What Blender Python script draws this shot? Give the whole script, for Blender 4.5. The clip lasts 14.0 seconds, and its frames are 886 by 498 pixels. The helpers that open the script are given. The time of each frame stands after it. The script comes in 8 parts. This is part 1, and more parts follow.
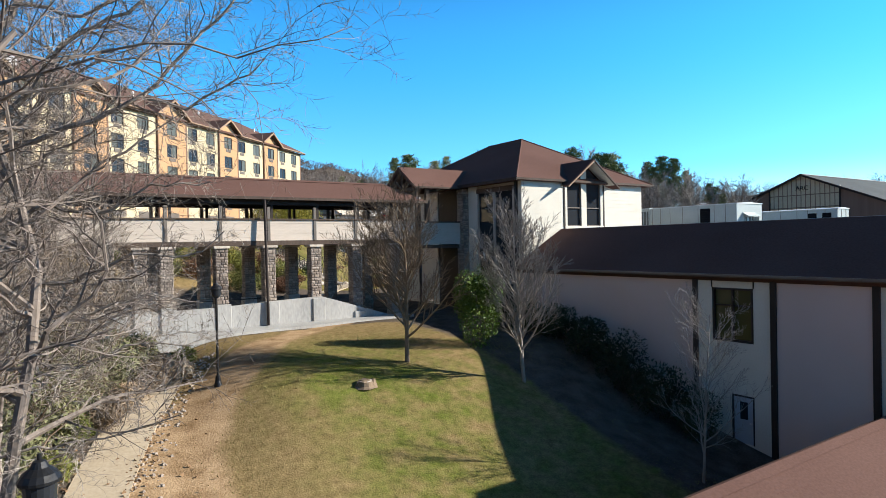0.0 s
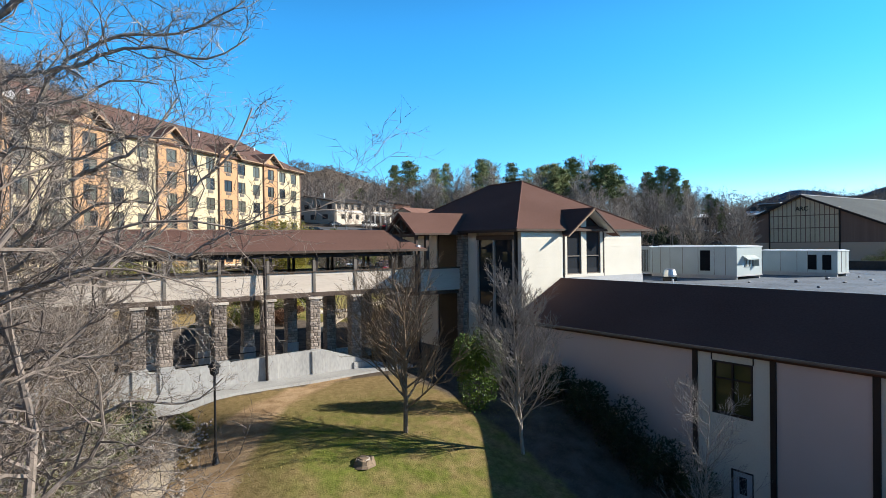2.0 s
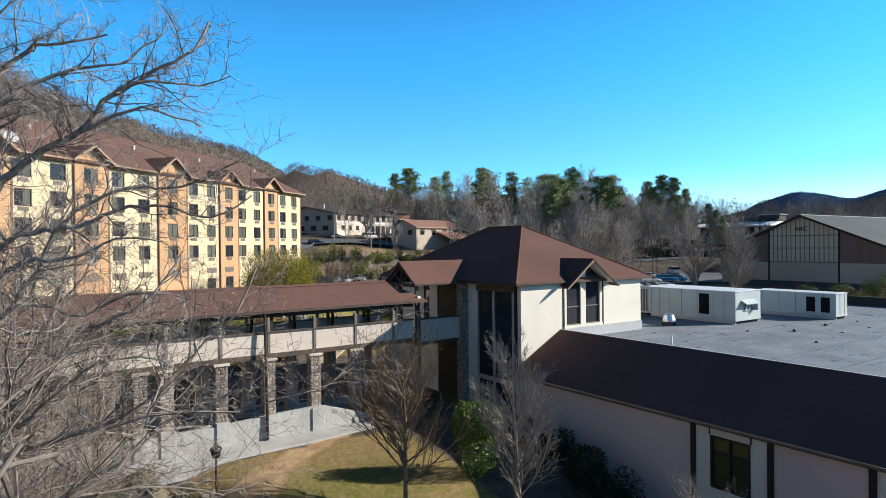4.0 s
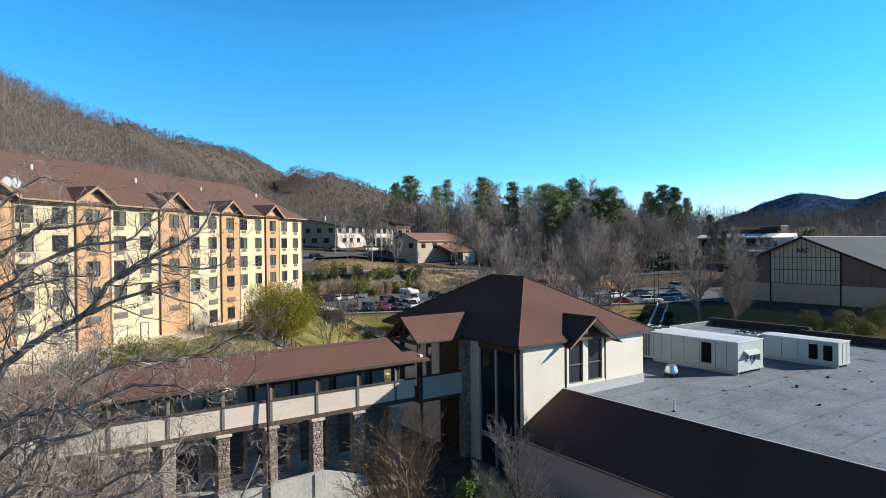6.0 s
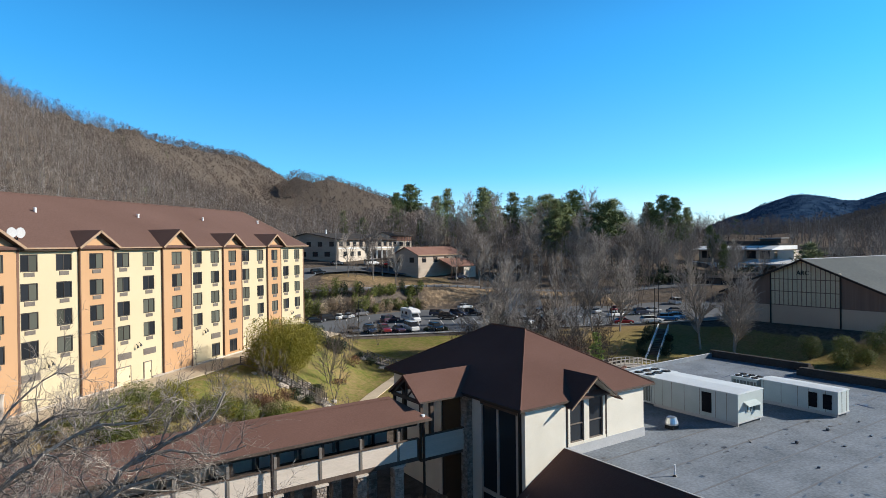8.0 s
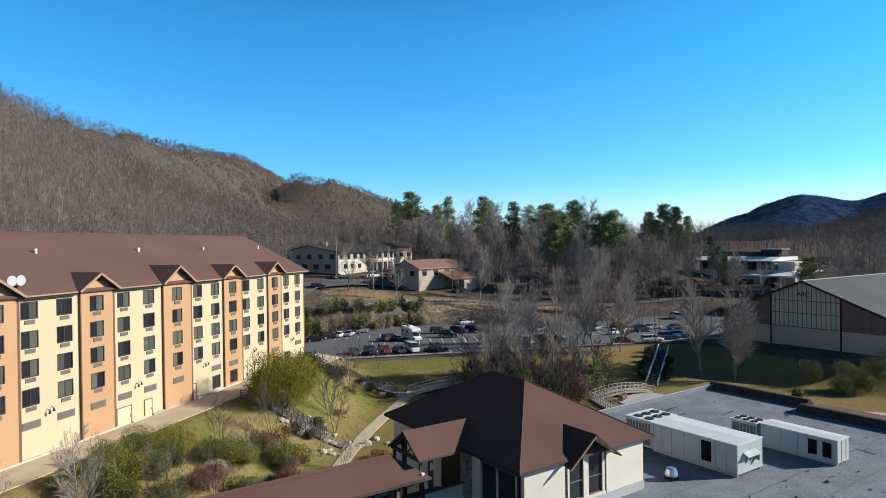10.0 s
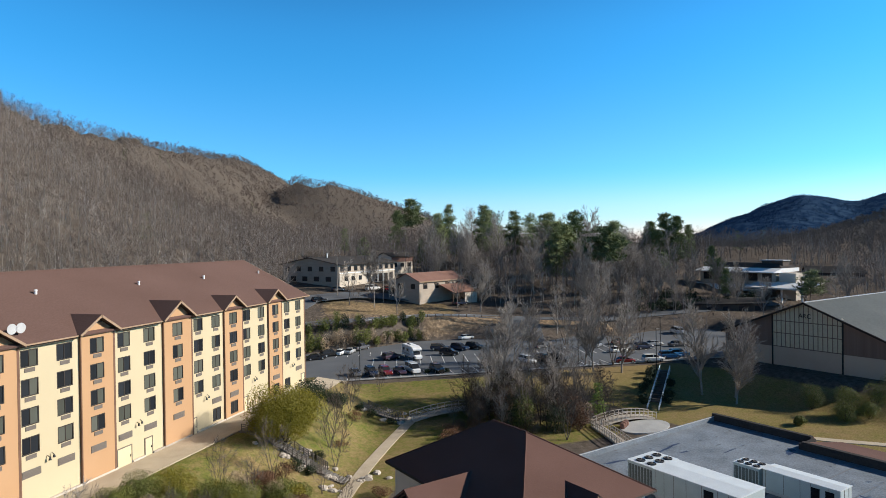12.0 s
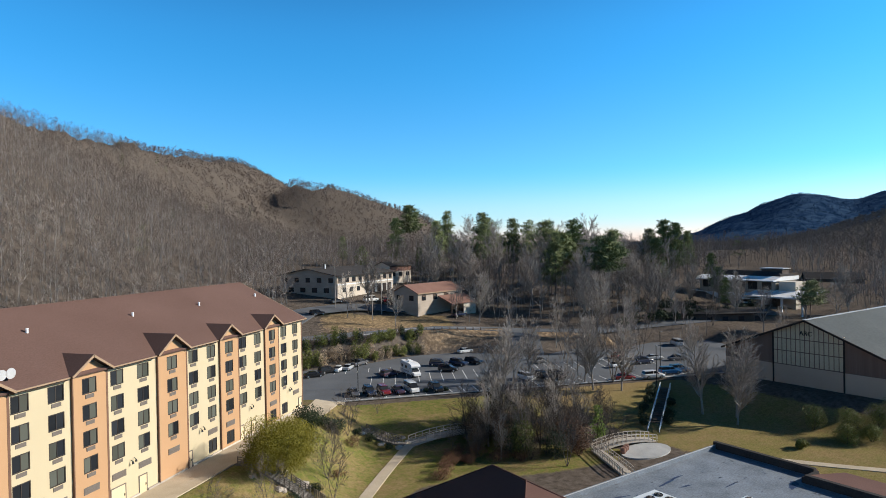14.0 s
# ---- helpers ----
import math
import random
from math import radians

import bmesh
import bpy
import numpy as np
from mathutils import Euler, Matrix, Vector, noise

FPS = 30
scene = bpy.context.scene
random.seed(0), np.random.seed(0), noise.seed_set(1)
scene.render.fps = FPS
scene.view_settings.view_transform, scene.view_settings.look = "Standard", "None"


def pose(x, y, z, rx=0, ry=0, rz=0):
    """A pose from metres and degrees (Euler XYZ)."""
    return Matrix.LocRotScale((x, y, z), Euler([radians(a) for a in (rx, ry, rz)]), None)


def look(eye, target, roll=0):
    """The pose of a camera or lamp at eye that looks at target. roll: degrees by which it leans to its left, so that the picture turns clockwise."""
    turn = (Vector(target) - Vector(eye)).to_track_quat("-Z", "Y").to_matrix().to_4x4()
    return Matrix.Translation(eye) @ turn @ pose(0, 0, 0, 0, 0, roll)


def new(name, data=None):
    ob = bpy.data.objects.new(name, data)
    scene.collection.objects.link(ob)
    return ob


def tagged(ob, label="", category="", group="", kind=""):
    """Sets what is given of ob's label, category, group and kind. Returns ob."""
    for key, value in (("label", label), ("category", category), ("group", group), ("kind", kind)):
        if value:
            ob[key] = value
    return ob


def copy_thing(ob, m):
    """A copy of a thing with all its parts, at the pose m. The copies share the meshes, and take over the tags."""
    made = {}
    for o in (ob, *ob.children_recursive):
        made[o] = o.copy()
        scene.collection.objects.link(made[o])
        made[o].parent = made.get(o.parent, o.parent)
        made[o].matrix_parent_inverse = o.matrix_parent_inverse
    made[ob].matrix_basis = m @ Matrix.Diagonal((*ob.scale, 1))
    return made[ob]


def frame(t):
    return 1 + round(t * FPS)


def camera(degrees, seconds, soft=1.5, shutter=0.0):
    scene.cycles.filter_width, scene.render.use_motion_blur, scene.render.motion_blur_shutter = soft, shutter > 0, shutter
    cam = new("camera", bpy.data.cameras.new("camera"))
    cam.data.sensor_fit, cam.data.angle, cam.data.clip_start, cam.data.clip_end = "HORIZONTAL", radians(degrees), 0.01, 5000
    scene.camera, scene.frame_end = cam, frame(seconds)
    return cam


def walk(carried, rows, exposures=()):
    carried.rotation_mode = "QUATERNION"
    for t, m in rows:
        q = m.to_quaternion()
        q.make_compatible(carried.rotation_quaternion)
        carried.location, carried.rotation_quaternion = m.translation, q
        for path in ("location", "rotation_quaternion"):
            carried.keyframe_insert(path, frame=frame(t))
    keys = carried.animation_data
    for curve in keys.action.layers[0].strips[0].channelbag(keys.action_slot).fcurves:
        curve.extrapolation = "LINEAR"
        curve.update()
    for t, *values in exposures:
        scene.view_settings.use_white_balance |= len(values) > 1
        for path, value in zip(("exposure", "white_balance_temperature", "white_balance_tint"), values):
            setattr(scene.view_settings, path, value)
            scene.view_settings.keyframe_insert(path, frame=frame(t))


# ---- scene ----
cam = camera(71.0, 14.0, 0.85)
PATH = [
    (0, (-0.309, 0.329, 6.312), (0.817, 1.982, 6.294), -1.1),
    (0.5, (-0.344, 0.411, 7.106), (0.783, 2.063, 7.09), -1.0),
    (1, (-0.33, 0.485, 7.949), (0.798, 2.136, 7.934), -0.9),
    (1.5, (-0.318, 0.448, 8.906), (0.81, 2.099, 8.89), -0.7),
    (2, (-0.215, 0.405, 9.796), (0.913, 2.057, 9.78), -0.7),
    (2.5, (-0.164, 0.353, 10.707), (0.963, 2.005, 10.691), -0.6),
    (3, (-0.186, 0.287, 11.595), (0.942, 1.938, 11.58), -0.6),
    (5.5, (-0.398, 0.208, 16.801), (0.729, 1.861, 16.787), -0.6),
    (6, (-0.294, 0.328, 17.889), (0.832, 1.981, 17.875), -0.6),
    (6.5, (-0.418, 0.279, 19.017), (0.708, 1.932, 19.004), -0.7),
    (7, (-0.597, 0.222, 20.131), (0.529, 1.875, 20.118), -0.7),
    (7.5, (-0.603, 0.144, 21.318), (0.523, 1.798, 21.305), -0.7),
    (8, (-0.56, 0.08, 22.382), (0.565, 1.733, 22.37), -0.7),
    (10.5, (-0.432, -0.054, 27.862), (0.691, 1.601, 27.849), -0.8),
    (11, (-0.465, 0.145, 28.9), (0.659, 1.799, 28.887), -0.8),
    (11.5, (-0.386, 0.051, 30.156), (0.736, 1.706, 30.141), -0.8),
    (12, (-0.307, 0.171, 31.322), (0.815, 1.827, 31.307), -0.8),
    (12.5, (-0.267, 0.293, 32.452), (0.856, 1.949, 32.436), -0.9),
    (13, (0.027, 0.444, 33.642), (1.149, 2.099, 33.625), -0.9),
    (13.5, (0.173, 0.712, 34.471), (1.297, 2.367, 34.453), -0.9),
    (14, (0.45, 0.884, 35.207), (1.575, 2.538, 35.19), -1.1),
]
walk(cam, [(t, look(eye, target, roll)) for t, eye, target, roll in PATH],
     [(0, 0.92), (3, 0.8), (5.5, 0.72), (8, 0.56), (11, 0.48), (14, 0.46)])

# ---- sky, sun ----
SUN_EL, SUN_AZ = radians(25), math.atan2(0.87, -0.49)
world = bpy.data.worlds.new("world")
world.use_nodes = True
scene.world = world
wn, wl = world.node_tree.nodes, world.node_tree.links
sky = wn.new("ShaderNodeTexSky")
sky.sky_type, sky.sun_disc = "NISHITA", False
sky.sun_elevation, sky.sun_rotation = SUN_EL, SUN_AZ
sky.air_density, sky.dust_density, sky.ozone_density = 1.0, 0.15, 3.0
sat = wn.new("ShaderNodeHueSaturation")
sat.inputs["Saturation"].default_value = 1.1
wl.new(sky.outputs[0], sat.inputs["Color"])
tint = wn.new("ShaderNodeMix")
tint.data_type, tint.blend_type = "RGBA", "MULTIPLY"
tint.inputs["Factor"].default_value = 1.0
# haze low down, deep clear blue overhead
dirs, split, haze = wn.new("ShaderNodeTexCoord"), wn.new("ShaderNodeSeparateXYZ"), wn.new("ShaderNodeValToRGB")
wl.new(dirs.outputs["Generated"], split.inputs[0])
wl.new(split.outputs["Z"], haze.inputs[0])
haze.color_ramp.interpolation = "EASE"
haze.color_ramp.elements[0].position, haze.color_ramp.elements[0].color = 0.0, (1.2, 1.12, 1.58, 1)
haze.color_ramp.elements[1].position, haze.color_ramp.elements[1].color = 1.0, (0.12, 0.155, 0.19, 1)
for at, rgb in ((0.045, (0.84, 1.16, 1.6, 1)), (0.12, (0.48, 1.12, 1.5, 1)), (0.3, (0.325, 1.2, 1.56, 1)), (0.6, (0.19, 0.32, 0.42, 1))):
    haze.color_ramp.elements.new(at).color = rgb
wl.new(haze.outputs[0], tint.inputs["B"])
wl.new(sat.outputs[0], tint.inputs["A"])
wl.new(tint.outputs["Result"], wn["Background"].inputs[0])
wn["Background"].inputs[1].default_value = 0.099
sun = new("sun", bpy.data.lights.new("sun", "SUN"))
sun.data.energy, sun.data.angle, sun.data.color = 4.85, radians(0.53), (1.0, 0.93, 0.82)
sun.matrix_world = look((0, 0, 0), (-math.sin(SUN_AZ) * math.cos(SUN_EL), -math.cos(SUN_AZ) * math.cos(SUN_EL), -math.sin(SUN_EL)))
sun.location = (120, -60, 90)


# ---- materials ----
def material(name, low, high, rough=0.8, big=0.4, fine=12.0, bump=0.15, metal=0.0, stretch=(1, 1, 1), island=0.0, spec=0.25, depth=0.02):
    """A surface between two colours, varied at a large and a fine scale (per metre), with fine relief."""
    m = bpy.data.materials.new(name)
    m.use_nodes = True
    n, l = m.node_tree.nodes, m.node_tree.links
    b = n["Principled BSDF"]
    co, mp = n.new("ShaderNodeTexCoord"), n.new("ShaderNodeMapping")
    mp.inputs["Scale"].default_value = stretch
    l.new(co.outputs["Object"], mp.inputs[0])
    n1, n2 = n.new("ShaderNodeTexNoise"), n.new("ShaderNodeTexNoise")
    n1.inputs["Scale"].default_value, n1.inputs["Detail"].default_value = big, 5
    n2.inputs["Scale"].default_value, n2.inputs["Detail"].default_value = fine, 6
    l.new(mp.outputs[0], n1.inputs[0]), l.new(mp.outputs[0], n2.inputs[0])
    add = n.new("ShaderNodeMath")
    add.operation = "ADD"
    l.new(n1.outputs[0], add.inputs[0]), l.new(n2.outputs[0], add.inputs[1])
    last = add
    if island:
        info, geo = n.new("ShaderNodeObjectInfo"), n.new("ShaderNodeNewGeometry")
        both = n.new("ShaderNodeMath")
        both.operation = "ADD"
        l.new(info.outputs["Random"], both.inputs[0]), l.new(geo.outputs["Random Per Island"], both.inputs[1])
        mul = n.new("ShaderNodeMath")
        mul.operation = "MULTIPLY_ADD"
        mul.inputs[1].default_value = island
        l.new(both.outputs[0], mul.inputs[0]), l.new(add.outputs[0], mul.inputs[2])
        last = mul
    rng = n.new("ShaderNodeMapRange")
    rng.inputs["From Min"].default_value, rng.inputs["From Max"].default_value = 0.65 + island * 0.5, 1.35 + island * 1.5
    l.new(last.outputs[0], rng.inputs[0])
    mix = n.new("ShaderNodeMix")
    mix.data_type = "RGBA"
    mix.inputs["A"].default_value, mix.inputs["B"].default_value = (*low, 1), (*high, 1)
    l.new(rng.outputs[0], mix.inputs["Factor"])
    l.new(mix.outputs["Result"], b.inputs["Base Color"])
    b.inputs["Roughness"].default_value, b.inputs["Metallic"].default_value = rough, metal
    b.inputs["Specular IOR Level"].default_value = spec
    if bump:
        bp = n.new("ShaderNodeBump")
        bp.inputs["Strength"].default_value, bp.inputs["Distance"].default_value = bump, depth
        l.new(n2.outputs[0], bp.inputs["Height"])
        l.new(bp.outputs[0], b.inputs["Normal"])
    return m


def glass_material(name, tint, rough=0.03):
    m = bpy.data.materials.new(name)
    m.use_nodes = True
    n, l = m.node_tree.nodes, m.node_tree.links
    b = n["Principled BSDF"]
    info = n.new("ShaderNodeObjectInfo")
    mix = n.new("ShaderNodeMix")
    mix.data_type = "RGBA"
    mix.inputs["A"].default_value, mix.inputs["B"].default_value = (*[c * 0.5 for c in tint], 1), (*tint, 1)
    l.new(info.outputs["Random"], mix.inputs["Factor"])
    l.new(mix.outputs["Result"], b.inputs["Base Color"])
    b.inputs["Roughness"].default_value = rough
    b.inputs["IOR"].default_value = 1.33
    return m


SHINGLE = material("brown_shingle", (0.105, 0.058, 0.047), (0.155, 0.088, 0.072), 0.95, 0.15, 9.0, 0.3, stretch=(1, 1, 2.5), spec=0.08)
SHINGLE_HOTEL = material("hotel_shingle", (0.115, 0.068, 0.055), (0.165, 0.1, 0.083), 0.95, 0.08, 6.0, 0.3, spec=0.08)
CREAM = material("cream_siding", (0.6, 0.56, 0.47), (0.72, 0.67, 0.57), 0.7, 0.5, 14.0, 0.08)
TAN = material("tan_stucco", (0.56, 0.44, 0.39), (0.66, 0.525, 0.465), 0.9, 0.3, 25.0, 0.25)
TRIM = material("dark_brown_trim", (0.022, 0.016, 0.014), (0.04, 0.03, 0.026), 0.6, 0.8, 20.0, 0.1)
WOOD = material("brown_wood", (0.06, 0.042, 0.033), (0.115, 0.085, 0.068), 0.8, 0.8, 10.0, 0.2, stretch=(1, 1, 0.15))
PALEWOOD = material("pale_deck_wood", (0.33, 0.29, 0.25), (0.48, 0.43, 0.37), 0.85, 1.2, 14.0, 0.2)
PANEL = material("beige_lap_board", (0.5, 0.43, 0.36), (0.63, 0.55, 0.47), 0.75, 0.6, 10.0, 0.1, stretch=(0.3, 1, 3))
STONE = material("field_stone", (0.13, 0.105, 0.09), (0.46, 0.39, 0.33), 0.9, 2.0, 18.0, 0.5, island=0.8, depth=0.05)
STONE_PALE = material("pale_field_stone", (0.3, 0.26, 0.22), (0.6, 0.53, 0.45), 0.9, 2.0, 18.0, 0.5, island=0.8, depth=0.05)
MORTAR = material("stone_mortar", (0.1, 0.085, 0.075), (0.18, 0.155, 0.14), 0.95, 2.0, 20.0, 0.3)
CONCRETE = material("weathered_concrete", (0.29, 0.29, 0.285), (0.46, 0.455, 0.44), 0.85, 0.5, 9.0, 0.15, stretch=(1, 1, 0.35))
GREYPOST = material("grey_brown_post_paint", (0.13, 0.115, 0.1), (0.21, 0.185, 0.165), 0.8, 0.8, 10.0, 0.1)
PAVING = material("path_concrete", (0.38, 0.31, 0.22), (0.52, 0.435, 0.325), 0.9, 0.5, 8.0, 0.15)
MEMBRANE = material("grey_roof_membrane", (0.105, 0.122, 0.142), (0.245, 0.275, 0.312), 0.8, 0.35, 5.0, 0.05, spec=0.2)
COPING = material("pale_metal_coping", (0.36, 0.36, 0.36), (0.48, 0.48, 0.48), 0.5, 0.6, 9.0, 0.05)
UNIT = material("pale_unit_metal", (0.37, 0.42, 0.41), (0.47, 0.52, 0.51), 0.45, 0.7, 10.0, 0.05)
WHITE = material("white_paint", (0.68, 0.68, 0.67), (0.8, 0.8, 0.79), 0.5, 0.7, 12.0, 0.05)
DARKMETAL = material("dark_metal", (0.02, 0.021, 0.023), (0.04, 0.041, 0.044), 0.4, 1.0, 15.0, 0.05, metal=0.5)
UNIT_TOP = material("white_sheet_metal", (0.55, 0.58, 0.59), (0.68, 0.71, 0.72), 0.5, 0.7, 10.0, 0.05)
FIN = material("dull_green_grey_fins", (0.09, 0.1, 0.095), (0.15, 0.165, 0.155), 0.7, 1.0, 12.0, 0.1)
STEEL = material("bright_steel", (0.5, 0.51, 0.52), (0.66, 0.67, 0.68), 0.3, 1.0, 15.0, 0.05, metal=0.8)
HOTEL_CREAM = material("hotel_cream_stucco", (0.49, 0.405, 0.262), (0.555, 0.465, 0.305), 0.9, 0.15, 18.0, 0.2)
HOTEL_ORANGE = material("hotel_orange_stucco", (0.42, 0.245, 0.125), (0.48, 0.29, 0.16), 0.9, 0.15, 18.0, 0.2)
BRONZE = material("bronze_window_frame", (0.028, 0.022, 0.018), (0.055, 0.044, 0.036), 0.5, 1.0, 20.0, 0.05)
FASCIA = material("tan_fascia_board", (0.27, 0.18, 0.115), (0.36, 0.25, 0.165), 0.75, 0.8, 10.0, 0.1)
SPOUT = material("rust_brown_downspout", (0.13, 0.07, 0.045), (0.19, 0.105, 0.07), 0.6, 0.8, 10.0, 0.05)
GRILLE = material("taupe_grille", (0.12, 0.1, 0.085), (0.19, 0.16, 0.135), 0.6, 1.0, 30.0, 0.1)
DOOR_CREAM = material("cream_door_paint", (0.6, 0.48, 0.3), (0.68, 0.55, 0.36), 0.6, 0.6, 12.0, 0.05)
DOOR_GREY = material("pale_grey_door_paint", (0.38, 0.42, 0.47), (0.46, 0.5, 0.55), 0.5, 0.6, 12.0, 0.05)
GYM_BROWN = material("brown_metal_siding", (0.16, 0.1, 0.075), (0.22, 0.145, 0.11), 0.6, 0.2, 3.0, 0.1, stretch=(1, 6, 0.05))
GYM_BLOCK = material("tan_block_wall", (0.46, 0.34, 0.25), (0.55, 0.42, 0.31), 0.9, 0.2, 6.0, 0.2)
GYM_PANE = material("translucent_panel", (0.5, 0.42, 0.28), (0.6, 0.51, 0.36), 0.4, 0.3, 2.0, 0.0)
GYM_ROOF = material("slate_grey_metal_roof", (0.05, 0.058, 0.06), (0.085, 0.095, 0.095), 0.85, 0.1, 2.0, 0.1)
HOUSE_TAN = material("tan_house_siding", (0.34, 0.28, 0.225), (0.45, 0.38, 0.31), 0.85, 0.3, 8.0, 0.15, stretch=(1, 1, 4))
HOUSE_CREAM = material("cream_house_wall", (0.48, 0.42, 0.345), (0.58, 0.51, 0.425), 0.85, 0.3, 8.0, 0.1)
ROOF_RUST = material("rust_brown_roof", (0.19, 0.1, 0.075), (0.26, 0.145, 0.11), 0.85, 0.3, 4.0, 0.2)
ROOF_DARK = material("dark_flat_roof", (0.04, 0.036, 0.034), (0.07, 0.064, 0.06), 1.0, 0.3, 4.0, 0.2, spec=0.1)
ASPHALT = material("asphalt", (0.088, 0.094, 0.103), (0.15, 0.158, 0.17), 0.95, 0.12, 12.0, 0.2, spec=0.12)
LINE = material("road_paint", (0.6, 0.6, 0.58), (0.78, 0.78, 0.76), 0.7, 1.0, 8.0, 0.05)
# near-tree barks: these two lighter copies have sunlight put into the colour
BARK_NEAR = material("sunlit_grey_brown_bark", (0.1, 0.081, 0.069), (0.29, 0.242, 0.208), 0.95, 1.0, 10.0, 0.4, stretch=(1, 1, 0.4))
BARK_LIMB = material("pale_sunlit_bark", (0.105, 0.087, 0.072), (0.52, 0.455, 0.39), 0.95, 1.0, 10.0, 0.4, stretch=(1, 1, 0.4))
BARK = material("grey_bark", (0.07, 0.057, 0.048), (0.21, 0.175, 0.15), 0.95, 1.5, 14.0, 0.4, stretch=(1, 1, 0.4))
BARK_PALE = material("pale_bark", (0.17, 0.148, 0.13), (0.38, 0.34, 0.3), 0.95, 1.2, 14.0, 0.35, stretch=(1, 1, 0.4))
BARK_BROWN = material("brown_twigs", (0.13, 0.095, 0.065), (0.27, 0.205, 0.145), 0.95, 1.2, 14.0, 0.3, stretch=(1, 1, 0.4))
BARK_DARK = material("dark_bark", (0.045, 0.036, 0.03), (0.1, 0.082, 0.07), 0.95, 1.2, 10.0, 0.4)
# far woods: the blue of distance haze is put into the base colour
RIDGE = material("hazy_blue_far_woods", (0.014, 0.034, 0.075), (0.036, 0.07, 0.122), 1.0, 0.01, 0.1, 0.0, spec=0.0)
LAUREL = material("grey_green_laurel_leaves", (0.085, 0.095, 0.04), (0.29, 0.29, 0.15), 0.6, 0.5, 4.0, 0.0, island=0.7)
LOUVRE = material("black_louvre", (0.006, 0.007, 0.009), (0.014, 0.015, 0.018), 0.9, 1.0, 15.0, 0.0, spec=0.1)
STEPSTONE = material("grey_step_stone", (0.11, 0.1, 0.09), (0.22, 0.2, 0.18), 0.9, 0.8, 8.0, 0.2)
TRUNKS = material("pale_winter_trunks", (0.1, 0.085, 0.075), (0.4, 0.355, 0.32), 1.0, 0.02, 0.6, 0.0, island=0.5, spec=0.0)
TWIGS = material("brown_winter_twigs", (0.085, 0.066, 0.055), (0.25, 0.2, 0.17), 1.0, 0.012, 0.6, 0.0, island=0.4, spec=0.0)
LIME = material("lime_green_needles", (0.1, 0.16, 0.02), (0.3, 0.4, 0.06), 0.6, 0.3, 3.0, 0.0, island=0.6)
NEEDLE = material("pine_needles", (0.06, 0.085, 0.035), (0.21, 0.24, 0.095), 0.75, 0.3, 3.0, 0.0, island=0.6)
BANKGRASS = material("dry_tan_grass_blades", (0.3, 0.22, 0.14), (0.58, 0.45, 0.31), 0.85, 0.8, 4.0, 0.0, island=0.6)
BUSH = material("yellow_green_leaves", (0.1, 0.098, 0.01), (0.31, 0.262, 0.026), 0.6, 0.6, 2.0, 0.0, island=0.4)
HOLLY = material("glossy_green_leaves", (0.045, 0.085, 0.012), (0.17, 0.25, 0.035), 0.45, 0.8, 4.0, 0.0, island=0.7)
OLIVE = material("olive_green_leaves", (0.07, 0.085, 0.02), (0.21, 0.22, 0.05), 0.6, 0.5, 4.0, 0.0, island=0.7)
JUNIPER = material("dark_evergreen_leaves", (0.014, 0.024, 0.012), (0.04, 0.06, 0.025), 0.7, 0.8, 4.0, 0.0, island=0.6)
BROWNLEAF = material("withered_brown_leaves", (0.11, 0.075, 0.05), (0.29, 0.205, 0.14), 0.9, 0.8, 4.0, 0.0, island=0.6)
RUSSET = material("russet_dry_leaves", (0.1, 0.05, 0.03), (0.24, 0.13, 0.075), 0.85, 0.8, 4.0, 0.0, island=0.6)
GLASS_DARK = glass_material("dark_window_glass", (0.03, 0.034, 0.04))
GLASS_HOTEL = glass_material("curtained_window_glass", (0.115, 0.12, 0.1), 0.06)
GLASS_GREEN = glass_material("olive_window_glass", (0.1, 0.095, 0.04), 0.05)


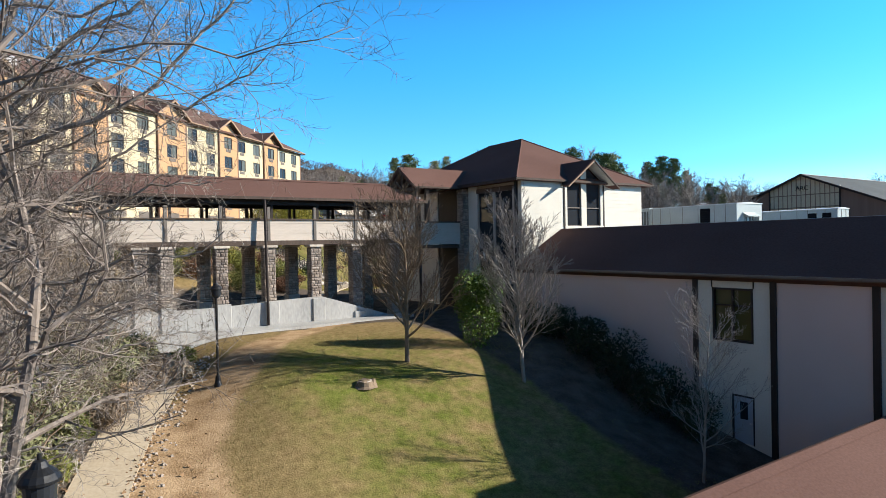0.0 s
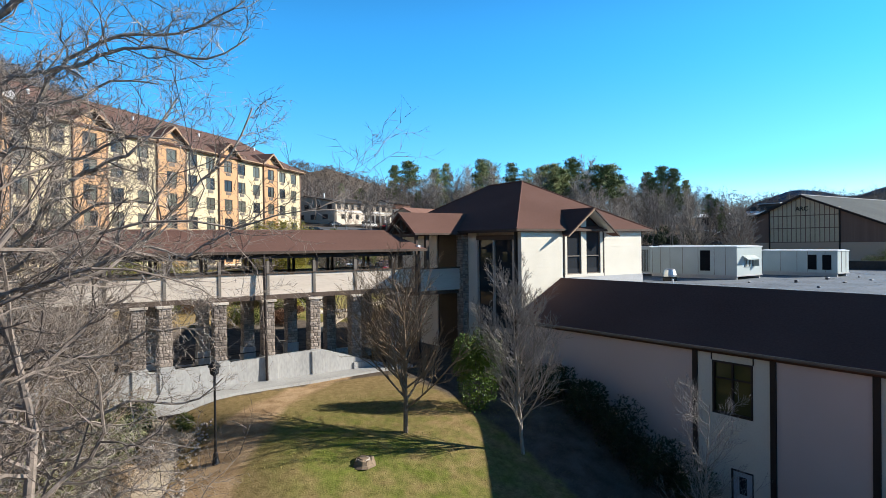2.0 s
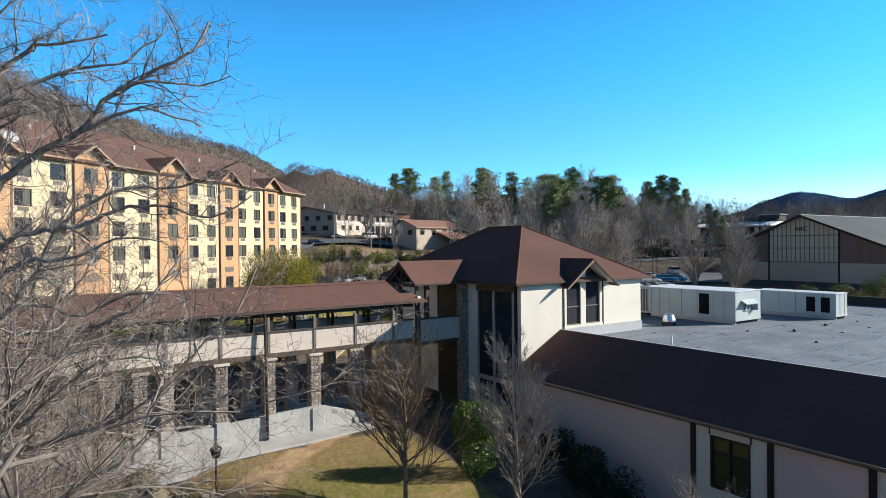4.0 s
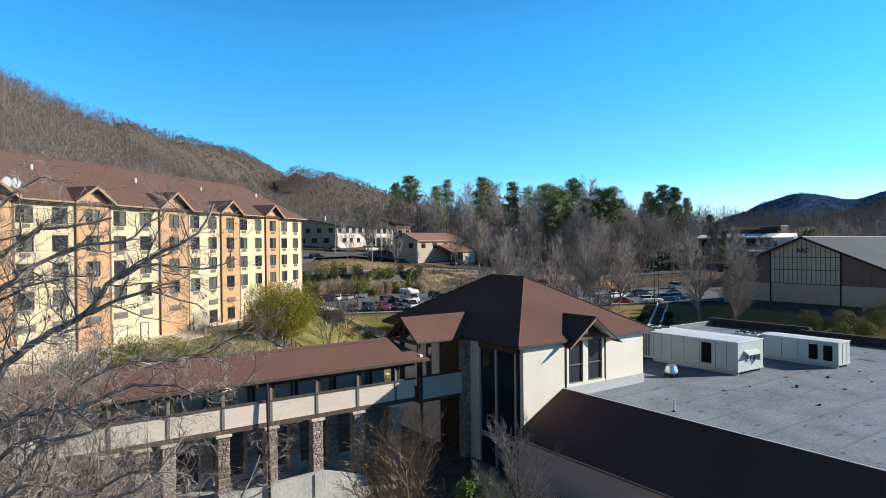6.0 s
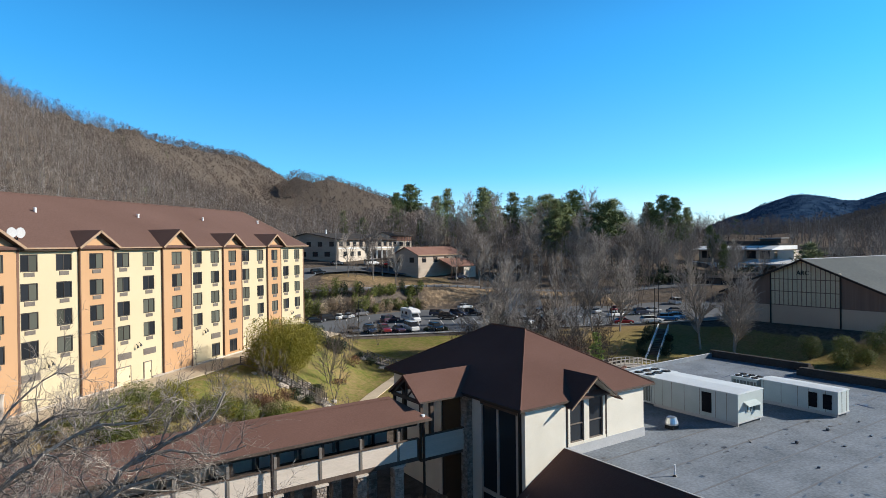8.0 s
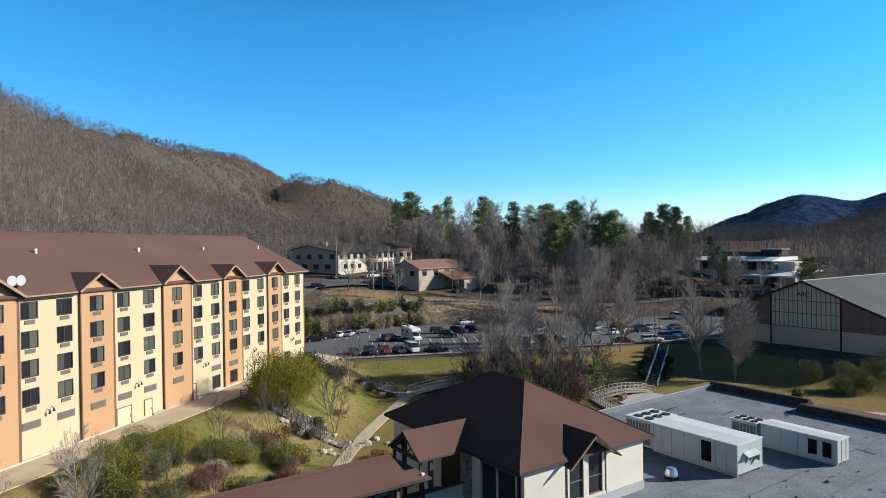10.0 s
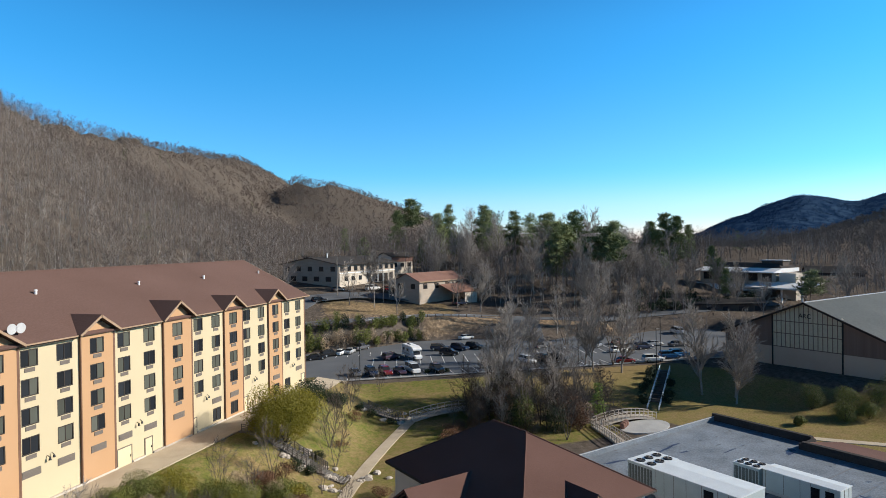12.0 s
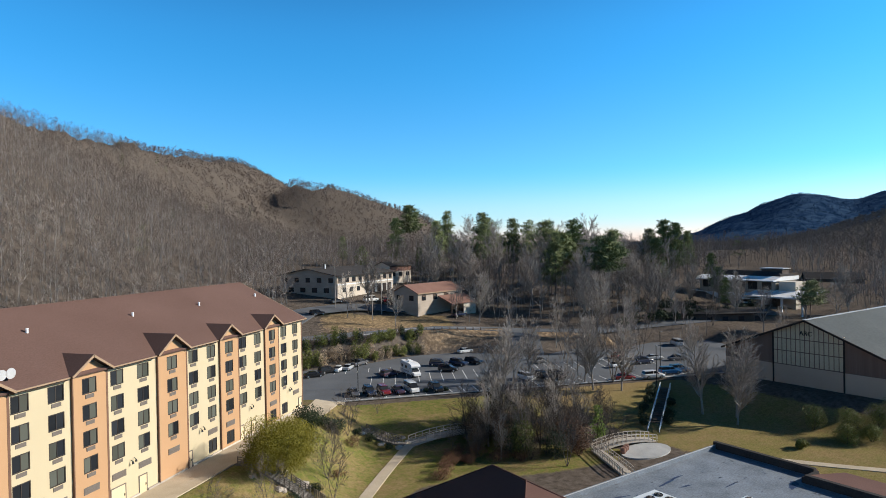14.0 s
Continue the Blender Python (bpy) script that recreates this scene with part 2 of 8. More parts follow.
# ---- mesh helpers ----
class Mesh:
    """Collects corners and faces."""

    def __init__(self):
        self.v, self.f = [], []

    def face(self, *pts):
        k = len(self.v)
        self.v.extend(tuple(p) for p in pts)
        self.f.append(tuple(range(k, k + len(pts))))
        return self

    def box(self, x0, x1, y0, y1, z0, z1, c=0.0):
        """A box, its edges along z and at the top cut by c."""
        if not c:
            k = len(self.v)
            self.v += [(x, y, z) for z in (z0, z1) for y in (y0, y1) for x in (x0, x1)]
            self.f += [tuple(k + i for i in q) for q in ((0, 2, 3, 1), (4, 5, 7, 6), (0, 1, 5, 4), (1, 3, 7, 5), (3, 2, 6, 7), (2, 0, 4, 6))]
            return self
        ring = lambda e, z: [(x0 + c + e, y0 + e, z), (x1 - c - e, y0 + e, z), (x1 - e, y0 + c + e, z), (x1 - e, y1 - c - e, z),
                             (x1 - c - e, y1 - e, z), (x0 + c + e, y1 - e, z), (x0 + e, y1 - c - e, z), (x0 + e, y0 + c + e, z)]
        return self.loft([ring(0, z0), ring(0, z1 - c), ring(c * 0.6, z1)])

    def loft(self, rings, caps=True, closed=True):
        k, n = len(self.v), len(rings[0])
        for r in rings:
            self.v += [tuple(p) for p in r]
        for a in range(len(rings) - 1):
            for b in range(n if closed else n - 1):
                c = (b + 1) % n
                self.f.append((k + a * n + b, k + a * n + c, k + (a + 1) * n + c, k + (a + 1) * n + b))
        if caps:
            self.f.append(tuple(k + b for b in reversed(range(n))))
            self.f.append(tuple(k + (len(rings) - 1) * n + b for b in range(n)))
        return self

    def tube(self, a, b, ra, rb=None, n=8, caps=True):
        a, b = Vector(a), Vector(b)
        rb = ra if rb is None else rb
        w = (b - a).normalized()
        u = w.orthogonal().normalized()
        s = w.cross(u)
        ring = lambda p, r: [p + (u * math.cos(2 * math.pi * i / n) + s * math.sin(2 * math.pi * i / n)) * r for i in range(n)]
        return self.loft([ring(a, ra), ring(b, rb)], caps)

    def prism(self, outline, z0, z1):
        return self.loft([[(x, y, z0) for x, y in outline], [(x, y, z1) for x, y in outline]])

    def slab(self, corners, thick):
        """A sheet of that thickness under three or four corners."""
        c = [Vector(p) for p in corners]
        nrm = (c[1] - c[0]).cross(c[2] - c[0]).normalized()
        if nrm.z < 0:
            c.reverse()
            nrm = -nrm
        return self.loft([[p - nrm * thick for p in c], c])

    def data(self, name, *mats):
        me = bpy.data.meshes.new(name)
        me.from_pydata(self.v, [], self.f)
        for m in mats:
            me.materials.append(m)
        me.update()
        return me


def thing(name, label, category, at=(0, 0, 0), turn=0.0, group="", kind=""):
    ob = new(name)
    ob.empty_display_size = 0.3
    ob.matrix_world = pose(*at, 0, 0, turn)
    return tagged(ob, label, category, group, kind)


def part(name, mesh, mat, parent, label="", at=None):
    """One mesh as a part of its parent, in the parent's own coordinates."""
    ob = new(name, mesh.data(name, mat) if isinstance(mesh, Mesh) else mesh)
    if mesh is not None and not isinstance(mesh, Mesh) and not len(mesh.materials):
        mesh.materials.append(mat)
    ob.parent = parent
    if at is not None:
        ob.matrix_basis = at
    return tagged(ob, label)


def struct(name, mesh, mat, label, category):
    ob = new(name, mesh.data(name, mat))
    return tagged(ob, label, category, kind="structure")


def smooth(v, a, b):
    t = np.clip((np.asarray(v, float) - a) / (b - a), 0, 1)
    return t * t * (3 - 2 * t)


# ---- the ground: a lawn, a stream valley, a car park, wooded hills ----
def lot_axes(x, y):
    """Along the front of the car park, and away from it."""
    return (x - 55) * 0.934 - (y - 113) * 0.359, (x - 55) * 0.359 + (y - 113) * 0.934


def lot_point(t, s, z=0.0):
    return (55 + 0.934 * t + 0.359 * s, 113 - 0.359 * t + 0.934 * s, z)


LOT_Z = 4.34
lot_back = lambda t: np.interp(t, [-30, -15, 5, 20, 50, 70, 100], [30, 32, 37, 45, 47, 40, 24])
bank_height = lambda t: np.interp(t, [0, 30, 60, 100], [6.2, 6.0, 4.0, 2.0])


def height(x, y):
    x, y = np.asarray(x, float), np.asarray(y, float)
    t, s = lot_axes(x, y)
    lawn = np.interp(y, [-30, 0, 12, 17, 21, 23.3, 26.7, 31, 38, 44], [-6.5, -5, -3.9, -2.7, -1.55, -0.75, 0.4, 0.95, 1.25, 1.2])
    lawn = lawn - 1.1 * smooth(-x, -10, -4) * smooth(y, 18, 27) * (1 - smooth(y, 36, 46))
    lawn = lawn - 0.9 * smooth(x, 20.5, 26) * (1 - smooth(y, 19, 26))
    sb = lot_back(t)
    valley = np.interp(s, [-80, -27, -20, -14, -6, 0, 200], [1.2, 1.3, 1.7, 3.1, 3.9, 4.18, 4.18])
    gap = np.exp(-((t - 51) / 11) ** 2)
    valley = valley + bank_height(t) * smooth(s, sb + 0.5 - 16 * gap, sb + 6.5 + 4 * gap)
    valley = valley + np.interp(s - sb, [0, 14, 34, 50, 180, 420], [0, 0, 2.6, 6.0, 19.0, 14.0])
    z = np.where(y < 44, lawn, valley + (1.2 - valley) * (1 - smooth(y, 44, 56)))
    dh = (x - 41) * 0.639 - (y - 104.3) * 0.769
    b = smooth(-dh, -21, -5) * smooth(-t, -2, 9) * smooth(y, 46, 62) * smooth(dh, -70, -36) * (1 - smooth(s, -8, 0) * smooth(t, -40, -34))
    z = z * (1 - b) + 7.0 * b
    g = smooth(x, 112, 126) * (1 - smooth(y, 72, 84))
    z = z * (1 - g) + 5.4 * g
    e = smooth(t, 77, 80) * (1 - smooth(t, 110, 118)) * smooth(s, 12, 16) * (1 - smooth(s, 43, 50))
    z = z * (1 - e) + 4.15 * e
    dr, al = (x + 1.6) * 0.898 - (y - 521) * 0.44, (x + 1.6) * 0.44 + (y - 521) * 0.898
    top = np.interp(al, [-400, -100, 50, 160, 324, 623, 770, 1300, 2600], [98, 94, 100, 110, 127, 158, 174, 174, 80])
    wide = np.interp(al, [-400, 0, 500, 1300], [185, 190, 300, 500])
    z = z + top * np.clip(1.06 - np.sqrt(dr ** 2 + 140) / wide, 0, 1) ** 1.4
    right, ahead = x * 0.826 - y * 0.563, x * 0.563 + y * 0.826
    k = right * 2500 / np.maximum(ahead, 200)
    ridge = np.interp(k, [850, 1035, 1058, 1138, 1223, 1287, 1367, 1401, 1446, 1514, 1582, 1639, 1673, 1730, 1783, 2100, 3200], [0, 42, 60, 95, 118, 154, 171, 187, 191, 185, 170, 158, 162, 181, 197, 280, 320])
    z = z + ridge * np.exp(-((ahead - 2550) / 520) ** 2)
    spur = np.interp(right / np.maximum(ahead, 200), [-0.36, -0.29, -0.24, -0.17, -0.12, -0.075, -0.02, 0.06], [0, 77, 113, 101, 85, 71, 54, 0])
    z = np.where(ahead > 480, np.maximum(z, spur * np.exp(-((ahead - 900) / 260) ** 2) + 12 * smooth(ahead, 500, 700)), z)
    # unseen hill at negative y, added to keep low sky out of window reflections
    z = z + 32 * smooth(-y, 60, 190) + 6 * smooth(-y, 30, 60)
    near = np.interp(k, [1250, 1500, 1800, 2300, 3500], [0, 18, 45, 80, 110])
    z = z + near * np.exp(-((ahead - 800) / 230) ** 2)
    return z


def spread(lo, hi, first, last):
    """Steps of 1 m from first to last, growing outwards to lo and hi."""
    out = list(np.arange(first, last + 0.5, 1.0))
    step = 1.0
    while out[-1] < hi:
        step = min(step * 1.15, 60)
        out.append(out[-1] + step)
    step = 1.0
    while out[0] > lo:
        step = min(step * 1.15, 60)
        out.insert(0, out[0] - step)
    return np.array(out)


gx, gy = spread(-1300, 4300, -14, 150), spread(-700, 3600, 4, 200)
XX, YY = np.meshgrid(gx, gy)
flat = np.c_[XX.ravel(), YY.ravel()]
hz = height(flat[:, 0], flat[:, 1])
far = smooth(np.hypot(*flat.T), 220, 700)
lump = np.array([noise.fractal((x * 0.012, y * 0.012, 0.3), 0.6, 2.1, 5) for x, y in flat])
fine = np.array([noise.noise((x * 0.3, y * 0.3, 1.7)) for x, y in flat])
hz = hz + lump * (10 * far) + fine * 0.05
in_lot = lot_axes(*flat.T)
gm = bpy.data.meshes.new("ground")
nx, ny = len(gx), len(gy)
idx = np.arange(nx * ny).reshape(ny, nx)
quads = np.stack([idx[:-1, :-1], idx[:-1, 1:], idx[1:, 1:], idx[1:, :-1]], -1).reshape(-1, 4)
gm.from_pydata(np.c_[flat, hz].tolist(), [], quads.tolist())
gm.polygons.foreach_set("use_smooth", [True] * len(quads))


def lawn_share(x, y):
    t, s = lot_axes(x, y)
    a = smooth(y, 6, 12) * (1 - smooth(y, 35, 38)) * smooth(x, 2.2, 5.0) * (1 - smooth(x, 18.5, 22.5))
    b = smooth(x, 28, 33) * smooth(y, 62, 68) * (1 - smooth(s, -4, -2)) * np.maximum((1 - smooth(x + 0.9 * (y - 95), 52, 60)) * smooth(s, -42, -36), (1 - smooth(t, 34, 42)) * smooth(s, -25, -21))
    c = smooth(x, 84, 92) * (1 - smooth(x, 118, 124)) * smooth(y, 30, 40) * (1 - smooth(s, -3, -1))
    d = (1 - smooth(np.abs(t - 16), 18, 26)) * (1 - smooth(np.abs(s - 66), 7, 12))
    dh = (x - 41) * 0.639 - (y - 104.3) * 0.769
    b = b * (1 - 0.5 * (1 - smooth(dh, 13, 19)) * smooth(-t, -4, 6)) + 0.75 * smooth(dh, 3, 6) * (1 - smooth(dh, 15, 20)) * smooth(-t, -2, 6) * smooth(y, 56, 62)
    u, v = (x - 30.8) * 0.71 + (y - 67.9) * 0.704, (x - 30.8) * 0.704 - (y - 67.9) * 0.71
    e = smooth(u, -8, 0) * (1 - smooth(u, 30, 36)) * smooth(v, -9, -6) * (1 - smooth(v, 3.5, 7))
    return np.clip(a + b + c + 0.5 * d + 0.9 * e, 0, 1)


def track_share(x, y):
    """Worn earth along the cart track and beside the path."""
    mid = np.interp(y, [18, 24, 27, 30, 33, 36, 38], [3.4, 3.9, 5.4, 7.8, 10.0, 13.8, 18.2])
    half = np.interp(y, [18, 24, 27, 33, 38], [2.2, 2.7, 2.7, 2.3, 2.0])
    return (1 - smooth(np.abs(x - mid), half * 0.35, half)) * smooth(y, 14, 22) * (1 - smooth(y, 37.2, 38))


litter = 1 - lawn_share(*flat.T)
t_, s_ = in_lot
bank = smooth(s_, lot_back(t_), lot_back(t_) + 3) * (1 - smooth(s_, lot_back(t_) + 7, lot_back(t_) + 12)) * smooth(t_, 18, 26)
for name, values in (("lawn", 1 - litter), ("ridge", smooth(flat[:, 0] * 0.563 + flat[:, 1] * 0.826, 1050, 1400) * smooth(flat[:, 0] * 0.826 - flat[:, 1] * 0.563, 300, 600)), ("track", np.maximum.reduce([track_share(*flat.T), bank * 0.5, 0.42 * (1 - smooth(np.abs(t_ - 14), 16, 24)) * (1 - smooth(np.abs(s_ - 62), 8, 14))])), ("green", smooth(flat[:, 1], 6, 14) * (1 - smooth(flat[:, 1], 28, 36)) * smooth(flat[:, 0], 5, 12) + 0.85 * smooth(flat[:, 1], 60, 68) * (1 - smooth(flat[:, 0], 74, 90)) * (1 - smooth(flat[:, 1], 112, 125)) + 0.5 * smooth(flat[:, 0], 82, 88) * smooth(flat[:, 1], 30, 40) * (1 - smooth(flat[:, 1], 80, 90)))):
    att = gm.attributes.new(name, "FLOAT", "POINT")
    att.data.foreach_set("value", np.clip(values, 0, 1).astype(np.float32))


def ground_material():
    m = bpy.data.materials.new("ground_cover")
    m.use_nodes = True
    n, l = m.node_tree.nodes, m.node_tree.links
    b = n["Principled BSDF"]
    b.inputs["Roughness"].default_value, b.inputs["Specular IOR Level"].default_value = 1.0, 0.0
    co = n.new("ShaderNodeTexCoord")

    def tex(scale, detail=6):
        t = n.new("ShaderNodeTexNoise")
        t.inputs["Scale"].default_value, t.inputs["Detail"].default_value = scale, detail
        l.new(co.outputs["Object"], t.inputs[0])
        return t.outputs[0]

    def ramp(src, lo, hi):
        r = n.new("ShaderNodeMapRange")
        r.inputs["From Min"].default_value, r.inputs["From Max"].default_value = lo, hi
        l.new(src, r.inputs[0])
        return r.outputs[0]

    def mix(fac, a, c):
        x = n.new("ShaderNodeMix")
        x.data_type = "RGBA"
        l.new(fac, x.inputs["Factor"])
        for key, v in (("A", a), ("B", c)):
            if isinstance(v, tuple):
                x.inputs[key].default_value = (*v, 1)
            else:
                l.new(v, x.inputs[key])
        return x.outputs["Result"]

    def calc(op, a, c):
        x = n.new("ShaderNodeMath")
        x.operation, x.use_clamp = op, True
        for i, v in enumerate((a, c)):
            if isinstance(v, float):
                x.inputs[i].default_value = v
            else:
                l.new(v, x.inputs[i])
        return x.outputs[0]

    def attr(name):
        a = n.new("ShaderNodeAttribute")
        a.attribute_name = name
        return a.outputs["Fac"]

    wide, mid, fine = tex(0.12), tex(1.1), tex(14.0, 8)
    rough = tex(3.2)
    fine_c = calc("ADD", calc("MULTIPLY", fine, 0.5), calc("MULTIPLY", rough, 0.5))
    straw = mix(ramp(fine_c, 0.3, 0.7), (0.14, 0.1, 0.046), (0.35, 0.257, 0.128))
    green = mix(ramp(fine_c, 0.3, 0.7), (0.055, 0.078, 0.015), (0.185, 0.21, 0.046))
    share = calc("MULTIPLY", attr("green"), ramp(calc("ADD", calc("MULTIPLY", wide, 0.5), calc("MULTIPLY", mid, 0.5)), 0.38, 0.62))
    grass = mix(share, straw, green)
    leaf = mix(ramp(calc("ADD", calc("MULTIPLY", mid, 0.5), calc("MULTIPLY", fine, 0.5)), 0.35, 0.65), (0.062, 0.051, 0.042), (0.17, 0.14, 0.116))
    soil = mix(ramp(calc("ADD", calc("MULTIPLY", mid, 0.6), calc("MULTIPLY", fine, 0.4)), 0.35, 0.65), (0.22, 0.14, 0.075), (0.5, 0.355, 0.215))
    edge = calc("ADD", attr("lawn"), calc("MULTIPLY", calc("SUBTRACT", mid, 0.5), 0.8))
    c = mix(ramp(edge, 0.4, 0.6), leaf, grass)
    worn = ramp(calc("ADD", attr("track"), calc("MULTIPLY", calc("SUBTRACT", mid, 0.5), 1.0)), 0.3, 0.75)
    c = mix(worn, c, soil)
    # far ridge ground tinted blue, painting in the haze of distance
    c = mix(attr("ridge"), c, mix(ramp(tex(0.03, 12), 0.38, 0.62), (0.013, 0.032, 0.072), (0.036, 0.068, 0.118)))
    l.new(c, b.inputs["Base Color"])
    bp = n.new("ShaderNodeBump")
    bp.inputs["Strength"].default_value, bp.inputs["Distance"].default_value = 0.6, 0.05
    l.new(fine, bp.inputs["Height"])
    l.new(bp.outputs[0], b.inputs["Normal"])
    return m


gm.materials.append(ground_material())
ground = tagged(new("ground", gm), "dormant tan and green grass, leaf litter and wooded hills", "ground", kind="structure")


def ribbon(points, width, lift=0.05, step=1.0, thick=0.12):
    """A strip that lies on the ground along a line of points."""
    pts = [Vector((*p, 0)) for p in points]
    line = []
    for a, b in zip(pts, pts[1:]):
        k = max(1, int((b - a).length / step))
        line += [a.lerp(b, i / k) for i in range(k)]
    line.append(pts[-1])
    for _ in range(6):
        line = [line[0]] + [(p + q + r) / 3 for p, q, r in zip(line, line[1:], line[2:])] + [line[-1]]
    me = Mesh()
    rings = []
    for i, p in enumerate(line):
        d = (line[min(i + 1, len(line) - 1)] - line[max(i - 1, 0)]).normalized()
        side = Vector((d.y, -d.x, 0)) * (width / 2)
        a, b = p + side, p - side
        za, zb, zm = (float(height(q.x, q.y)) for q in (a, b, p))
        za, zb = max(za, zm - 0.3) + lift, max(zb, zm - 0.3) + lift
        rings.append([(a.x, a.y, za - thick), (a.x, a.y, za), (b.x, b.y, zb), (b.x, b.y, zb - thick)])
    return me.loft(rings)


struct("path_1", ribbon([(0.2, 17), (1.0, 21), (1.8, 24), (3.4, 28), (5.4, 32.3), (6.2, 34.5), (5, 37)], 1.9, 0.045), PAVING, "pale concrete footpath edged with leaf litter and stones", "path")
struct("path_2", ribbon([(24, 58.5), (30.8, 67.9), (37.5, 75.2), (45.0, 82.6), (51.6, 88.6), (54.2, 90.5)], 1.7, 0.1), PAVING, "pale concrete footpath across the grass", "path")
struct("path_3", ribbon([(86, 60), (95, 51), (98.6, 45.4), (103, 39), (110, 28)], 1.6, 0.1), PAVING, "pale concrete footpath beside the lawn", "path")
struct("pavement_hotel", ribbon([(-11.3, 57.7), (4.1, 70.5), (19.5, 83.3), (34.8, 96.1), (42.5, 102.5)], 4.7, 0.12), PAVING, "pale concrete pavement along the hotel wall", "pavement")
struct("pavement_lot", ribbon([(41.0, 100.5), (45.5, 106.0), (49.5, 112.0), (52.5, 117.0)], 4.2, 0.14), PAVING, "tan concrete walk from the hotel to the car park", "pavement")
struct("pavement_bridge", Mesh().prism([(-6, 36.2), (8, 36.6), (15, 37.0), (22.5, 37.6), (22.5, 38.95), (-6, 38.95)], 0.7, 1.36), CONCRETE, "concrete apron along the foot of the walkway wall", "pavement")
rd = [lot_point(t, float(lot_back(t)) + w) for t, w in ((-60, 6), (-40, 8), (-22, 10), (-8, 12), (8, 11.5), (22, 10.5), (45, 10), (62, 11), (76, 14), (90, 23), (105, 30), (150, 36))]
struct("road", ribbon([p[:2] for p in rd], 6.5, 0.1), ASPHALT, "worn grey asphalt road above the car park", "road")
struct("road_house", ribbon([lot_point(-14, 46)[:2], lot_point(-16, 60)[:2], lot_point(-9, 74)[:2], lot_point(4, 79)[:2], lot_point(16, 82)[:2], lot_point(30, 80)[:2]], 9.0, 0.2), ASPHALT, "grey asphalt drive up to the houses", "road")
struct("road_exit", ribbon([lot_point(46, 27)[:2], lot_point(50, 36)[:2], lot_point(53, 47)[:2], lot_point(55, 58)[:2]], 9.5, 0.14), ASPHALT, "grey asphalt ramp from the car park", "road")
lot = Mesh()
edge_t = list(range(-26, 92, 4))
lot.prism([lot_point(t, 0)[:2] for t in edge_t] + [lot_point(t, float(lot_back(t)))[:2] for t in reversed(edge_t)], LOT_Z - 0.3, LOT_Z)
corner = Mesh().prism([lot_point(*q)[:2] for q in ((78, 16), (92, 6), (100, 12), (108, 18), (112, 30), (110, 41), (92, 43), (83, 39), (79, 30))], LOT_Z - 0.3, LOT_Z - 0.004)
struct("car_park_corner", corner, ASPHALT, "grey asphalt corner of the car park", "car park")
struct("car_park", lot, ASPHALT, "grey asphalt car park with white stall lines", "car park")
for i, (t, s, half, n0) in enumerate([(-2, 0.6, 2.5, 30), (5, 17.0, 4.9, 12), (46, 18.5, 4.9, 12), (-8, 29, 2.4, 8)]):
    marks = Mesh()
    for k in range(n0):
        a = t + k * 2.75
        if s < 1:
            marks.loft([[lot_point(a + e, q, LOT_Z + z) for e, z in ((0, 0), (0.13, 0), (0.13, 0.012), (0, 0.012))] for q in (s, s + 5)])
        else:
            marks.loft([[lot_point(a + e + 0.15 * (q - s), q, LOT_Z + z) for e, z in ((0, 0), (0.13, 0), (0.13, 0.012), (0, 0.012))] for q in (s - half, s + half)])
    struct(f"stall_lines_{i + 1}", marks, LINE, "white painted parking stall lines", "road marking")
kerb = Mesh()
for t in range(-12, 84, 4):
    kerb.loft([[lot_point(a, s, z) for s, z in ((-0.45, LOT_Z - 0.02), (0.05, LOT_Z - 0.02), (0.05, LOT_Z + 0.14), (-0.02, LOT_Z + 0.17), (-0.4, LOT_Z + 0.17), (-0.45, LOT_Z + 0.14))] for a in (t + 0.02, t + 3.98)])
struct("kerb", kerb, CONCRETE, "pale concrete kerb along the car park's front", "kerb")
timber = Mesh()
for t in range(-8, 84, 4):
    timber.loft([[lot_point(a, s, z) for s, z in ((-0.4, LOT_Z - 1.3), (0.0, LOT_Z - 1.3), (0.0, LOT_Z - 0.03), (-0.4, LOT_Z - 0.03))] for a in (t + 0.03, t + 3.97)])
struct("retaining_wall", timber, WOOD, "dark timber retaining wall under the car park's kerb", "wall")

# ---- low wing: stucco walls under a dark mansard, flat membrane roof ----
wing = thing("low_wing", "low tan stucco wing with brown mansard and grey flat roof", "building", (28.3, 0, 0))


def wing_wall(y0, y1, mat, label):
    return part("wall", Mesh().box(0, 0.4, y0, y1, -6, 4.7), mat, wing, label)


wing_wall(19.52, 33.15, TAN, "pinkish tan stucco wall panel")
wing_wall(11.3, 15.25, TAN, "pinkish tan stucco wall panel")
wing_wall(8.4, 11.08, CREAM, "cream wall panel")
# the cream bay with its window and door
for y0, y1, z0, z1 in ((15.5, 16.36, -6, 4.7), (18.44, 19.24, -6, 4.7), (16.36, 18.44, -1.28, 1.25), (16.36, 18.44, 3.87, 4.7), (17.47, 18.44, -6, -1.28), (16.36, 17.47, -6, -3.6)):
    part("wall", Mesh().box(0, 0.4, y0, y1, z0, z1), CREAM, wing, "cream wall bay round a window and a door")
for y in (19.24, 15.25, 11.08, 8.3):
    part("pilaster", Mesh().box(-0.1, 0.1, y, y + 0.28, -6, 4.62, 0.02), TRIM, wing, "dark brown pilaster strip")
win = part("window", Mesh().box(-0.03, 0.3, 16.46, 18.34, 1.25, 1.37), TRIM, wing, "dark framed four-pane window")
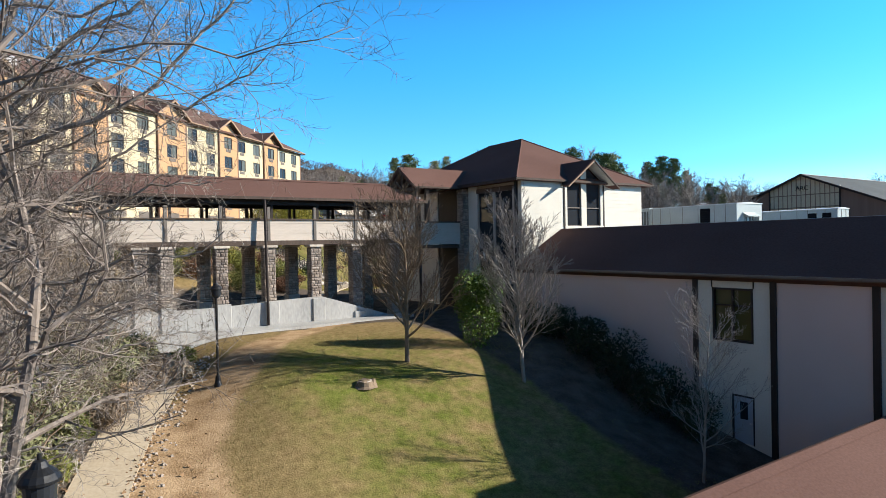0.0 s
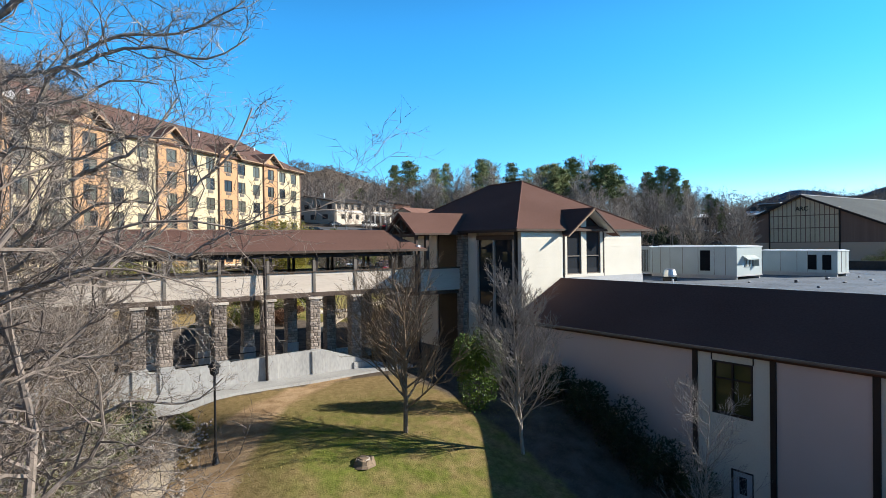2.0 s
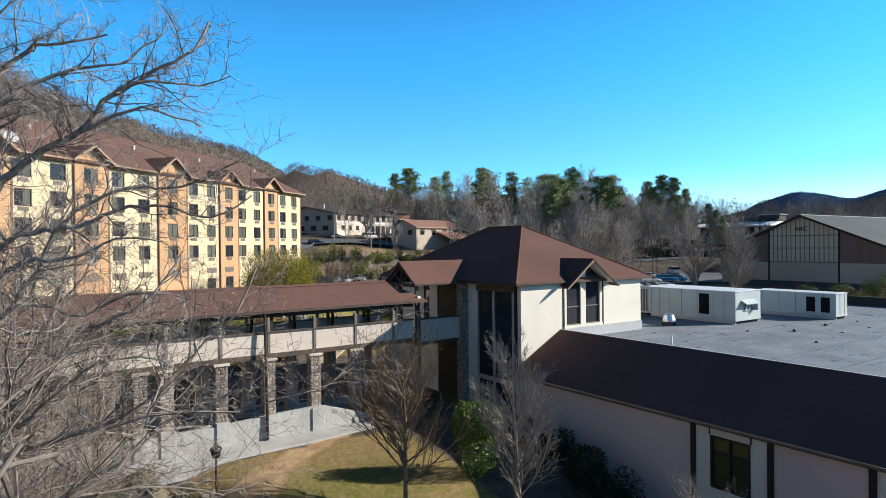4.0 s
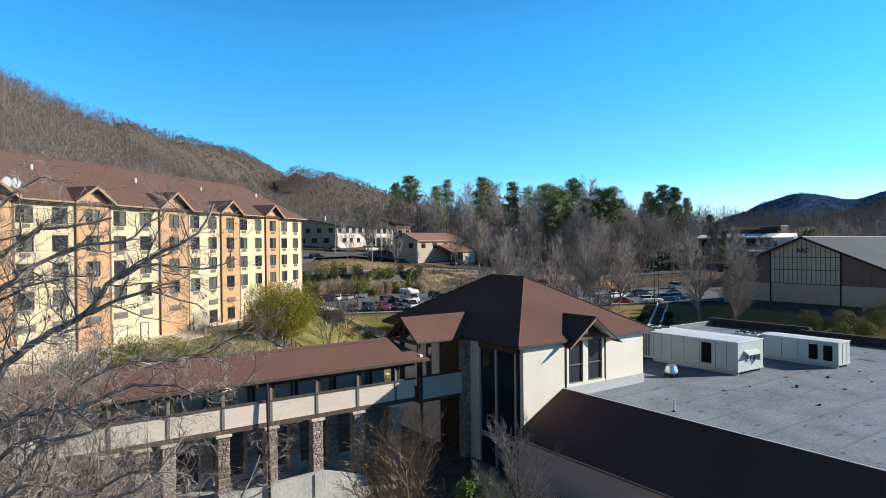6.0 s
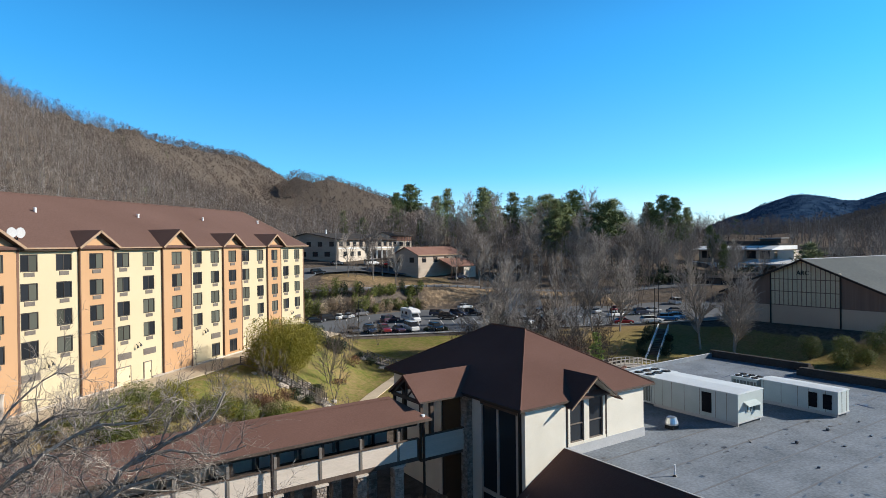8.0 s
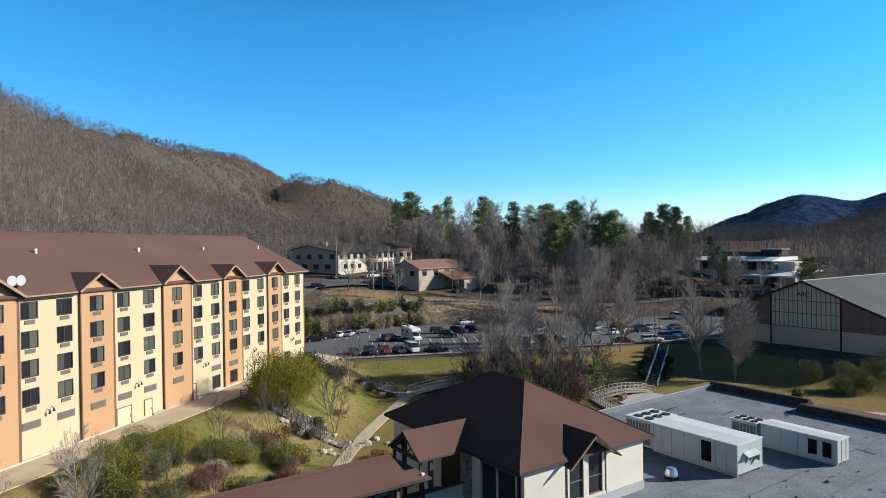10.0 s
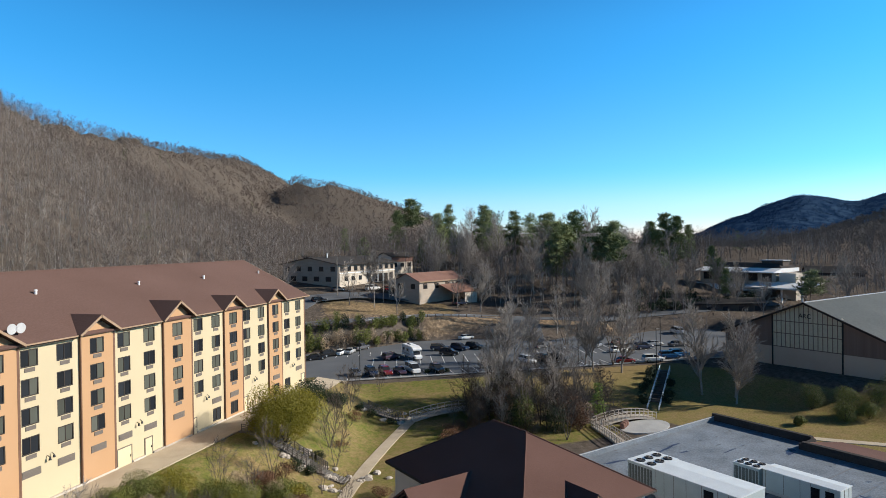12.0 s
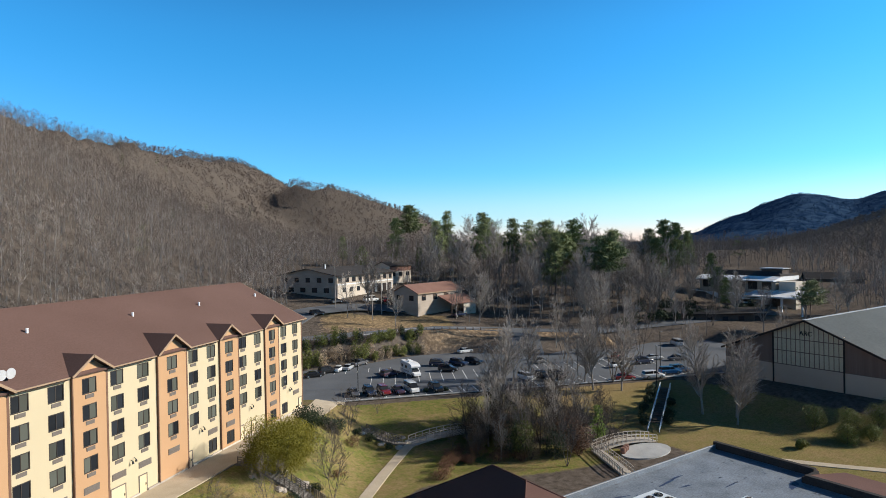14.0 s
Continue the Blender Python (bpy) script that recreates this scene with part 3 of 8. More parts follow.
for nm, q in (("jamb", (-0.03, 0.3, 16.36, 16.46, 1.25, 3.87)), ("jamb", (-0.03, 0.3, 18.34, 18.44, 1.25, 3.87)), ("head", (-0.03, 0.3, 16.46, 18.34, 3.77, 3.87)), ("mullion", (0.0, 0.28, 17.36, 17.44, 1.37, 3.77)), ("transom", (0.02, 0.26, 16.46, 17.36, 2.98, 3.05)), ("transom", (0.02, 0.26, 17.44, 18.34, 2.98, 3.05))):
    part(nm, Mesh().box(*q), TRIM, win)
for y0, y1 in ((16.46, 17.36), (17.44, 18.34)):
    for z0, z1 in ((1.37, 2.98), (3.05, 3.77)):
        part("pane", Mesh().box(0.12, 0.14, y0, y1, z0, z1), GLASS_GREEN, win)
for y in (16.3, 18.44):
    part("trim_board", Mesh().box(-0.035, 0.02, y, y + 0.06, 3.87, 4.6), TRIM, wing)
door = part("door", Mesh().box(0.05, 0.12, 16.42, 17.4, -3.6, -2.45).box(0.05, 0.12, 16.42, 16.72, -2.45, -1.36).box(0.05, 0.12, 17.12, 17.4, -2.45, -1.36).box(0.05, 0.12, 16.72, 17.12, -1.6, -1.36), DOOR_GREY, wing, "pale grey steel door with a small pane")
part("door_frame", Mesh().box(-0.03, 0.2, 16.36, 16.42, -3.6, -1.28).box(-0.03, 0.2, 17.4, 17.47, -3.6, -1.28).box(-0.03, 0.2, 16.42, 17.4, -1.36, -1.28), TRIM, door)
part("pane", Mesh().box(0.075, 0.095, 16.72, 17.12, -2.45, -1.6), GLASS_DARK, door)
part("door_handle", Mesh().box(-0.02, 0.06, 16.5, 16.62, -2.62, -2.56, 0.01), STEEL, door)
part("mansard", Mesh().loft([[(-0.52, y + 8.0 * e, 4.42), (-0.5, y + 8.0 * e, 4.56), (4.3, y + 8.8 * e, 7.2), (4.46, y + 8.8 * e, 7.2), (4.46, y + 8.8 * e, 6.1), (0.0, y + 8.0 * e, 4.2)] for y, e in ((0, 1), (33.17, 0))]), SHINGLE, wing, "dark brown shingled mansard slope")
part("gutter", Mesh().loft([[(-0.64, y, 4.46), (-0.54, y, 4.4), (-0.51, y, 4.47), (-0.53, y, 4.57), (-0.64, y, 4.57)] for y in (8.0, 33.1)]), GRILLE, wing, "thin grey-brown metal gutter")
part("edge_strip", Mesh().box(4.34, 4.48, 8.8, 33.17, 7.2, 7.22), COPING, wing)
part("roof", Mesh().box(4.46, 47.2, 8.8, 33.2, 6.0, 6.45).box(13.35, 47.2, 33.2, 50.3, 6.0, 6.45).box(47.2, 50.1, 37.5, 50.3, 6.0, 6.45), MEMBRANE, wing, "grey membrane flat roof with patches and stains")
part("parapet", Mesh().box(13.35, 50.1, 50.2, 50.5, 4.0, 7.0), MEMBRANE, wing, "grey parapet under a pale metal cap")
part("parapet_cap", Mesh().box(13.35, 50.1, 50.16, 50.3, 7.0, 7.05, 0.01), COPING, wing, "pale metal cap")
# far parapet: shade of the inner face is put into this near-black colour
part("parapet", Mesh().box(50.1, 50.7, 37.5, 50.56, 4.0, 7.4).box(47.2, 47.8, 8.8, 37.2, 4.0, 7.4).box(47.2, 50.7, 37.2, 37.5, 4.0, 7.1), ROOF_DARK, wing, "far-side parapet, dark colour standing in for its shade")
part("back_wall", Mesh().box(44.0, 44.4, 8.8, 50.5, -4, 6.1).box(13.4, 44.0, 50.4, 50.8, -4, 6.1).box(0.4, 44, 8.4, 8.8, -6, 6.1), TAN, wing)
part("far_mansard", Mesh().loft([[(50.7, y, 7.4), (50.7, y, 7.0), (53.4, y, 4.4), (53.6, y, 4.5)] for y in (37.5, 50.6)]), SHINGLE, wing)
part("mansard", Mesh().slab([(-0.5, 8.0, 4.56), (4.3, 8.8, 7.2), (47.8, 8.8, 7.2), (51.6, 8.0, 4.56)], 0.2), SHINGLE, wing, "sunlit brown mansard slope on the end")
part("porch_roof", Mesh().slab([(47.8, 12.0, 7.3), (57.2, 12.0, 5.5), (57.2, 37.1, 5.5), (47.8, 37.1, 7.3)], 0.3), SHINGLE, wing, "low-pitched brown shingled porch roof")
part("porch_wall", Mesh().box(55.8, 56.2, 12.4, 36.6, -2.0, 5.3), TAN, wing)
# seams, stains and lumps on the membrane
rs = random.Random(5)
for i in range(6):
    y = 12.5 + i * 3.7
    part("seam", Mesh().box(4.6, 47.1, y, y + 0.16, 6.45, 6.456), material("membrane_seam", (0.115, 0.118, 0.125), (0.18, 0.183, 0.19), 0.6) if i == 0 else bpy.data.materials["membrane_seam"], wing)
stain_dark = material("dark_roof_stain", (0.045, 0.05, 0.06), (0.09, 0.095, 0.105), 0.35, 1.0, 8.0, 0.0)
stain_blue = material("wet_blue_stain", (0.022, 0.033, 0.07), (0.04, 0.058, 0.11), 0.6, 1.0, 8.0, 0.0)


def stain(x, y, w, l, mat, turn):
    me, k = Mesh(), 14
    rim = []
    for i in range(k):
        a = 2 * math.pi * i / k
        r = rs.uniform(0.55, 1.1)
        px, py = w * r * math.cos(a), l * r * math.sin(a)
        rim.append((x - 28.3 + px * math.cos(turn) - py * math.sin(turn), y + px * math.sin(turn) + py * math.cos(turn)))
    part("stain", me.prism(rim, 6.451, 6.46), mat, wing)


for _ in range(240):
    x = rs.uniform(34, 76)
    row = rs.choice([10 + 1.9 * i for i in range(22)])
    y = row + rs.gauss(0, 0.35)
    if y > 50 or y < 12.2 or (x < 43 and y > 32.5):
        continue
    stain(x, y, rs.uniform(0.08, 0.45), rs.uniform(0.06, 0.18), stain_dark, rs.uniform(-0.3, 0.3))
for x, y, w, l, a in ((63.0, 46.8, 1.9, 0.22, 0.12), (65.4, 47.15, 1.4, 0.2, 0.0), (63.9, 44.9, 1.2, 0.18, -0.1), (54.9, 47.4, 1.9, 0.25, -0.18), (66.2, 26.5, 1.2, 0.22, 1.3), (74.6, 37.9, 0.7, 0.5, 0.2), (58.2, 41.5, 1.3, 0.14, 0.1), (68.5, 42.0, 1.6, 0.12, 0.05), (51, 15.5, 1.3, 0.35, 0.5), (53, 16, 1.6, 0.25, 0.9), (56, 46, 1.8, 0.2, 0.4), (59, 44, 1.5, 0.2, 0.6), (70, 24, 2.2, 0.4, 0.5), (72, 21, 1.5, 0.3, 0.8), (66, 30, 0.9, 0.3, 0.2), (73.5, 37.5, 1.2, 0.5, 0.3)):
    stain(x, y, w, l, stain_blue, a)
for x, y in ((47.0, 27.2), (49.5, 24.6), (54.8, 25.0), (56.5, 22.0), (52, 22.4), (45.2, 21.2), (60, 24.6)):
    lump = Mesh()
    for _ in range(1):
        a, b = rs.uniform(-0.3, 0.3), rs.uniform(-0.2, 0.2)
        lump.box(x - 28.3 + a, x - 28.3 + a + rs.uniform(0.15, 0.35), y + b, y + b + rs.uniform(0.1, 0.25), 6.45, 6.45 + rs.uniform(0.08, 0.22), 0.02)
    part("roof_block", lump, stain_dark, wing, "dark weathered support block")

# ---- roof things ----
vent = thing("roof_vent", "mushroom roof vent of bright metal on the flat roof", "vent", (45.4, 33.1, 6.45))
part("base", Mesh().box(-0.42, 0.42, -0.42, 0.42, 0, 0.3, 0.03), DARKMETAL, vent)
ringv = lambda r, z: [(r * math.cos(i * math.pi / 8), r * math.sin(i * math.pi / 8), z) for i in range(16)]
part("cap", Mesh().loft([ringv(0.4, 0.32), ringv(0.56, 0.36), ringv(0.56, 0.5), ringv(0.42, 0.95), ringv(0.3, 1.02)]), STEEL, vent, "bright spun-metal cap")
pipe = thing("vent_pipe", "thin white plastic vent pipe on the flat roof", "pipe", (36.1, 26.2, 6.45))
part("tube", Mesh().tube((0, 0, 0), (0, 0, 0.8), 0.06, n=10), WHITE, pipe)
part("collar", Mesh().tube((0, 0, 0), (0, 0, 0.1), 0.16, 0.08, n=10), DARKMETAL, pipe)


def roof_unit(name, x0, x1, y0, y1, z, cond_y, high, grilles, hood, gap, cond_w, fans):
    u = thing(name, "pale grey rooftop air-handling unit with dark louvres, on rails", "air conditioner", (x0, y0, 6.45), group="rooftop units")
    w, l, h = x1 - x0, y1 - y0, z - 6.45
    part("body", Mesh().box(0, w, 0, l, 0.28, h - 0.06, 0.02), UNIT, u)
    part("roof_sheet", Mesh().loft([[(-0.06, y, h - 0.06), (w / 2, y, h + 0.04), (w + 0.06, y, h - 0.06), (w + 0.06, y, h - 0.12), (-0.06, y, h - 0.12)] for y in (-0.06, l + 0.06)]), UNIT_TOP, u, "white sheet-metal top")
    for x in (0.15, w - 0.3):
        part("rail", Mesh().box(x, x + 0.15, 0.1, l - 0.1, 0, 0.28), COPING, u)
    part("skirt", Mesh().box(-0.04, w + 0.04, -0.04, l + 0.04, 0.26, 0.36), COPING, u)
    y = 1.0
    while y < l - 0.2:
        part("panel_seam", Mesh().box(-0.012, 0.0, y, y + 0.035, 0.36, h - 0.14), GRILLE, u)
        y += rs.uniform(0.9, 1.9)
    for a, b, c, d in grilles:
        g = part("louvre", Mesh().box(-0.04, 0.0, a, b, c, d), LOUVRE, u, "dark louvre")
        k = c + 0.1
        while k < d - 0.05:
            part("slat", Mesh().loft([[(-0.07, q, k), (-0.045, q, k + 0.06), (-0.042, q, k + 0.03)] for q in (a + 0.03, b - 0.03)]), LOUVRE, g)
            k += 0.2
    # condenser end with fans
    part("condenser", Mesh().box(0, cond_w, l + gap, l + cond_y, 0.25, high, 0.02), UNIT, u, "pale condenser section")
    fins = part("fin_panel", Mesh().box(-0.03, 0.0, l + gap + 0.12, l + cond_y - 0.12, 0.45, high - 0.25), FIN, u, "dull grey-green finned panel")
    k = gap + 0.3
    while k < cond_y - 0.2:
        part("fin", Mesh().box(-0.06, -0.03, l + k, l + k + 0.05, 0.45, high - 0.25), UNIT, fins)
        k += 0.36
    part("condenser_top", Mesh().box(-0.05, cond_w + 0.05, l + gap - 0.04, l + cond_y + 0.04, high, high + 0.06), UNIT_TOP, u)
    for fx in fans[0]:
        for fy in fans[1]:
            fan = part("fan", Mesh().loft([ring_at(fx, l + fy, fans[2], high + 0.06), ring_at(fx, l + fy, fans[2] - 0.02, high + 0.15), ring_at(fx, l + fy, fans[2] - 0.06, high + 0.15), ring_at(fx, l + fy, fans[2] - 0.06, high + 0.075)]), DARKMETAL, u, "round dark fan shroud")
            part("hub", Mesh().tube((fx, l + fy, high + 0.07), (fx, l + fy, high + 0.16), 0.1, n=10), GRILLE, fan)
            for b in range(4):
                a = b * math.pi / 2 + 0.4
                d, e = Vector((math.cos(a), math.sin(a), 0)), Vector((-math.sin(a), math.cos(a), 0))
                p = Vector((fx, l + fy, high + 0.11))
                part("blade", Mesh().slab([p + d * 0.1 - e * 0.05, p + d * (fans[2] - 0.1) - e * 0.1, p + d * (fans[2] - 0.1) + e * 0.1 + Vector((0, 0, 0.05)), p + d * 0.1 + e * 0.05], 0.012), GRILLE, fan)
    if hood:
        hd = part("intake_hood", Mesh().loft([[(x, 0.0, 2.05), (x, -0.5, 1.74), (x, -0.5, 1.68), (x, 0.0, 1.96)] for x in (0.9, 2.9)]), UNIT, u, "sheet-metal intake hood")
        part("intake", Mesh().box(1.2, 2.6, -0.05, 0.0, 1.05, 1.8), UNIT, hd)
        for x in (1.3, 1.85, 2.35):
            part("slat", Mesh().box(x, x + 0.16, -0.09, -0.05, 1.1, 1.65), FIN, hd)
        part("bracket", Mesh().box(2.78, 2.88, -0.42, 0.0, 1.1, 1.68), UNIT, hd)
    else:
        for x in (0.75, 1.6):
            part("panel_seam", Mesh().box(x, x + 0.05, -0.02, 0.0, 0.4, h - 0.15), GRILLE, u)
    return u


ring_at = lambda x, y, r, z: [(x + r * math.cos(i * math.pi / 9), y + r * math.sin(i * math.pi / 9), z) for i in range(18)]
roof_unit("rooftop_unit", 50.1, 54.1, 29.9, 38.7, 9.35, 3.1, 2.82, [(2.45, 3.4, 0.7, 2.5)], True, 0.04, 4.1, ((0.75, 2.0, 3.3), (0.75, 2.05), 0.46))
roof_unit("rooftop_unit", 59.8, 62.0, 26.2, 33.2, 8.85, 3.1, 2.12, [(0.5, 1.25, 0.6, 1.95), (1.75, 2.5, 0.6, 1.95)], False, 0.4, 2.0, ((0.5, 1.5), (0.9, 1.75, 2.6), 0.34))

# ---- tower hall: hipped brown roof, white gabled window wall, tall glass front ----
tower = thing("tower_hall", "cream two-storey hall with brown hipped shingle roof", "building", (28.8, 33.2, 0))
W, L, EZ = 13.0, 18.6, 10.62
for x0, x1, z1 in ((0.0, 4.15, EZ), (4.15, 8.5, 7.35), (8.5, W, EZ)):
    part("wall", Mesh().box(x0, x1, 0, 0.35, -3, z1), CREAM, tower, "cream lap-sided wall")
part("wall", Mesh().box(W - 0.35, W, 0.35, L, -3, EZ), CREAM, tower)
part("wall", Mesh().box(0, W - 0.35, L - 0.35, L, -3, EZ), CREAM, tower)
part("wall", Mesh().box(0.0, 0.35, 5.1, 6.2, -3, EZ), CREAM, tower, "cream wall pier beside the glass")
part("wall", Mesh().box(0.0, 0.35, 10.6, L - 0.35, -3, EZ), CREAM, tower)
part("wall", Mesh().box(0.0, 0.35, 0.35, 0.72, -3, EZ), TRIM, tower, "dark brown corner board")
saw = [q for k in range(22) for q in ((-0.02, 4.4 + k * 0.28), (-0.009, 4.4 + (k + 1) * 0.28))]
for x0, x1 in ((0.0, 4.08), (8.52, W)):
    part("lap_siding", Mesh().loft([[(x, y, z) for y, z in saw + [(0.0, 10.56), (0.0, 4.4)]] for x in (x0, x1)]), CREAM, tower, "cream lap boards")
part("flashing", Mesh().box(4.0, W + 0.06, -0.07, 0.0, 6.3, 7.2), COPING, tower, "grey metal base flashing")
part("hip_roof", Mesh().loft([[(-0.75, -0.4, EZ), (W + 0.95, -0.4, EZ), (W + 0.95, L + 0.4, EZ), (-0.75, L + 0.4, EZ)],
                              [(-0.75, -0.4, EZ + 0.16), (W + 0.95, -0.4, EZ + 0.16), (W + 0.95, L + 0.4, EZ + 0.16), (-0.75, L + 0.4, EZ + 0.16)],
                              [(6.55, 7.25, 15.05), (6.65, 7.25, 15.05), (6.65, 11.8, 15.05), (6.55, 11.8, 15.05)]]), SHINGLE, tower, "brown shingled hipped roof")
for a, b in (((-0.75, -0.4), (6.6, 7.25)), ((W + 0.95, -0.4), (6.6, 7.25)), ((-0.75, L + 0.4), (6.6, 11.8)), ((W + 0.95, L + 0.4), (6.6, 11.8))):
    part("hip_cap", Mesh().tube((*a, EZ + 0.17), (*b, 15.06), 0.07, n=6), SHINGLE, tower)
part("ridge_cap", Mesh().tube((6.6, 7.2, 15.06), (6.6, 11.85, 15.06), 0.09, n=6), SHINGLE, tower)
part("fascia", Mesh().box(-0.78, W + 0.98, -0.46, -0.4, EZ + 0.02, EZ + 0.17), WOOD, tower, "thin brown gutter edge")
part("fascia", Mesh().box(-0.81, -0.75, -0.46, L + 0.46, EZ - 0.04, EZ + 0.18), TRIM, tower)
# gabled window bay on the cream wall
GX, GP = 6.4, 12.4
part("dormer_roof", Mesh().slab([(GX - 2.75, -1.0, 10.35), (GX, -1.0, GP), (GX, 3.0, GP), (GX - 2.75, -0.4, 10.35)], 0.14), SHINGLE, tower, "brown shingled gable slope")
part("dormer_roof", Mesh().slab([(GX + 2.75, -1.0, 10.35), (GX, -1.0, GP), (GX, 3.0, GP), (GX + 2.75, -0.4, 10.35)], 0.14), SHINGLE, tower, "brown shingled gable slope")
for sx in (-1, 1):
    part("barge_board", Mesh().slab([(GX + sx * 2.8, -1.06, 10.28), (GX, -1.06, 12.34), (GX, -0.99, 12.34), (GX + sx * 2.8, -0.99, 10.28)], 0.1), FASCIA if sx < 0 else WOOD, tower, "thin gable edge board")
part("gable_soffit", Mesh().slab([(GX - 2.6, -0.95, 10.36), (GX, -0.95, 12.2), (GX, 0.0, 12.2), (GX - 2.6, 0.0, 10.36)], 0.05).slab([(GX + 2.6, -0.95, 10.36), (GX, -0.95, 12.2), (GX, 0.0, 12.2), (GX + 2.6, 0.0, 10.36)], 0.05), CREAM, tower)
rise = lambda x: 12.1 - abs(x - GX) * 0.75
for x0, x1, mat, lab in ((4.1, 4.25, TRIM, ""), (4.25, 4.45, CREAM, ""), (5.95, 6.5, CREAM, "cream centre post"), (8.05, 8.3, CREAM, ""), (8.3, 8.5, TRIM, "")):
    part("post", Mesh().loft([[(x, -0.06, 7.2), (x, 0.3, 7.2), (x, 0.3, rise(x)), (x, -0.06, rise(x))] for x in (x0, x1)]), mat, tower, lab)
part("sill", Mesh().box(4.2, 8.35, -0.1, 0.3, 7.2, 7.42), CREAM, tower)
for x0, x1 in ((4.45, 5.95), (6.5, 8.05)):
    w = part("window", Mesh().loft([[(x, 0.0, 7.42), (x, 0.16, 7.42), (x, 0.16, rise(x) - 0.02), (x, 0.0, rise(x) - 0.02)] for x in (x0, x0 + 0.07)]).loft([[(x, 0.0, 7.42), (x, 0.16, 7.42), (x, 0.16, rise(x) - 0.02), (x, 0.0, rise(x) - 0.02)] for x in (x1 - 0.07, x1)])
             .box(x0 + 0.07, x1 - 0.07, 0.0, 0.16, 7.42, 7.5).box(x0 + 0.07, x1 - 0.07, 0.0, 0.14, 8.75, 8.82), GRILLE, tower, "tall dark window under the gable")
    part("pane", Mesh().face((x0, 0.1, 7.45), (x1, 0.1, 7.45), (x1, 0.1, rise(x1)), (x0, 0.1, rise(x0))), GLASS_DARK, w)
# tall glass front
gl = part("glass_wall", Mesh().box(0.1, 0.3, 1.0, 5.1, 10.05, EZ), PALEWOOD, tower, "tall dark glazing with pale mullions")
for nm, q in (("transom", (0.05, 0.3, 1.0, 3.02, 3.3, 3.62)), ("transom", (0.05, 0.3, 3.2, 4.98, 3.3, 3.62)), ("mullion", (0.02, 0.3, 3.02, 3.2, -1, 10.05)), ("mullion", (0.02, 0.3, 0.72, 1.0, -3, EZ)), ("mullion", (0.02, 0.3, 4.98, 5.1, -1, 10.05))):
    part(nm, Mesh().box(*q), PALEWOOD, gl)
for y0, y1 in ((1.0, 3.02), (3.2, 4.98)):
    for z0, z1 in ((-1, 3.3), (3.62, 10.05)):
        part("pane", Mesh().box(0.14, 0.16, y0, y1, z0, z1), GLASS_DARK, gl)
part("header_board", Mesh().box(-0.02, 0.1, 0.8, 5.15, 10.05, 10.4), WOOD, tower)
part("downspout", Mesh().tube((-0.12, 0.5, -2), (-0.12, 0.5, EZ), 0.07, n=8), TRIM, tower)
# stone-clad porch piers between tower and walkway; recess wall coloured dark for its shade
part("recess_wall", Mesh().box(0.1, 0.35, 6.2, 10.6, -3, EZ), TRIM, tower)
pier = part("stone_pier", Mesh().box(-0.5, 0.1, 6.25, 7.0, -1, EZ - 0.1), MORTAR, tower, "field-stone pier")
part("link_panel", Mesh().box(-4.4, -0.5, 6.62, 6.75, 6.25, 7.9), PANEL, tower, "beige parapet panel in shade")
part("link_rail", Mesh().box(-4.4, -0.5, 6.56, 6.8, 7.9, 8.0), WOOD, tower)
part("security_lamp", Mesh().box(-4.75, -4.5, 6.05, 6.3, 9.55, 9.75, 0.02).tube((-4.62, 6.1, 9.55), (-4.62, 5.9, 9.35), 0.08, n=8), WHITE, tower, "small white security lamp")
part("gable_roof", Mesh().slab([(-4.8, 6.35, 10.62), (-4.8, 8.75, 12.3), (2.2, 8.75, 12.3), (-0.7, 6.35, 10.62)], 0.18), SHINGLE, tower, "brown shingled gable over the entry")
part("gable_roof", Mesh().slab([(-4.8, 11.15, 10.62), (-4.8, 8.75, 12.3), (2.2, 8.75, 12.3), (-0.7, 11.15, 10.62)], 0.18), SHINGLE, tower)
part("gable_truss", Mesh().slab([(-4.6, 6.6, 10.6), (-4.6, 8.75, 12.1), (-4.4, 8.75, 12.1), (-4.4, 6.6, 10.6)], 0.22).slab([(-4.6, 10.9, 10.6), (-4.6, 8.75, 12.1), (-4.4, 8.75, 12.1), (-4.4, 10.9, 10.6)], 0.22)
     .box(-4.6, -4.4, 6.5, 11.0, 10.35, 10.6).tube((-4.5, 8.75, 10.5), (-4.5, 8.75, 12.1), 0.1, n=6).tube((-4.5, 8.75, 10.5), (-4.5, 7.6, 11.4), 0.08, n=6).tube((-4.5, 8.75, 10.5), (-4.5, 9.9, 11.4), 0.08, n=6), WOOD, tower, "open timber gable truss")
part("gable_gutter", Mesh().box(-4.8, -0.7, 6.28, 6.35, 10.5, 10.62), WOOD, tower)
for y in (6.7, 10.7):
    part("entry_post", Mesh().box(-3.6, -3.3, y, y + 0.3, 6.0, 10.5), WOOD, tower)
    part("entry_post", Mesh().box(-4.5, -4.3, y, y + 0.2, 6.0, 10.5), WOOD, tower)
# floor in dark wood colour, standing in for the shade under the gable
part("entry_floor", Mesh().box(-4.4, 0.1, 6.8, 11.1, 5.95, 6.2), WOOD, tower)

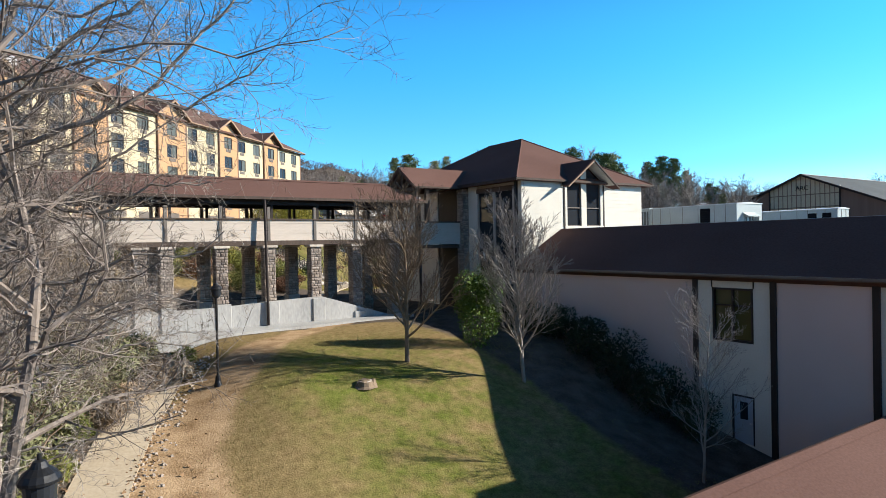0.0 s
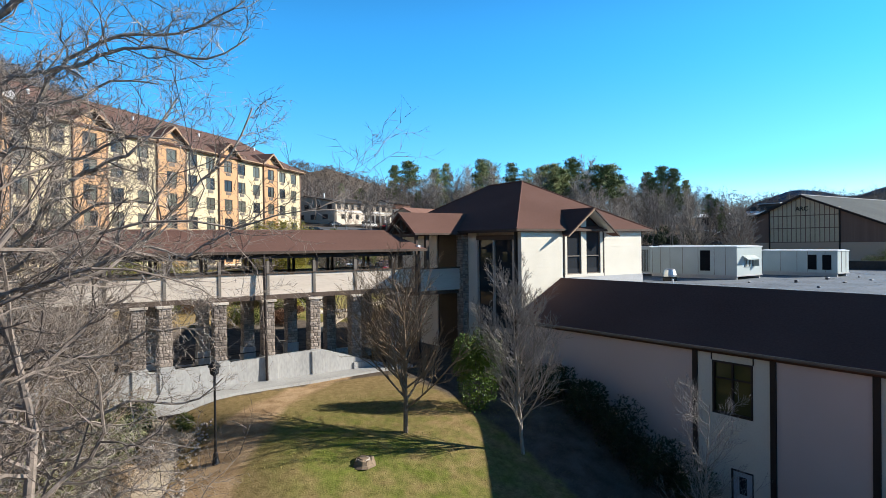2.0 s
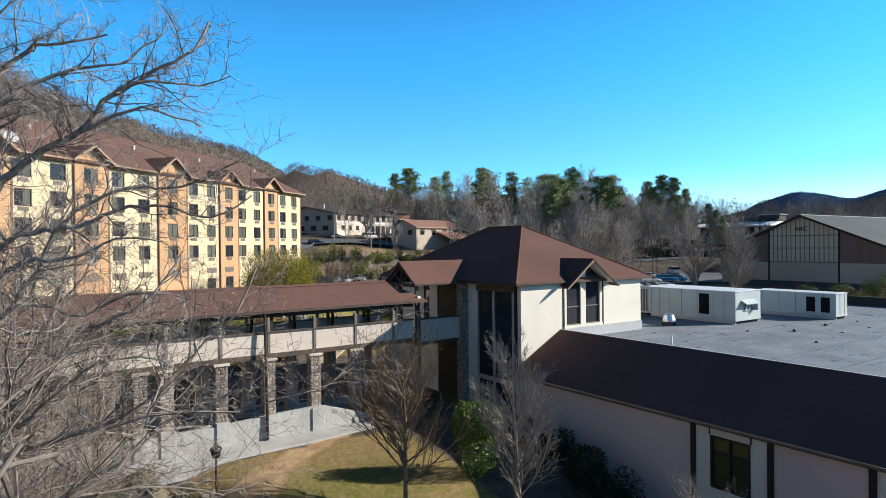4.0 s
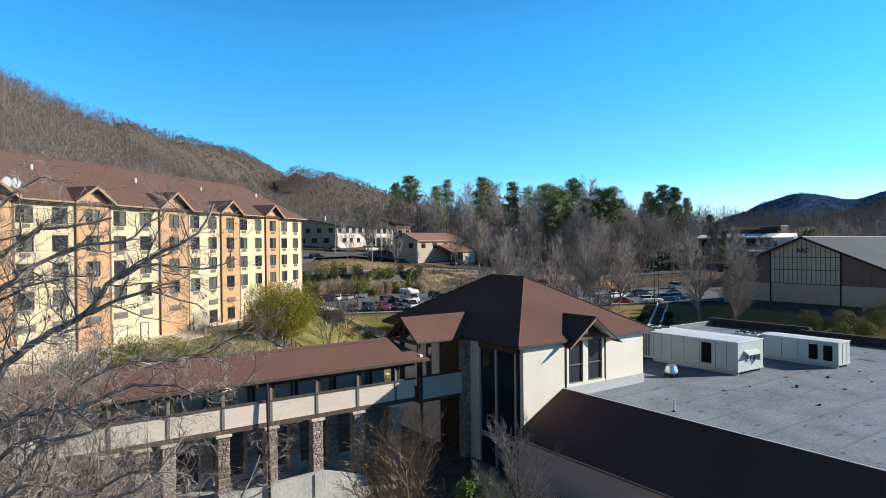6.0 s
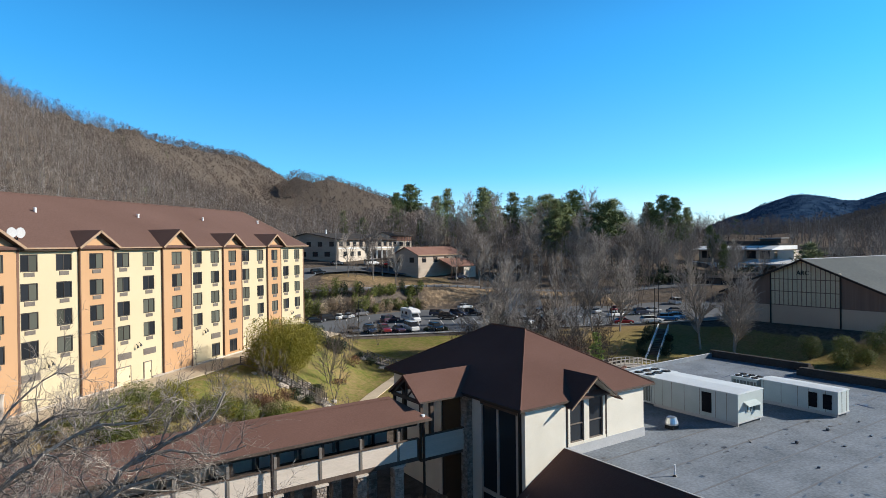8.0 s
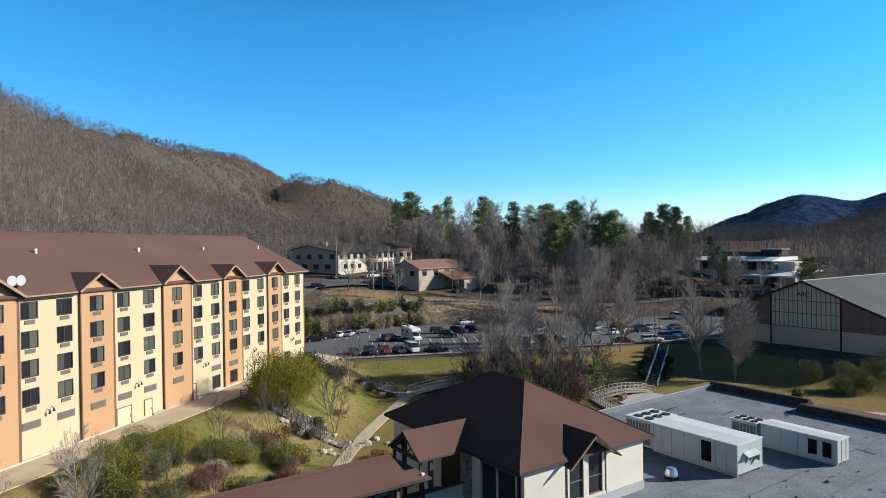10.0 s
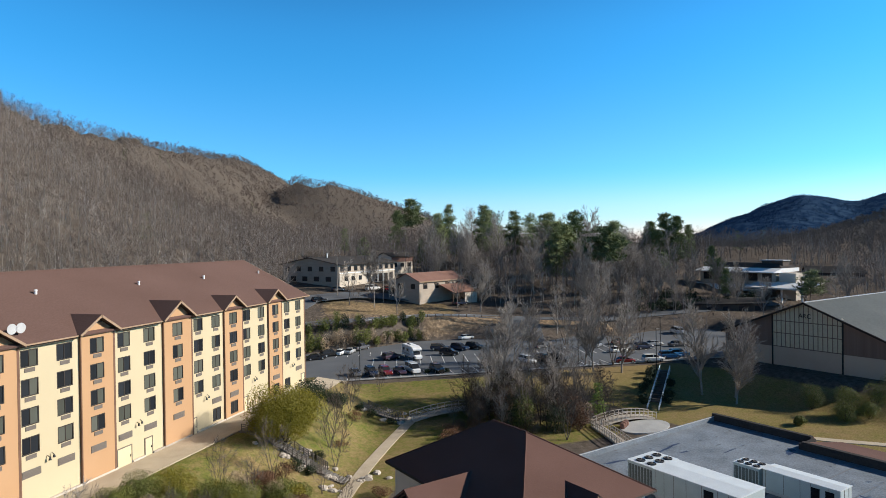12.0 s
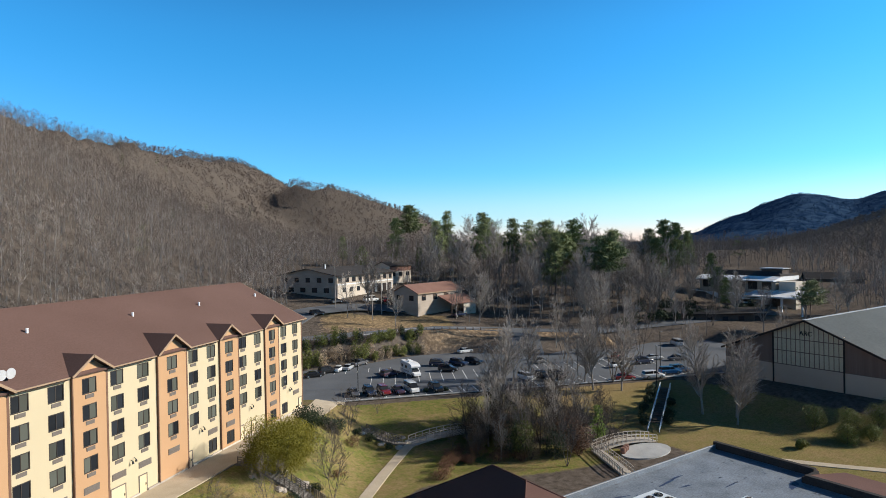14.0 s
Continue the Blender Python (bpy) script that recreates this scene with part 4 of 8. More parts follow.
# ---- near canopy ----
can = thing("canopy_roof", "low brown shingled canopy roof beside the tan wing", "roof", (12.0, 9.95, -0.36))
part("slope", Mesh().slab([(-5, -4.6, -2.2), (16.2, -4.6, -2.2), (16.2, 0, 0), (-5, 0, 0)], 0.15), SHINGLE, can)
part("slope", Mesh().slab([(-5, 2.4, -2.1), (16.2, 2.4, -2.1), (16.2, 0, 0), (-5, 0, 0)], 0.15), SHINGLE, can)
part("ridge_cap", Mesh().loft([[(x, -0.3, -0.1), (x, 0.0, 0.05), (x, 0.3, -0.1), (x, 0, -0.02)] for x in (-5, 16.2)]), SHINGLE, can)
for x in (-4.5, 2, 8.5, 15):
    for y in (-4.2, 1.9):
        part("post", Mesh().box(x, x + 0.2, y, y + 0.2, -5.0, -1.85 if y > 0 else -2.1), WOOD, can)

# ---- covered walkway on stone columns ----
bridge = thing("covered_walkway", "raised covered walkway on stone columns with brown roof", "bridge", (0, 41.65, 0))
X0, X1 = -48.0, 23.7
for sy in (-1, 1):
    part("roof", Mesh().slab([(X0, sy * 2.65, 9.46), (X1 + (1.0 if sy < 0 else 0), sy * 2.65, 9.46), (X1 - 1.1, 0, 10.85), (X0, 0, 10.85)], 0.16), SHINGLE, bridge, "brown shingled roof slope")
    part("gutter", Mesh().box(X0, X1 + 1.0, sy * 2.7 - 0.06, sy * 2.7 + 0.06, 9.3, 9.47), WOOD, bridge)
    part("beam", Mesh().box(X0, X1, sy * 2.15 - 0.12, sy * 2.15 + 0.12, 9.0, 9.35), TRIM, bridge)
    part("edge_beam", Mesh().box(X0, X1, sy * 2.25 - 0.1, sy * 2.25 + 0.1, 6.4, 6.7), WOOD, bridge)
    part("parapet_rail", Mesh().box(X0, X1, sy * 2.32 - 0.12, sy * 2.32 + 0.12, 8.03, 8.11), WOOD, bridge)
part("ceiling", Mesh().slab([(X0, -2.02, 9.3), (X1, -2.02, 9.3), (X1, 2.02, 9.3), (X0, 2.02, 9.3)], 0.08), TRIM, bridge)
part("ridge_cap", Mesh().loft([[(x, -0.25, 10.76), (x, 0, 10.9), (x, 0.25, 10.76)] for x in (X0, X1 - 1.1)]), SHINGLE, bridge)
part("deck", Mesh().box(X0, X1, -2.14, 2.14, 6.42, 6.62), WOOD, bridge, "dark timber deck")
FRONT = [22.0, 18.97, 15.95, 12.83, 9.84, 6.72] + [3.65 - 3.08 * i for i in range(16)]
ends = sorted(FRONT + [X0, X1])
for sy in (-1, 1):
    for a, b in zip(ends, ends[1:]):
        if b - a < 0.5:
            continue
        saw = [q for k in range(6) for q in ((sy * 2.342, 6.7 + k * 0.221), (sy * 2.328, 6.7 + (k + 1) * 0.221))]
        pn = Mesh().loft([[(x, y, z) for y, z in saw + [(sy * 2.27, 8.02), (sy * 2.27, 6.7)]] for x in (a + 0.1, b - 0.1)])
        part("panel", pn, PANEL, bridge, "beige lap-board parapet panel")
    for x in FRONT:
        part("post", Mesh().box(x - 0.1, x + 0.1, sy * 2.3 - 0.09, sy * 2.3 + 0.1, 6.7, 8.85 if sy < 0 else 9.0, 0.015), GREYPOST, bridge)
        part("post", Mesh().box(x + 0.2, x + 0.36, sy * 2.1 - 0.08, sy * 2.1 + 0.08, 6.6, 9.0), TRIM, bridge)
part("downspout", Mesh().tube((12.5, -2.95, 1.4), (12.5, -2.62, 9.3), 0.09, n=8), TRIM, bridge, "dark brown downspout")
part("downspout", Mesh().tube((24.1, -2.5, 1.4), (24.1, -2.5, 9.3), 0.1, n=8), TRIM, bridge)


def stone_column(x, y, z0, z1):
    c = part("column", Mesh().box(x - 0.33, x + 0.33, y - 0.33, y + 0.33, z0, z1), MORTAR, bridge, "square column clad in field stone")
    part("cap", Mesh().box(x - 0.48, x + 0.48, y - 0.48, y + 0.48, z1, z1 + 0.14, 0.02), STONE_PALE, c, "pale cap stone")
    part("base", Mesh().box(x - 0.42, x + 0.42, y - (0.75 if y < 0 else 0.42), y + 0.42, -1.0, z0, 0.02), CONCRETE, c, "concrete pier base")
    return c


COLUMNS = [(x, sy) for sy in (-1, 1) for x in FRONT + [5.31]]
columns = [stone_column(x, sy * 2.1, 2.85 if x < 17 else 1.8 if x < 20 else 1.2, 6.26) for x, sy in COLUMNS]
# concrete walk wall under the walkway
part("ramp_wall", Mesh().loft([[(x, -2.75, -1), (x, -2.45, -1), (x, -2.45, z), (x, -2.75, z)] for x, z in ((X0, 2.5), (9.5, 2.68), (13.0, 2.86), (16.2, 2.95), (21.8, 1.2))]), CONCRETE, bridge, "weathered pale concrete ramp wall")
part("ramp_wall", Mesh().loft([[(x, 2.45, -1), (x, 2.75, -1), (x, 2.75, z), (x, 2.45, z)] for x, z in ((X0, 2.1), (21.5, 1.9))]), CONCRETE, bridge)
part("ramp", Mesh().loft([[(x, -2.45, z), (x, 2.45, z), (x, 2.45, z - 0.4), (x, -2.45, z - 0.4)] for x, z in ((X0, 1.9), (12, 1.9), (21.5, 1.15), (26, 1.15))]), CONCRETE, bridge)
for k in range(2):
    part("hand_rail", Mesh().tube((-6, -1.4, 2.5 + 0.45 * k), (14, -1.4, 2.55 + 0.45 * k), 0.035, n=6), DARKMETAL, bridge)


# field stones: uneven courses, each stone proud of the mortar
cr = random.Random(17)


def clad(host, cx, cy, half_x, half_y, z0, z1, skip=()):
    me = Mesh()
    for face in range(4):
        if face in skip:
            continue
        half, off = (half_x, half_y) if face % 2 == 0 else (half_y, half_x)
        z = z0 + 0.02
        while z < z1 - 0.06:
            hh = min(cr.uniform(0.12, 0.26), z1 - 0.02 - z)
            u = -half - 0.03
            while u < half - 0.03:
                ww = min(cr.uniform(0.16, 0.36), half + 0.03 - u)
                d = cr.uniform(0.03, 0.075)
                a, b, c, e = u + 0.012, u + ww - 0.012, z + 0.012, z + hh - 0.012
                k = cr.uniform(0.15, 0.3) * min(ww, hh)
                rings = [[(a, 0.0, c), (b, 0.0, c), (b, 0.0, e), (a, 0.0, e)], [(a, d * 0.6, c), (b, d * 0.6, c), (b, d * 0.6, e), (a, d * 0.6, e)], [(a + k, d, c + k), (b - k, d, c + k), (b - k, d, e - k), (a + k, d, e - k)]]
                out = []
                for ring in rings:
                    row = []
                    for q, o, h in ring:
                        o += off
                        x, y = ((q, -o), (o, q), (-q, o), (-o, -q))[face]
                        row.append((cx + x, cy + y, h))
                    out.append(row)
                me.loft(out)
                u += ww
            z += hh
    tagged(part("stone_cladding", me, STONE, host, "uneven field stones in mortar"), kind="stuff")


for (cx, sy), col in zip(COLUMNS, columns):
    if cx > -12:
        clad(col, cx, sy * 2.1, 0.33, 0.33, 2.85 if cx < 17 else 1.8 if cx < 20 else 1.2, 6.26, (2,) if sy > 0 else ())
clad(pier, -0.2, 6.625, 0.3, 0.375, 0.5, EZ - 0.1, (1, 2))

# ---- hotel ----
hotel = thing("hotel", "five-storey cream and orange stucco hotel with brown roof", "hotel", (40.72, 104.63, 0), 40.2)
HL, HB, HE = 78.0, 6.2, 22.45
BAYS = [(-11.95, -8.0), (-23.4, -19.1), (-35.5, -30.4), (-47.6, -43.3), (-59.2, -54.6), (-71.0, -66.5)]
COLS = [-2.3, -6.05, -13.8, -17.7, -25.1, -28.8, -37.7, -41.6, -49.35, -53.2, -61.4, -65.0]
BAYCOLS = [-9.9, -21.3, -33.0, -45.5, -56.8, -68.8]
edges = sorted([-HL, 0] + [e for b in BAYS for e in b])
TOPS = [22.0, 19.25, 16.52, 13.8]
WH, WW = 1.66, 1.86


def pierced(x0, x1, y0, y1, holes):
    """A wall from x0 to x1 with window holes (x0, x1, z0, z1) in it, as one mesh."""
    me = Mesh()
    xs = sorted({x0, x1, *[h[0] for h in holes], *[h[1] for h in holes]})
    zs = sorted({HB, HE, *[h[2] for h in holes], *[h[3] for h in holes]})
    solid = lambda a, b: not any(h[0] - 1e-6 <= xs[a] and xs[a + 1] <= h[1] + 1e-6 and h[2] - 1e-6 <= zs[b] and zs[b + 1] <= h[3] + 1e-6 for h in holes)
    for a in range(len(xs) - 1):
        b = 0
        while b < len(zs) - 1:
            if solid(a, b):
                c = b
                while c + 1 < len(zs) - 1 and solid(a, c + 1):
                    c += 1
                me.box(xs[a], xs[a + 1], y0, y1, zs[b], zs[c + 1])
                b = c
            b += 1
    return me


wall_holes = {}
for x in COLS:
    wall_holes.setdefault("plain", []).extend((x - WW / 2, x + WW / 2, t - WH, t) for t in TOPS)
for x in BAYCOLS:
    wall_holes.setdefault("bay", []).extend((x - WW / 2, x + WW / 2, t - WH, t) for t in TOPS)
low_windows = [(-6.05, 7.6), (-9.9, 7.5), (-21.3, 7.55), (-25.1, 7.5)]
for x, z in low_windows:
    wall_holes["bay" if x in BAYCOLS else "plain"].append((x - 0.9, x + 0.9, z, z + 1.8))
for a, b in zip(edges, edges[1:]):
    isbay = any(abs(a - q[0]) < 1e-6 for q in BAYS)
    kind = "bay" if isbay else "plain"
    holes = [h for h in wall_holes[kind] if a < h[0] < b]
    part("wall", pierced(a, b, -0.18 if isbay else 0.0, 0.3, holes), HOTEL_ORANGE if isbay else HOTEL_CREAM, hotel, "orange stucco bay" if isbay else "cream stucco wall")
part("wall", Mesh().box(-0.3, 0, 0.3, 25, HB, HE).box(-HL, -HL + 0.3, 0.3, 25, HB, HE).box(-HL, 0, 24.7, 25, HB, HE), HOTEL_CREAM, hotel)
part("gable_wall", Mesh().loft([[(x, 0.3, HE), (x, 12.5, 28.3), (x, 24.7, HE)] for x in (-0.3, 0)]), HOTEL_CREAM, hotel)
part("core", Mesh().box(-HL + 0.5, -0.5, 0.75, 0.8, HB, HE), TRIM, hotel)
frame_mesh = Mesh().box(-WW / 2, -WW / 2 + 0.1, 0, 0.12, -WH, 0).box(WW / 2 - 0.1, WW / 2, 0, 0.12, -WH, 0).box(-WW / 2 + 0.1, WW / 2 - 0.1, 0, 0.12, -0.1, 0).box(-WW / 2 + 0.1, WW / 2 - 0.1, 0, 0.12, -WH, -WH + 0.1).box(-0.04, 0.04, 0.02, 0.1, -WH + 0.1, -0.1).data("window", BRONZE)
pane_mesh = Mesh().box(-WW / 2 + 0.1, -0.04, 0.06, 0.07, -WH + 0.1, -0.1).data("pane", GLASS_HOTEL)
pane_mesh_r = Mesh().box(0.04, WW / 2 - 0.1, 0.06, 0.07, -WH + 0.1, -0.1).data("pane", GLASS_HOTEL)
dark_l = Mesh().box(-WW / 2 + 0.1, -0.04, 0.06, 0.07, -WH + 0.1, -0.1).data("pane", GLASS_DARK)
dark_r = Mesh().box(0.04, WW / 2 - 0.1, 0.06, 0.07, -WH + 0.1, -0.1).data("pane", GLASS_DARK)
ac = Mesh().box(-0.55, 0.55, -0.05, 0.0, -WH - 0.46, -WH - 0.06)
for k in range(4):
    ac.box(-0.5, 0.5, -0.07, -0.05, -WH - 0.42 + k * 0.09, -WH - 0.38 + k * 0.09)
ac_mesh = ac.data("ac_grille", GRILLE)
hr = random.Random(11)
for x in COLS + BAYCOLS:
    front = -0.18 if x in BAYCOLS else 0.0
    for top in TOPS:
        w = part("window", frame_mesh, GRILLE, hotel, at=pose(x, front + 0.02, top))
        part("pane", dark_l if hr.random() < 0.3 else pane_mesh, GLASS_HOTEL, w)
        part("pane", dark_r if hr.random() < 0.4 else pane_mesh_r, GLASS_HOTEL, w)
        part("ac_grille", ac_mesh, GRILLE, w, at=pose(0, -0.02, 0))
for x, z in low_windows:
    front = -0.18 if x in BAYCOLS else 0.0
    w = part("window", frame_mesh, GRILLE, hotel, at=pose(x, front + 0.02, z + 1.73))
    part("pane", dark_l, GLASS_DARK, w)
    part("pane", dark_r, GLASS_DARK, w)
slot = Mesh().box(-1.0, 1.0, -0.05, 0.0, 0, 0.72)
for k in range(5):
    slot.box(-0.95, 0.95, -0.08, -0.05, 0.05 + k * 0.13, 0.11 + k * 0.13)
slot_mesh = slot.data("vent_grille", GRILLE)
for x in (-2.3, -9.9, -21.3, -25.1, -33.0, -37.7, -41.6, -45.5, -49.35, -53.2):
    part("vent_grille", slot_mesh, GRILLE, hotel, "taupe louvred vent", at=pose(x, -0.18 if x in BAYCOLS else 0.0, 10.0))
lamp_mesh = Mesh().tube((-0.3, -0.1, 0.5), (-0.3, -0.45, 0.3), 0.05, n=6).tube((-0.3, -0.5, 0.3), (-0.3, -0.5, -0.1), 0.08, 0.2, n=8).tube((0.35, -0.1, 0.7), (0.35, -0.45, 0.5), 0.05, n=6).tube((0.35, -0.5, 0.5), (0.35, -0.5, 0.1), 0.08, 0.2, n=8).data("wall_lamp", DARKMETAL)
for x in (-4.6, -16.0, -27.5, -39.7, -51.3):
    part("wall_lamp", lamp_mesh, DARKMETAL, hotel, "pair of dark wall lamps", at=pose(x, 0, 11.1) @ Matrix.Scale(0.72, 4))
HOTEL_DOORS = ((-1.0, 0.5), (-15.3, 0.5), (-18.4, 0.5), (-30.0, 0.5), (-38.1, 0.55), (-41.8, 1.0))
for x, w in HOTEL_DOORS:
    d = part("door", Mesh().box(x - w, x + w, -0.06, 0.0, 6.9, 9.1), DOOR_CREAM, hotel, "cream service door")
    part("door_frame", Mesh().box(x - w - 0.1, x - w, -0.09, 0.0, 6.8, 9.2).box(x + w, x + w + 0.1, -0.09, 0.0, 6.8, 9.2).box(x - w, x + w, -0.09, 0.0, 9.1, 9.2), GRILLE, d)
    part("door_handle", Mesh().box(x + w - 0.2, x + w - 0.12, -0.12, -0.06, 7.85, 8.1), DARKMETAL, d)
for a, b in BAYS:
    part("downspout", Mesh().box(a - 0.07, a + 0.05, -0.26, -0.01, HB, HE), SPOUT, hotel, "rust-brown downspout")
    part("downspout", Mesh().box(b + 0.16, b + 0.3, -0.14, -0.01, HB, HE), SPOUT, hotel, "rust-brown downspout")
    part("corner_board", Mesh().box(b - 0.02, b + 0.1, -0.2, -0.005, HB, HE), SPOUT, hotel)
part("corner_strip", Mesh().box(-0.16, 0.06, -0.06, 0.1, HB, HE), SPOUT, hotel)
door_spans = [(x - w - 0.1, x + w + 0.1) for x, w in HOTEL_DOORS]
x = -HL
for a, b in sorted(door_spans) + [(0.1, 0.1)]:
    part("footing_course", Mesh().box(x, a, -0.26, 0.0, HB, 7.3, 0.03), STONE_PALE, hotel, "pale stone footing course")
    x = b
EV, RZ, OUT = 22.62, 28.9, 0.6
PITCH = (RZ - EV) / (12.5 + OUT)
part("roof", Mesh().slab([(-HL - 0.6, -OUT, EV), (0.75, -OUT, EV), (0.75, 12.5, RZ), (-HL - 0.6, 12.5, RZ)], 0.22), SHINGLE_HOTEL, hotel, "broad brown shingled roof slope")
part("roof", Mesh().slab([(-HL - 0.6, 25 + OUT, EV), (0.75, 25 + OUT, EV), (0.75, 12.5, RZ), (-HL - 0.6, 12.5, RZ)], 0.22), SHINGLE_HOTEL, hotel)
part("ridge_cap", Mesh().loft([[(x, 12.2, RZ - 0.1), (x, 12.5, RZ + 0.06), (x, 12.8, RZ - 0.1)] for x in (-HL - 0.6, 0.75)]), SHINGLE_HOTEL, hotel)
part("rake_board", Mesh().slab([(0.75, -OUT, EV), (0.75, 12.5, RZ), (0.84, 12.5, RZ), (0.84, -OUT, EV)], 0.3), FASCIA, hotel)
# gables over the orange bays: centre, half-width, height of the ridge
GABLES = [(-10.2, 2.85, 24.55), (-21.6, 2.72, 24.5), (-33.15, 2.98, 24.8), (-45.55, 2.7, 24.45), (-57.0, 2.8, 24.5), (-68.9, 2.8, 24.5)]
stops = sorted([-HL - 0.6, 0.78] + [e for c, h, _ in GABLES for e in (c - h, c + h)])
for a, b in list(zip(stops, stops[1:]))[::2]:
    part("gutter", Mesh().loft([[(x, -OUT - 0.14, EV - 0.14), (x, -OUT, EV - 0.16), (x, -OUT, EV + 0.0), (x, -OUT - 0.14, EV + 0.01)] for x in (a, b)]), FASCIA, hotel, "tan metal eave gutter")
    part("soffit", Mesh().box(a + 0.1, b - 0.1, -OUT + 0.02, -0.01, EV - 0.3, EV - 0.26), WOOD, hotel)
for c, h, top in GABLES:
    z0, front = EV + 0.06, -0.9
    y0, y1 = (z0 - EV) / PITCH - OUT, (top - EV) / PITCH - OUT
    for sx in (-1, 1):
        part("gable_roof", Mesh().slab([(c + sx * h, front, z0), (c, front, top), (c, y1 + 0.1, top), (c + sx * h, y0 + 0.1, z0)], 0.14), SHINGLE_HOTEL, hotel, "brown gable slope over an orange bay")
        part("gable_edge", Mesh().slab([(c + sx * (h + 0.04), front - 0.07, z0 - 0.04), (c, front - 0.07, top - 0.01), (c, front, top - 0.01), (c + sx * (h + 0.04), front, z0 - 0.04)], 0.24), FASCIA, hotel, "tan gable edge board")
        part("gable_soffit", Mesh().slab([(c + sx * (h - 0.1), front + 0.02, z0 - 0.15), (c, front + 0.02, top - 0.2), (c, -0.19, top - 0.2), (c + sx * (h - 0.1), -0.19, z0 - 0.15)], 0.05), WOOD, hotel)
    slope = (top - z0) / h
    part("gable_wall", Mesh().loft([[(c - 2.1, y, HE), (c + 2.1, y, HE), (c + 2.1, y, top - 0.3 - 2.1 * slope), (c, y, top - 0.3), (c - 2.1, y, top - 0.3 - 2.1 * slope)] for y in (-0.18, 0.2)]), HOTEL_ORANGE, hotel)
    part("gable_vent", Mesh().loft([[(c - 0.85, y, top - 0.36 - 0.85 * slope), (c + 0.85, y, top - 0.36 - 0.85 * slope), (c, y, top - 0.34)] for y in (-0.23, -0.18)]), GRILLE, hotel, "grey triangular gable vent")
for x, y in ((-58.5, 7.6), (-45.8, 7.6), (-30.7, 7.6), (-17.2, 7.7), (-2.0, 7.8)):
    z = EV + (y + OUT) * PITCH
    part("roof_vent", Mesh().tube((x, y, z - 0.1), (x, y, z + 0.36), 0.15, n=10).tube((x, y, z + 0.36), (x, y, z + 0.48), 0.2, 0.14, n=10), WHITE, hotel, "small white roof vent")
for x in (-54.4, -53.5):
    z = EV + (1.0 + OUT) * PITCH
    dish = part("satellite_dish", Mesh().loft([[(x + r * math.cos(i * math.pi / 8), 0.95 - 0.35 + k, z + 0.65 + r * math.sin(i * math.pi / 8)) for i in range(16)] for r, k in ((0.05, 0.14), (0.3, 0.08), (0.5, 0.0), (0.5, -0.03))]), COPING, hotel, "pale round satellite dish")
    part("mast", Mesh().tube((x, 1.0, z - 0.05), (x, 0.85, z + 0.6), 0.04, n=6), DARKMETAL, dish)

# ---- sports hall ----
gym = thing("sports_hall", "brown metal sports hall with tan block base", "hall", (129, 62.4, 0))
GE, GR, GH = 11.7, 18.75, 17.0
gz = lambda y: GR - abs(y) * (GR - GE) / GH
part("base_wall", Mesh().box(0, 0.4, -GH, GH, 4.0, 9.2), GYM_BLOCK, gym, "tan block base wall")
for a, b in ((-GH, -6.9), (6.5, GH)):
    part("siding", Mesh().loft([[(x, a, 9.2), (x, b, 9.2), (x, b, gz(b) - 0.1), (x, a, gz(a) - 0.1)] for x in (0.05, 0.35)]), GYM_BROWN, gym, "brown metal siding")
part("siding", Mesh().loft([[(x, -6.9, 16.0 + 0.02), (x, 6.5, 16.0), (x, 6.5, gz(6.5) - 0.1), (x, 0, GR - 0.1), (x, -6.9, gz(6.9) - 0.1)] for x in (0.07, 0.35)]), GYM_PANE, gym)
part("side_wall", Mesh().box(0.4, 60, -GH, -GH + 0.4, 3, GE).box(0.4, 60, GH - 0.4, GH, 3, GE).box(60, 60.4, -GH, GH, 3, GE), GYM_BROWN, gym)
for sy in (-1, 1):
    part("roof", Mesh().slab([(-0.7, sy * (GH + 0.6), GE - 0.3), (60.7, sy * (GH + 0.6), GE - 0.3), (60.7, 0, GR), (-0.7, 0, GR)], 0.25), GYM_ROOF, gym, "slate-grey metal roof slope")
    part("rake", Mesh().slab([(-0.8, sy * (GH + 0.7), GE - 0.32), (-0.7, sy * (GH + 0.7), GE - 0.32), (-0.7, 0, GR + 0.03), (-0.8, 0, GR + 0.03)], 0.4), TRIM, gym)
part("ridge_cap", Mesh().box(-0.7, 60.7, -0.3, 0.3, GR - 0.06, GR + 0.06), COPING, gym)
panel = part("daylight_panel", Mesh().box(0.02, 0.06, -6.9, 6.5, 9.2, 16.0), GYM_PANE, gym, "pale translucent wall panel with brown mullions")
n_m = 15
for i in range(n_m + 1):
    y = -6.9 + 13.4 * i / n_m
    part("mullion", Mesh().box(-0.04, 0.02, y - 0.06, y + 0.06, 9.2, gz(y) - 0.3), GYM_BROWN, panel)
for z in (9.3, 12.1, 14.6):
    part("rail", Mesh().box(-0.06, 0.02, -6.9, 6.5, z - 0.08, z + 0.08), GYM_BROWN, panel)
for y in (-6.9, 6.5):
    part("column", Mesh().box(-0.12, 0.05, y - 0.14, y + 0.14, 4.0, gz(y) - 0.2), TRIM, gym)
txt = bpy.data.curves.new("sign_letters", "FONT")
txt.body, txt.size, txt.extrude, txt.align_x = "ARC", 1.25, 0.05, "CENTER"
txt.materials.append(TRIM)
letters = new("sign_letters", txt)
letters.parent = gym
letters.matrix_basis = Matrix.Translation((-0.1, 0.0, 15.55)) @ Matrix(((0, 0, -1, 0), (-1, 0, 0, 0), (0, 1, 0, 0), (0, 0, 0, 1)))
